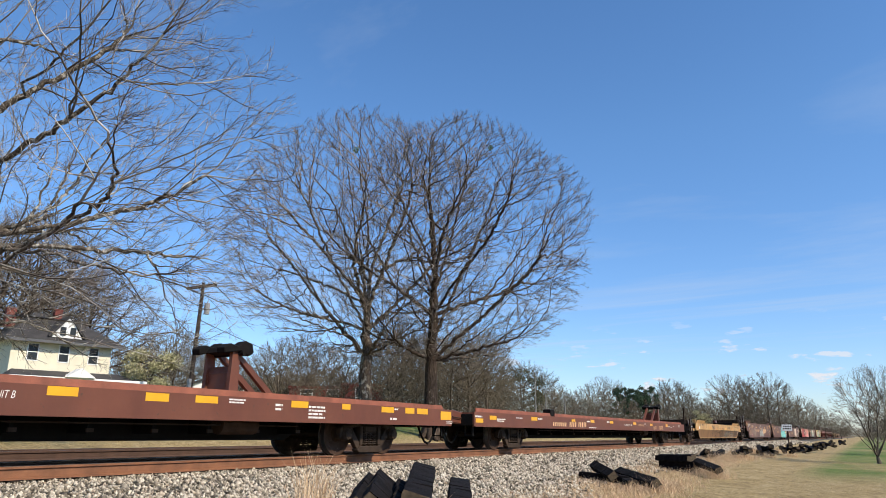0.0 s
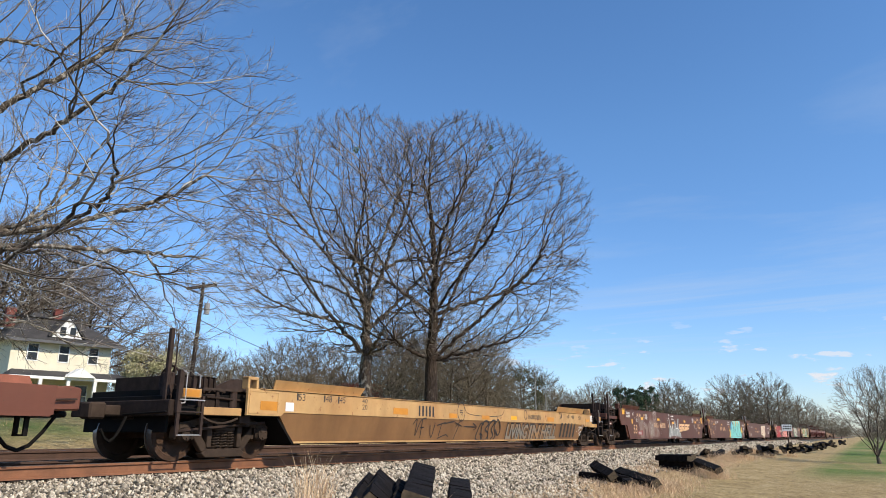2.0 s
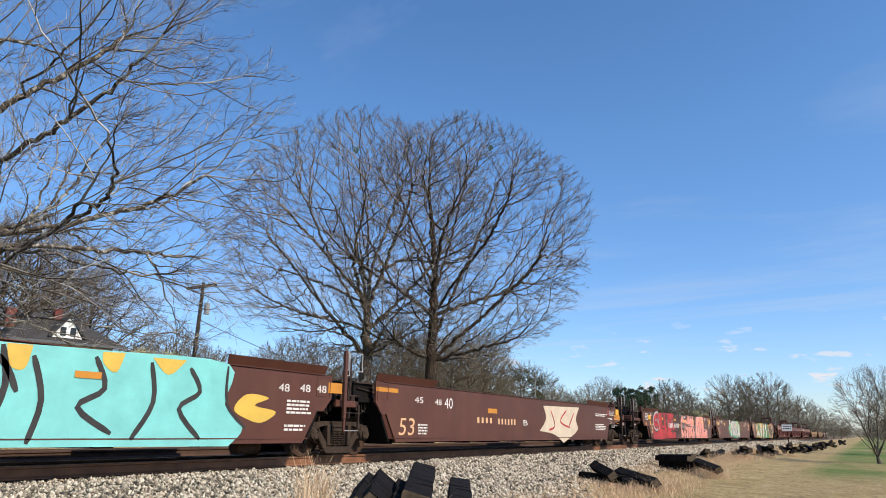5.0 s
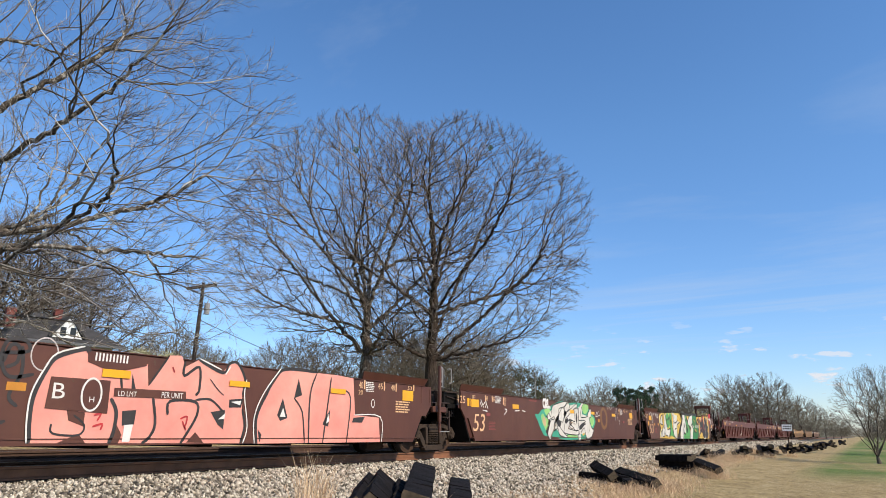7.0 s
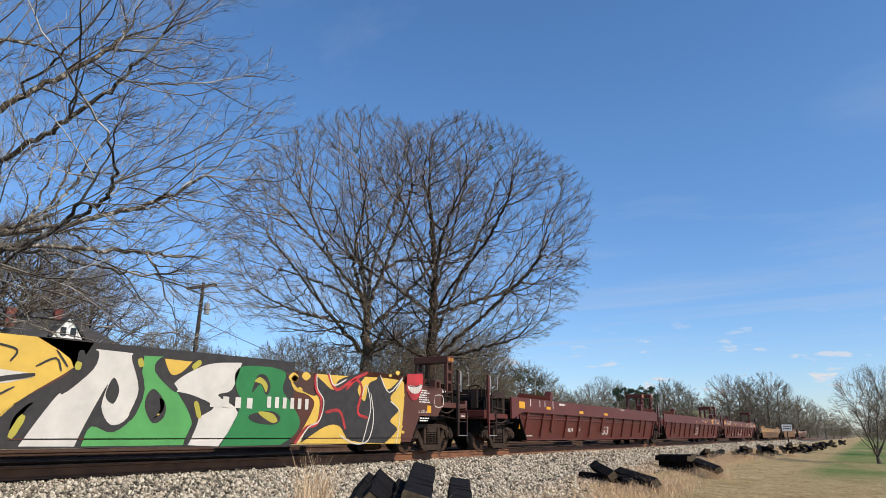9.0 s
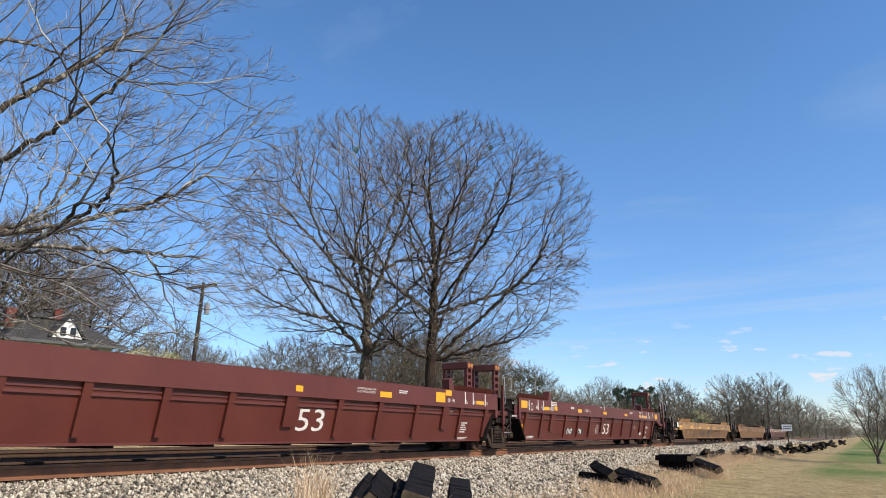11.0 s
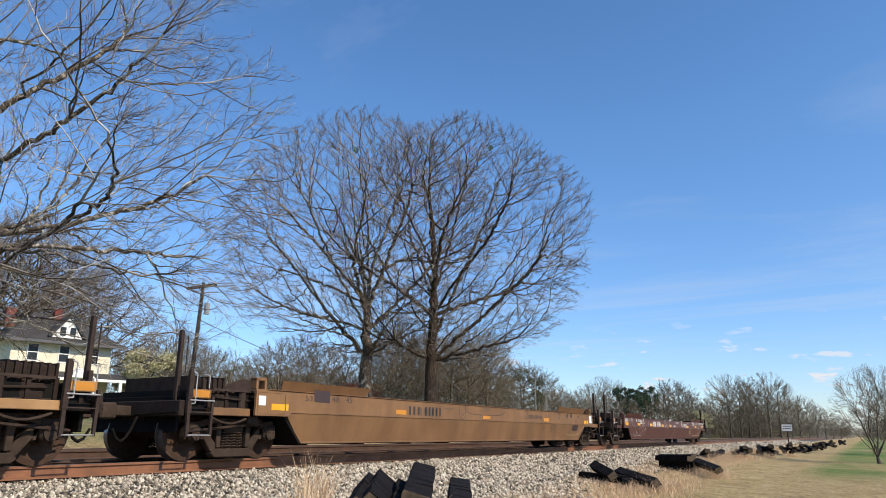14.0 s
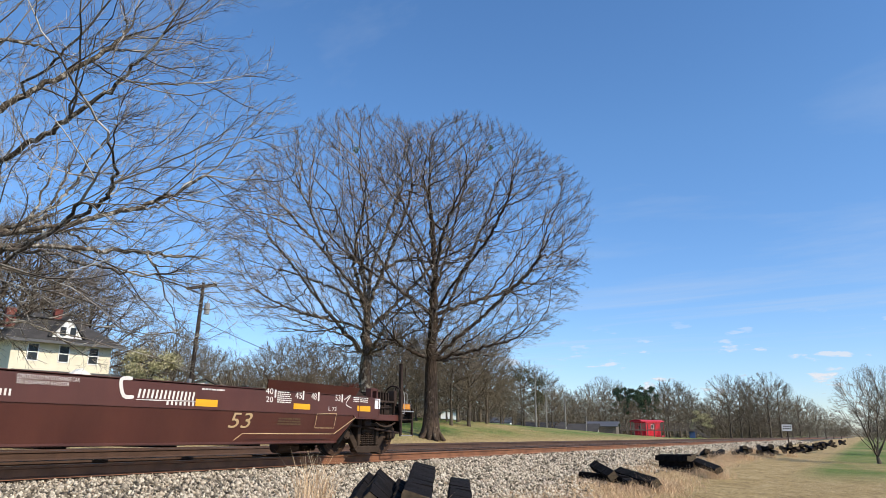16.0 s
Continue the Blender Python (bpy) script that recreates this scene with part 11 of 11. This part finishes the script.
# car_8
text(car_8, "53", 9.87, 0.53, 0.44, M["white"], 0.84, 0.0)
tape(car_8, 9.6, 1.3, 0.21, 0.12, M["yellow"])
text(car_8, "NON-INTERCHANGE CAR", 11.61, 1.46, 0.046, M["white"], 0.71, 0.0)
text(car_8, "SEE EQUIPMENT REGISTER", 11.6, 1.39, 0.046, M["white"], 0.7, 0.0)
tape(car_8, 12.49, 1.32, 0.47, 0.13, M["yellow"])
tape(car_8, 15.03, 1.31, 0.48, 0.26, M["yellow"])
tape(car_8, 15.53, 1.5, 0.32, 0.15, M["yellow"])
text(car_8, "20", 15.63, 1.33, 0.1, M["white"], 0.15, 0.0)
text(car_8, "40", 15.87, 1.33, 0.1, M["white"], 0.15, 0.0)
tape(car_8, 16.61, 1.31, 0.05, 0.34, M["white"])
text(car_8, "45", 16.63, 1.32, 0.11, M["white"], 0.13, 0.0)
tape(car_8, 17.08, 1.31, 0.05, 0.33, M["white"])
text(car_8, "48", 17.11, 1.33, 0.1, M["white"], 0.13, 0.0)
tape(car_8, 17.84, 1.29, 0.05, 0.35, M["white"])
text(car_8, "53", 17.89, 1.34, 0.08, M["white"], 0.13, 0.0)
tape(car_8, 17.3, 1.33, 0.5, 0.1, M["yellow"])
bars(car_8, 13.28, 1.44, 0.43, 0.09, 2, M["white"])
bars(car_8, 16.54, 0.51, 0.53, 0.31, 5, M["white"])
bars(car_8, 16.61, 0.29, 0.57, 0.12, 3, M["white"])
bars(car_8, 15.76, 0.99, 0.38, 0.11, 3, M["white"])

# car_7
tape(car_7, 0.7, 1.32, 0.46, 0.22, M["yellow"])
text(car_7, "53", 9.74, 0.49, 0.34, M["white"], 0.83, 0.0)
bars(car_7, 4.27, 1.5, 0.67, 0.13, 1, M["white"])
tape(car_7, 6.41, 1.29, 0.46, 0.1, M["yellow"])
tape(car_7, 9.53, 1.3, 0.5, 0.09, M["yellow"])
marks(car_7, 4, 5.58, 0.59, 0.57, 0.13, M["white"], 0.0)
marks(car_7, 4, 6.55, 0.62, 0.42, 0.13, M["white"], 0.0)
tape(car_7, 1.61, 1.42, 0.05, 0.22, M["white"])
tape(car_7, 2.41, 1.42, 0.05, 0.21, M["white"])
tape(car_7, 2.87, 1.43, 0.05, 0.2, M["white"])
tape(car_7, 3.63, 1.38, 0.05, 0.27, M["white"])
tape(car_7, 3.03, 1.35, 0.4, 0.1, M["yellow"])
bars(car_7, 1.53, 0.41, 0.78, 0.05, 2, M["white"])
tape(car_7, 1.05, 0.66, 0.17, 0.16, M["yellow"])
bars(car_7, 11.89, 1.57, 0.8, 0.07, 1, M["white"])

# car_10
tape(car_10, 0.06, 0.94, 0.93, 0.12, M["yellow"])
text(car_10, "53", 1.15, 1.17, 0.11, M["blacktxt"], 0.11, 0.0)
tape(car_10, 1.12, 1.12, 0.045, 0.16, M["blacktxt"])
text(car_10, "48", 1.92, 1.17, 0.11, M["blacktxt"], 0.12, 0.0)
tape(car_10, 1.89, 1.13, 0.045, 0.17, M["blacktxt"])
text(car_10, "45", 2.39, 1.15, 0.11, M["blacktxt"], 0.14, 0.0)
tape(car_10, 2.36, 1.12, 0.045, 0.16, M["blacktxt"])
text(car_10, "40", 3.2, 1.15, 0.11, M["blacktxt"], 0.17, 0.0)
text(car_10, "20", 3.23, 1.03, 0.1, M["blacktxt"], 0.13, 0.0)
tape(car_10, 3.17, 1.1, 0.045, 0.19, M["blacktxt"])
bars(car_10, 0.07, 1.04, 0.53, 0.19, 4, M["blacktxt"])
tape(car_10, -0.42, 0.96, 0.34, 0.28, M["signface"])
tape(car_10, 3.38, 0.95, 0.5, 0.11, M["yellow"])
tape(car_10, 6.12, 0.94, 0.48, 0.11, M["yellow"])
tape(car_10, 9.11, 0.93, 0.47, 0.13, M["yellow"])
marks(car_10, 3, 4.64, 1.04, 0.45, 0.25, M["blacktxt"], 0.0)
marks(car_10, 5, 5.29, 1.04, 0.78, 0.25, M["blacktxt"], 0.0)
paint(car_10, "faded_mark", [(0.7, 1.09), (0.72, 1.26), (0.86, 1.29), (0.83, 1.2), (0.91, 1.12), (0.78, 1.07)], M["blueblack"], 1)
stroke(car_10, "graffiti_line", [(8.12, 1.34), (8.54, 1.09), (10.38, 1.06), (10.79, 1.2)], 0.018, M["blacktxt"], 1)
stroke(car_10, "graffiti_line", [(1.27, 0.65), (1.33, 0.91), (1.41, 0.66)], 0.025, M["paletan"], 2)
stroke(car_10, "graffiti_line", [(1.54, 0.88), (1.61, 0.7), (1.81, 0.75)], 0.025, M["paletan"], 2)
stroke(car_10, "graffiti_line", [(1.13, 0.61), (1.25, 0.57)], 0.025, M["paletan"], 2)
stroke(car_10, "graffiti_line", [(1.44, 0.48), (1.88, 0.64)], 0.025, M["paletan"], 2)
stroke(car_10, "graffiti_line", [(2.45, 0.58), (2.54, 0.77), (2.7, 0.49), (2.78, 0.82), (2.94, 0.49)], 0.025, M["paletan"], 2)
stroke(car_10, "graffiti_line", [(2.61, 0.72), (2.99, 0.64)], 0.025, M["paletan"], 2)
stroke(car_10, "graffiti_line", [(3.11, 0.69), (3.32, 0.54)], 0.025, M["paletan"], 2)
stroke(car_10, "graffiti_line", [(3.83, 0.85), (4.19, 0.91), (3.92, 0.65)], 0.025, M["paletan"], 2)
stroke(car_10, "graffiti_line", [(3.91, 0.5), (4.18, 0.97)], 0.025, M["paletan"], 2)
stroke(car_10, "graffiti_line", [(3.82, 0.29), (3.96, 0.55)], 0.025, M["paletan"], 2)
text(car_10, "Lil", 4.69, 0.45, 0.37, M["blueblack"], 0.79, 0.3)
text(car_10, "Hustle", 6.34, 0.43, 0.4, M["blueblack"], 1.98, 0.35)
text(car_10, "Away", 8.7, 0.48, 0.4, M["blueblack"], 1.41, 0.3)

# car_10
text(car_10, "Yayo", 9.78, 0.89, 0.34, M["blueblack"], 0.64, 0.35)
text(car_10, "Bill", 11.79, 0.97, 0.28, M["blueblack"], 0.49, 0.3)
text(car_10, "Always", 12.81, 0.92, 0.29, M["blueblack"], 1.27, 0.35)
text(car_10, "High", 14.27, 0.96, 0.31, M["blueblack"], 0.76, 0.35)
text(car_10, "Code", 16.47, 0.98, 0.28, M["blueblack"], 0.84, 0.3)
stroke(car_10, "graffiti_line", [(9.1, 0.32), (9.17, 0.4), (9.26, 0.66), (9.27, 0.87), (9.17, 0.73), (9.13, 0.48)], 0.035, M["blueblack"], 2)
stroke(car_10, "graffiti_line", [(9.16, 0.34), (9.41, 0.44), (9.53, 0.65), (9.53, 0.8), (9.44, 0.83), (9.3, 0.68), (9.23, 0.54), (9.33, 0.51)], 0.035, M["blueblack"], 2)
stroke(car_10, "graffiti_line", [(9.83, 0.92), (9.96, 0.71), (10.13, 1.0), (10.06, 0.69)], 0.035, M["blueblack"], 2)
stroke(car_10, "graffiti_line", [(10.3, 0.78), (10.47, 1.1)], 0.035, M["blueblack"], 2)
stroke(car_10, "graffiti_line", [(13.12, 0.44), (13.29, 0.7), (13.47, 0.29)], 0.035, M["blueblack"], 2)
stroke(car_10, "graffiti_line", [(13.54, 0.34), (13.72, 0.7), (13.9, 0.29)], 0.035, M["blueblack"], 2)
stroke(car_10, "graffiti_line", [(13.28, 0.54), (13.61, 0.65), (13.86, 0.43)], 0.035, M["blueblack"], 2)
stroke(car_10, "graffiti_line", [(16.12, 0.95), (16.13, 1.31)], 0.035, M["blueblack"], 2)
stroke(car_10, "graffiti_line", [(15.99, 1.14), (16.34, 1.2)], 0.035, M["blueblack"], 2)
stroke(car_10, "graffiti_line", [(16.35, 0.96), (16.37, 1.3)], 0.035, M["blueblack"], 2)
tape(car_10, 11.47, 0.96, 0.41, 0.1, M["yellow"])
tape(car_10, 14.73, 0.94, 0.48, 0.1, M["yellow"])
tape(car_10, 18.03, 0.89, 0.46, 0.18, M["orange"])
stroke(car_10, "graffiti_line", [(10.99, 1.2), (10.52, 1.1), (10.48, 0.85), (10.63, 0.65), (11.1, 0.68)], 0.13, M["faintblack"], 1)
stroke(car_10, "graffiti_line", [(11.09, 0.74), (11.01, 0.74)], 0.05, M["faintblack"], 1)
marks(car_10, 17, 11.21, 0.72, 2.8, 0.17, M["faintblack"], 0.15)
marks(car_10, 7, 12.45, 0.39, 1.3, 0.09, M["faintblack"], 0.0)

# car_11
tape(car_11, 0.53, 0.91, 0.47, 0.12, M["yellow"])
tape(car_11, 4.74, 0.94, 0.46, 0.11, M["orange"])
paint(car_11, "faded_mark", [(1.74, 1.35, 1), (2.25, 1.35, 1), (2.26, 1.1, 1), (1.76, 1.11, 1)], M["darkpatch"], 1, False)
text(car_11, "53", 1.48, 1.12, 0.11, M["blacktxt"], 0.22, 0.0)
text(car_11, "48", 2.32, 1.13, 0.12, M["blacktxt"], 0.25, 0.0)
text(car_11, "45", 2.8, 1.14, 0.12, M["blacktxt"], 0.22, 0.0)
marks(car_11, 3, 5.28, 0.94, 0.6, 0.21, M["blacktxt"], 0.0)
marks(car_11, 5, 6.05, 0.94, 0.88, 0.22, M["blacktxt"], 0.0)
tape(car_11, 0.16, 0.99, 0.21, 0.18, M["signface"])

# car_11
marks(car_11, 5, 5.8, 0.93, 0.91, 0.2, M["faintblack"], 0.0)
ring(car_11, 8.06, 1.12, 0.19, 0.25, 0.015, M["blacktxt"], 1)
text(car_11, "H", 8.02, 0.97, 0.08, M["blacktxt"], 0.1, 0.0)
tape(car_11, 9.31, 0.92, 0.49, 0.1, M["orange"])
tape(car_11, 13.96, 0.93, 0.47, 0.11, M["orange"])
stroke(car_11, "graffiti_line", [(8.24, 1.27), (8.58, 1.05), (10.53, 1.06), (10.84, 1.3)], 0.018, M["blacktxt"], 1)
marks(car_11, 8, 9.23, 1.14, 0.58, 0.12, M["faintblack"], 0.0)
bars(car_11, 7.05, 1.11, 0.59, 0.08, 1, M["faintblack"])
ring(car_11, 12.47, 1.13, 0.12, 0.16, 0.025, M["blacktxt"], 1)
marks(car_11, 16, 12.63, 1.0, 1.16, 0.12, M["blacktxt"], 0.1)
text(car_11, "53", 14.64, 0.56, 0.28, M["faintblack"], 0.53, 0.2)

# car_11
tape(car_11, 18.13, 0.91, 0.46, 0.12, M["yellow"])
text(car_11, "40", 15.29, 1.2, 0.09, M["blacktxt"], 0.18, 0.0)
text(car_11, "20", 15.3, 1.04, 0.09, M["blacktxt"], 0.18, 0.0)
tape(car_11, 15.51, 1.12, 0.045, 0.14, M["blacktxt"])
text(car_11, "45", 16.09, 1.12, 0.1, M["blacktxt"], 0.18, 0.0)
tape(car_11, 16.3, 1.1, 0.045, 0.16, M["blacktxt"])
text(car_11, "48", 16.56, 1.12, 0.11, M["blacktxt"], 0.17, 0.0)
tape(car_11, 16.75, 1.1, 0.045, 0.17, M["blacktxt"])
text(car_11, "53", 17.35, 1.12, 0.12, M["blacktxt"], 0.15, 0.0)
tape(car_11, 17.53, 1.11, 0.045, 0.15, M["blacktxt"])
text(car_11, "L 73", 17.14, 0.94, 0.08, M["blacktxt"], 0.23, 0.0)
paint(car_11, "faded_mark", [(16.88, 0.84, 1), (17.45, 0.84, 1), (17.43, 0.62, 1), (16.85, 0.63, 1)], M["darkpatch"], 1, False)
tape(car_11, 18.78, 0.94, 0.25, 0.3, M["signface"])
stroke(car_11, "graffiti_line", [(16.3, 0.47), (17.49, 0.49), (17.97, 0.77), (18.27, 0.84)], 0.015, M["paletan"], 1)

# car_12
tape(car_12, 0.38, 0.93, 0.48, 0.13, M["yellow"])
tape(car_12, 2.43, 0.94, 0.49, 0.12, M["yellow"])
tape(car_12, 4.79, 0.94, 0.47, 0.13, M["yellow"])
tape(car_12, 7.22, 0.93, 0.46, 0.12, M["yellow"])
text(car_12, "53", 1.46, 1.13, 0.12, M["white"], 0.17, 0.0)
tape(car_12, 1.42, 1.11, 0.045, 0.16, M["white"])
text(car_12, "48", 2.24, 1.13, 0.12, M["white"], 0.17, 0.0)
tape(car_12, 2.19, 1.1, 0.045, 0.17, M["white"])
text(car_12, "45", 2.7, 1.13, 0.12, M["white"], 0.18, 0.0)
tape(car_12, 2.65, 1.11, 0.045, 0.16, M["white"])
text(car_12, "40", 3.49, 1.18, 0.12, M["white"], 0.21, 0.0)
text(car_12, "20", 3.5, 1.04, 0.11, M["white"], 0.19, 0.0)
tape(car_12, 3.43, 1.1, 0.045, 0.18, M["white"])
bars(car_12, 2.93, 1.02, 0.45, 0.22, 6, M["white"])
bars(car_12, 0.35, 1.06, 0.66, 0.19, 4, M["white"])
tape(car_12, -0.44, 0.95, 0.28, 0.23, M["oldpanel"])
marks(car_12, 3, 5.44, 0.92, 0.6, 0.26, M["white"], 0.0)
marks(car_12, 5, 6.23, 0.93, 0.83, 0.26, M["white"], 0.0)
ring(car_12, 4.46, 1.09, 0.08, 0.1, 0.015, M["white"], 1)
ring(car_12, 8.13, 1.14, 0.16, 0.2, 0.02, M["white"], 1)
stroke(car_12, "graffiti_line", [(1.01, 1.14), (1.2, 1.25), (1.15, 1.04), (1.05, 0.96)], 0.018, M["chalk"], 2)
stroke(car_12, "graffiti_line", [(1.55, 0.96), (1.48, 1.26)], 0.018, M["chalk"], 2)
stroke(car_12, "graffiti_line", [(1.72, 0.96), (1.88, 0.91), (1.77, 0.81)], 0.018, M["chalk"], 2)
stroke(car_12, "graffiti_line", [(2.17, 1.03), (2.03, 0.6), (2.3, 0.39), (2.35, 0.71), (2.46, 0.43), (2.67, 0.77), (2.9, 0.91), (2.84, 0.67)], 0.018, M["chalk"], 2)
stroke(car_12, "graffiti_line", [(2.99, 0.84), (3.51, 0.97), (3.36, 0.62)], 0.018, M["chalk"], 2)
stroke(car_12, "graffiti_line", [(3.46, 0.39), (3.71, 0.74), (3.99, 0.8), (3.82, 0.51)], 0.018, M["chalk"], 2)
stroke(car_12, "graffiti_line", [(1.21, 0.49), (3.37, 0.45)], 0.018, M["chalk"], 2)

# car_12
stroke(car_12, "graffiti_line", [(8.24, 0.99), (8.47, 1.09), (8.42, 0.83)], 0.018, M["chalk"], 2)
stroke(car_12, "graffiti_line", [(8.58, 0.83), (8.73, 1.06), (8.89, 0.81)], 0.018, M["chalk"], 2)
stroke(car_12, "graffiti_line", [(8.91, 1.01), (9.25, 1.08), (9.09, 0.85)], 0.018, M["chalk"], 2)
stroke(car_12, "graffiti_line", [(10.42, 1.04), (10.14, 0.63), (9.87, 0.33)], 0.018, M["chalk"], 2)
stroke(car_12, "graffiti_line", [(2.93, 0.48), (3.16, 0.66), (2.98, 0.81)], 0.018, M["chalk"], 2)
stroke(car_12, "graffiti_line", [(3.28, 0.59), (3.5, 0.71)], 0.018, M["chalk"], 2)
text(car_12, "LD LMT", 9.96, 0.94, 0.08, M["white"], 0.42, 0.0)

# car_12
marks(car_12, 3, 9.01, 1.25, 0.26, 0.1, M["white"], 0.0)
marks(car_12, 5, 9.31, 1.26, 0.26, 0.1, M["white"], 0.0)
tape(car_12, 9.08, 0.94, 0.47, 0.11, M["yellow"])
marks(car_12, 6, 10.23, 0.95, 0.36, 0.09, M["white"], 0.0)

# car_12
text(car_12, "CONTROLLED INTERCHANGE CAR", 10.61, 1.19, 0.06, M["white"], 0.9, 0.05)
text(car_12, "SEE EQUIPMENT REGISTER", 10.62, 1.12, 0.05, M["white"], 0.74, 0.05)
tape(car_12, 13.63, 0.92, 0.48, 0.12, M["yellow"])
stroke(car_12, "graffiti_line", [(12.37, 1.3), (12.18, 1.27), (12.25, 1.03), (12.43, 1.02)], 0.06, M["white"], 2)
marks(car_12, 14, 12.48, 1.01, 1.13, 0.14, M["white"], 0.15)
stroke(car_12, "graffiti_line", [(12.47, 0.98), (13.63, 1.0)], 0.015, M["white"], 2)
marks(car_12, 7, 13.03, 0.92, 0.6, 0.06, M["white"], 0.0)
bars(car_12, 13.74, 1.19, 0.57, 0.05, 1, M["white"])
text(car_12, "53", 14.45, 0.57, 0.27, M["paletan"], 0.54, 0.15)
text(car_12, "40", 15.26, 1.21, 0.11, M["white"], 0.2, 0.0)
text(car_12, "20", 15.28, 1.06, 0.1, M["white"], 0.19, 0.0)
tape(car_12, 15.5, 1.15, 0.045, 0.15, M["white"])
bars(car_12, 15.58, 1.05, 0.43, 0.23, 6, M["white"])
text(car_12, "45", 16.08, 1.16, 0.12, M["white"], 0.2, 0.0)
tape(car_12, 16.3, 1.14, 0.045, 0.18, M["white"])
text(car_12, "48", 16.56, 1.16, 0.13, M["white"], 0.17, 0.0)
tape(car_12, 16.77, 1.13, 0.045, 0.19, M["white"])
text(car_12, "53", 17.34, 1.17, 0.12, M["white"], 0.17, 0.0)
tape(car_12, 17.55, 1.14, 0.045, 0.17, M["white"])
tape(car_12, 16.05, 0.95, 0.49, 0.11, M["yellow"])
tape(car_12, 18.12, 0.97, 0.49, 0.12, M["yellow"])
tape(car_12, 18.78, 1.04, 0.21, 0.23, M["signface"])
bars(car_12, 17.97, 1.16, 0.63, 0.12, 3, M["white"])
text(car_12, "L 73", 17.13, 0.95, 0.08, M["white"], 0.26, 0.0)
for corners, w in (((16.77, 0.87), (17.4, 0.9), (17.32, 0.59), (16.71, 0.59), (16.77, 0.87)), 0.012), (((14.54, 0.35), (14.74, 0.47), (17.33, 0.47), (18.09, 0.84)), 0.015):
    for a, b in zip(corners, corners[1:]):
        stroke(car_12, "painted_line", [a, b], w, M["paletan"], 2)
bars(car_12, 15.68, 0.63, 0.83, 0.15, 3, M["faintblack"])
stroke(car_12, "graffiti_line", [(17.63, 1.19), (17.86, 1.3), (17.71, 1.11), (17.92, 1.03)], 0.02, M["white"], 1)


def settle_paint():
    """Lay what is painted on the lower panels back onto them: they lean or lie in."""
    names = ("lettering", "stencil", "mark", "reflector", "graffiti", "faded", "wash", "dark_patch", "maroon_patch", "cream_emblem")
    for cars, kind in (((car_t, car_10, car_11, car_12), "step"), ((car_7, car_8, car_9), "ribbed")):
        for car in cars:
            for ob in car.children:
                if ob.name.startswith(names):
                    ob.data.transform(ob.matrix_basis)
                    ob.matrix_basis = Matrix.Identity(4)
                    for v in ob.data.vertices:
                        if kind == "step":
                            v.co.y += max(0.0, 0.87 - v.co.z) * 0.25
                        else:
                            v.co.y += 0.06 + (1.22 - v.co.z) * 0.215 if v.co.z < 1.2 else -0.02


settle_paint()

ties()


# ---------------------------------------------------------------- what moves
SPEED, EASE = 19.624, -0.030


def travel(t):
    return -(SPEED * (t - 8.0) + EASE * (t - 8.0) ** 2)


def motions():
    for car, u in CARS:
        walk(car, [(t, pose(u + travel(t), 0, 0)) for t in range(0, 17, 2)])
    for axle, x in WHEELSETS:
        walk(axle, [(k / FPS, pose(x, 0, WHEEL_R, 0, math.degrees(travel(k / FPS) / WHEEL_R), 0)) for k in range(16 * FPS + 1)])


motions()
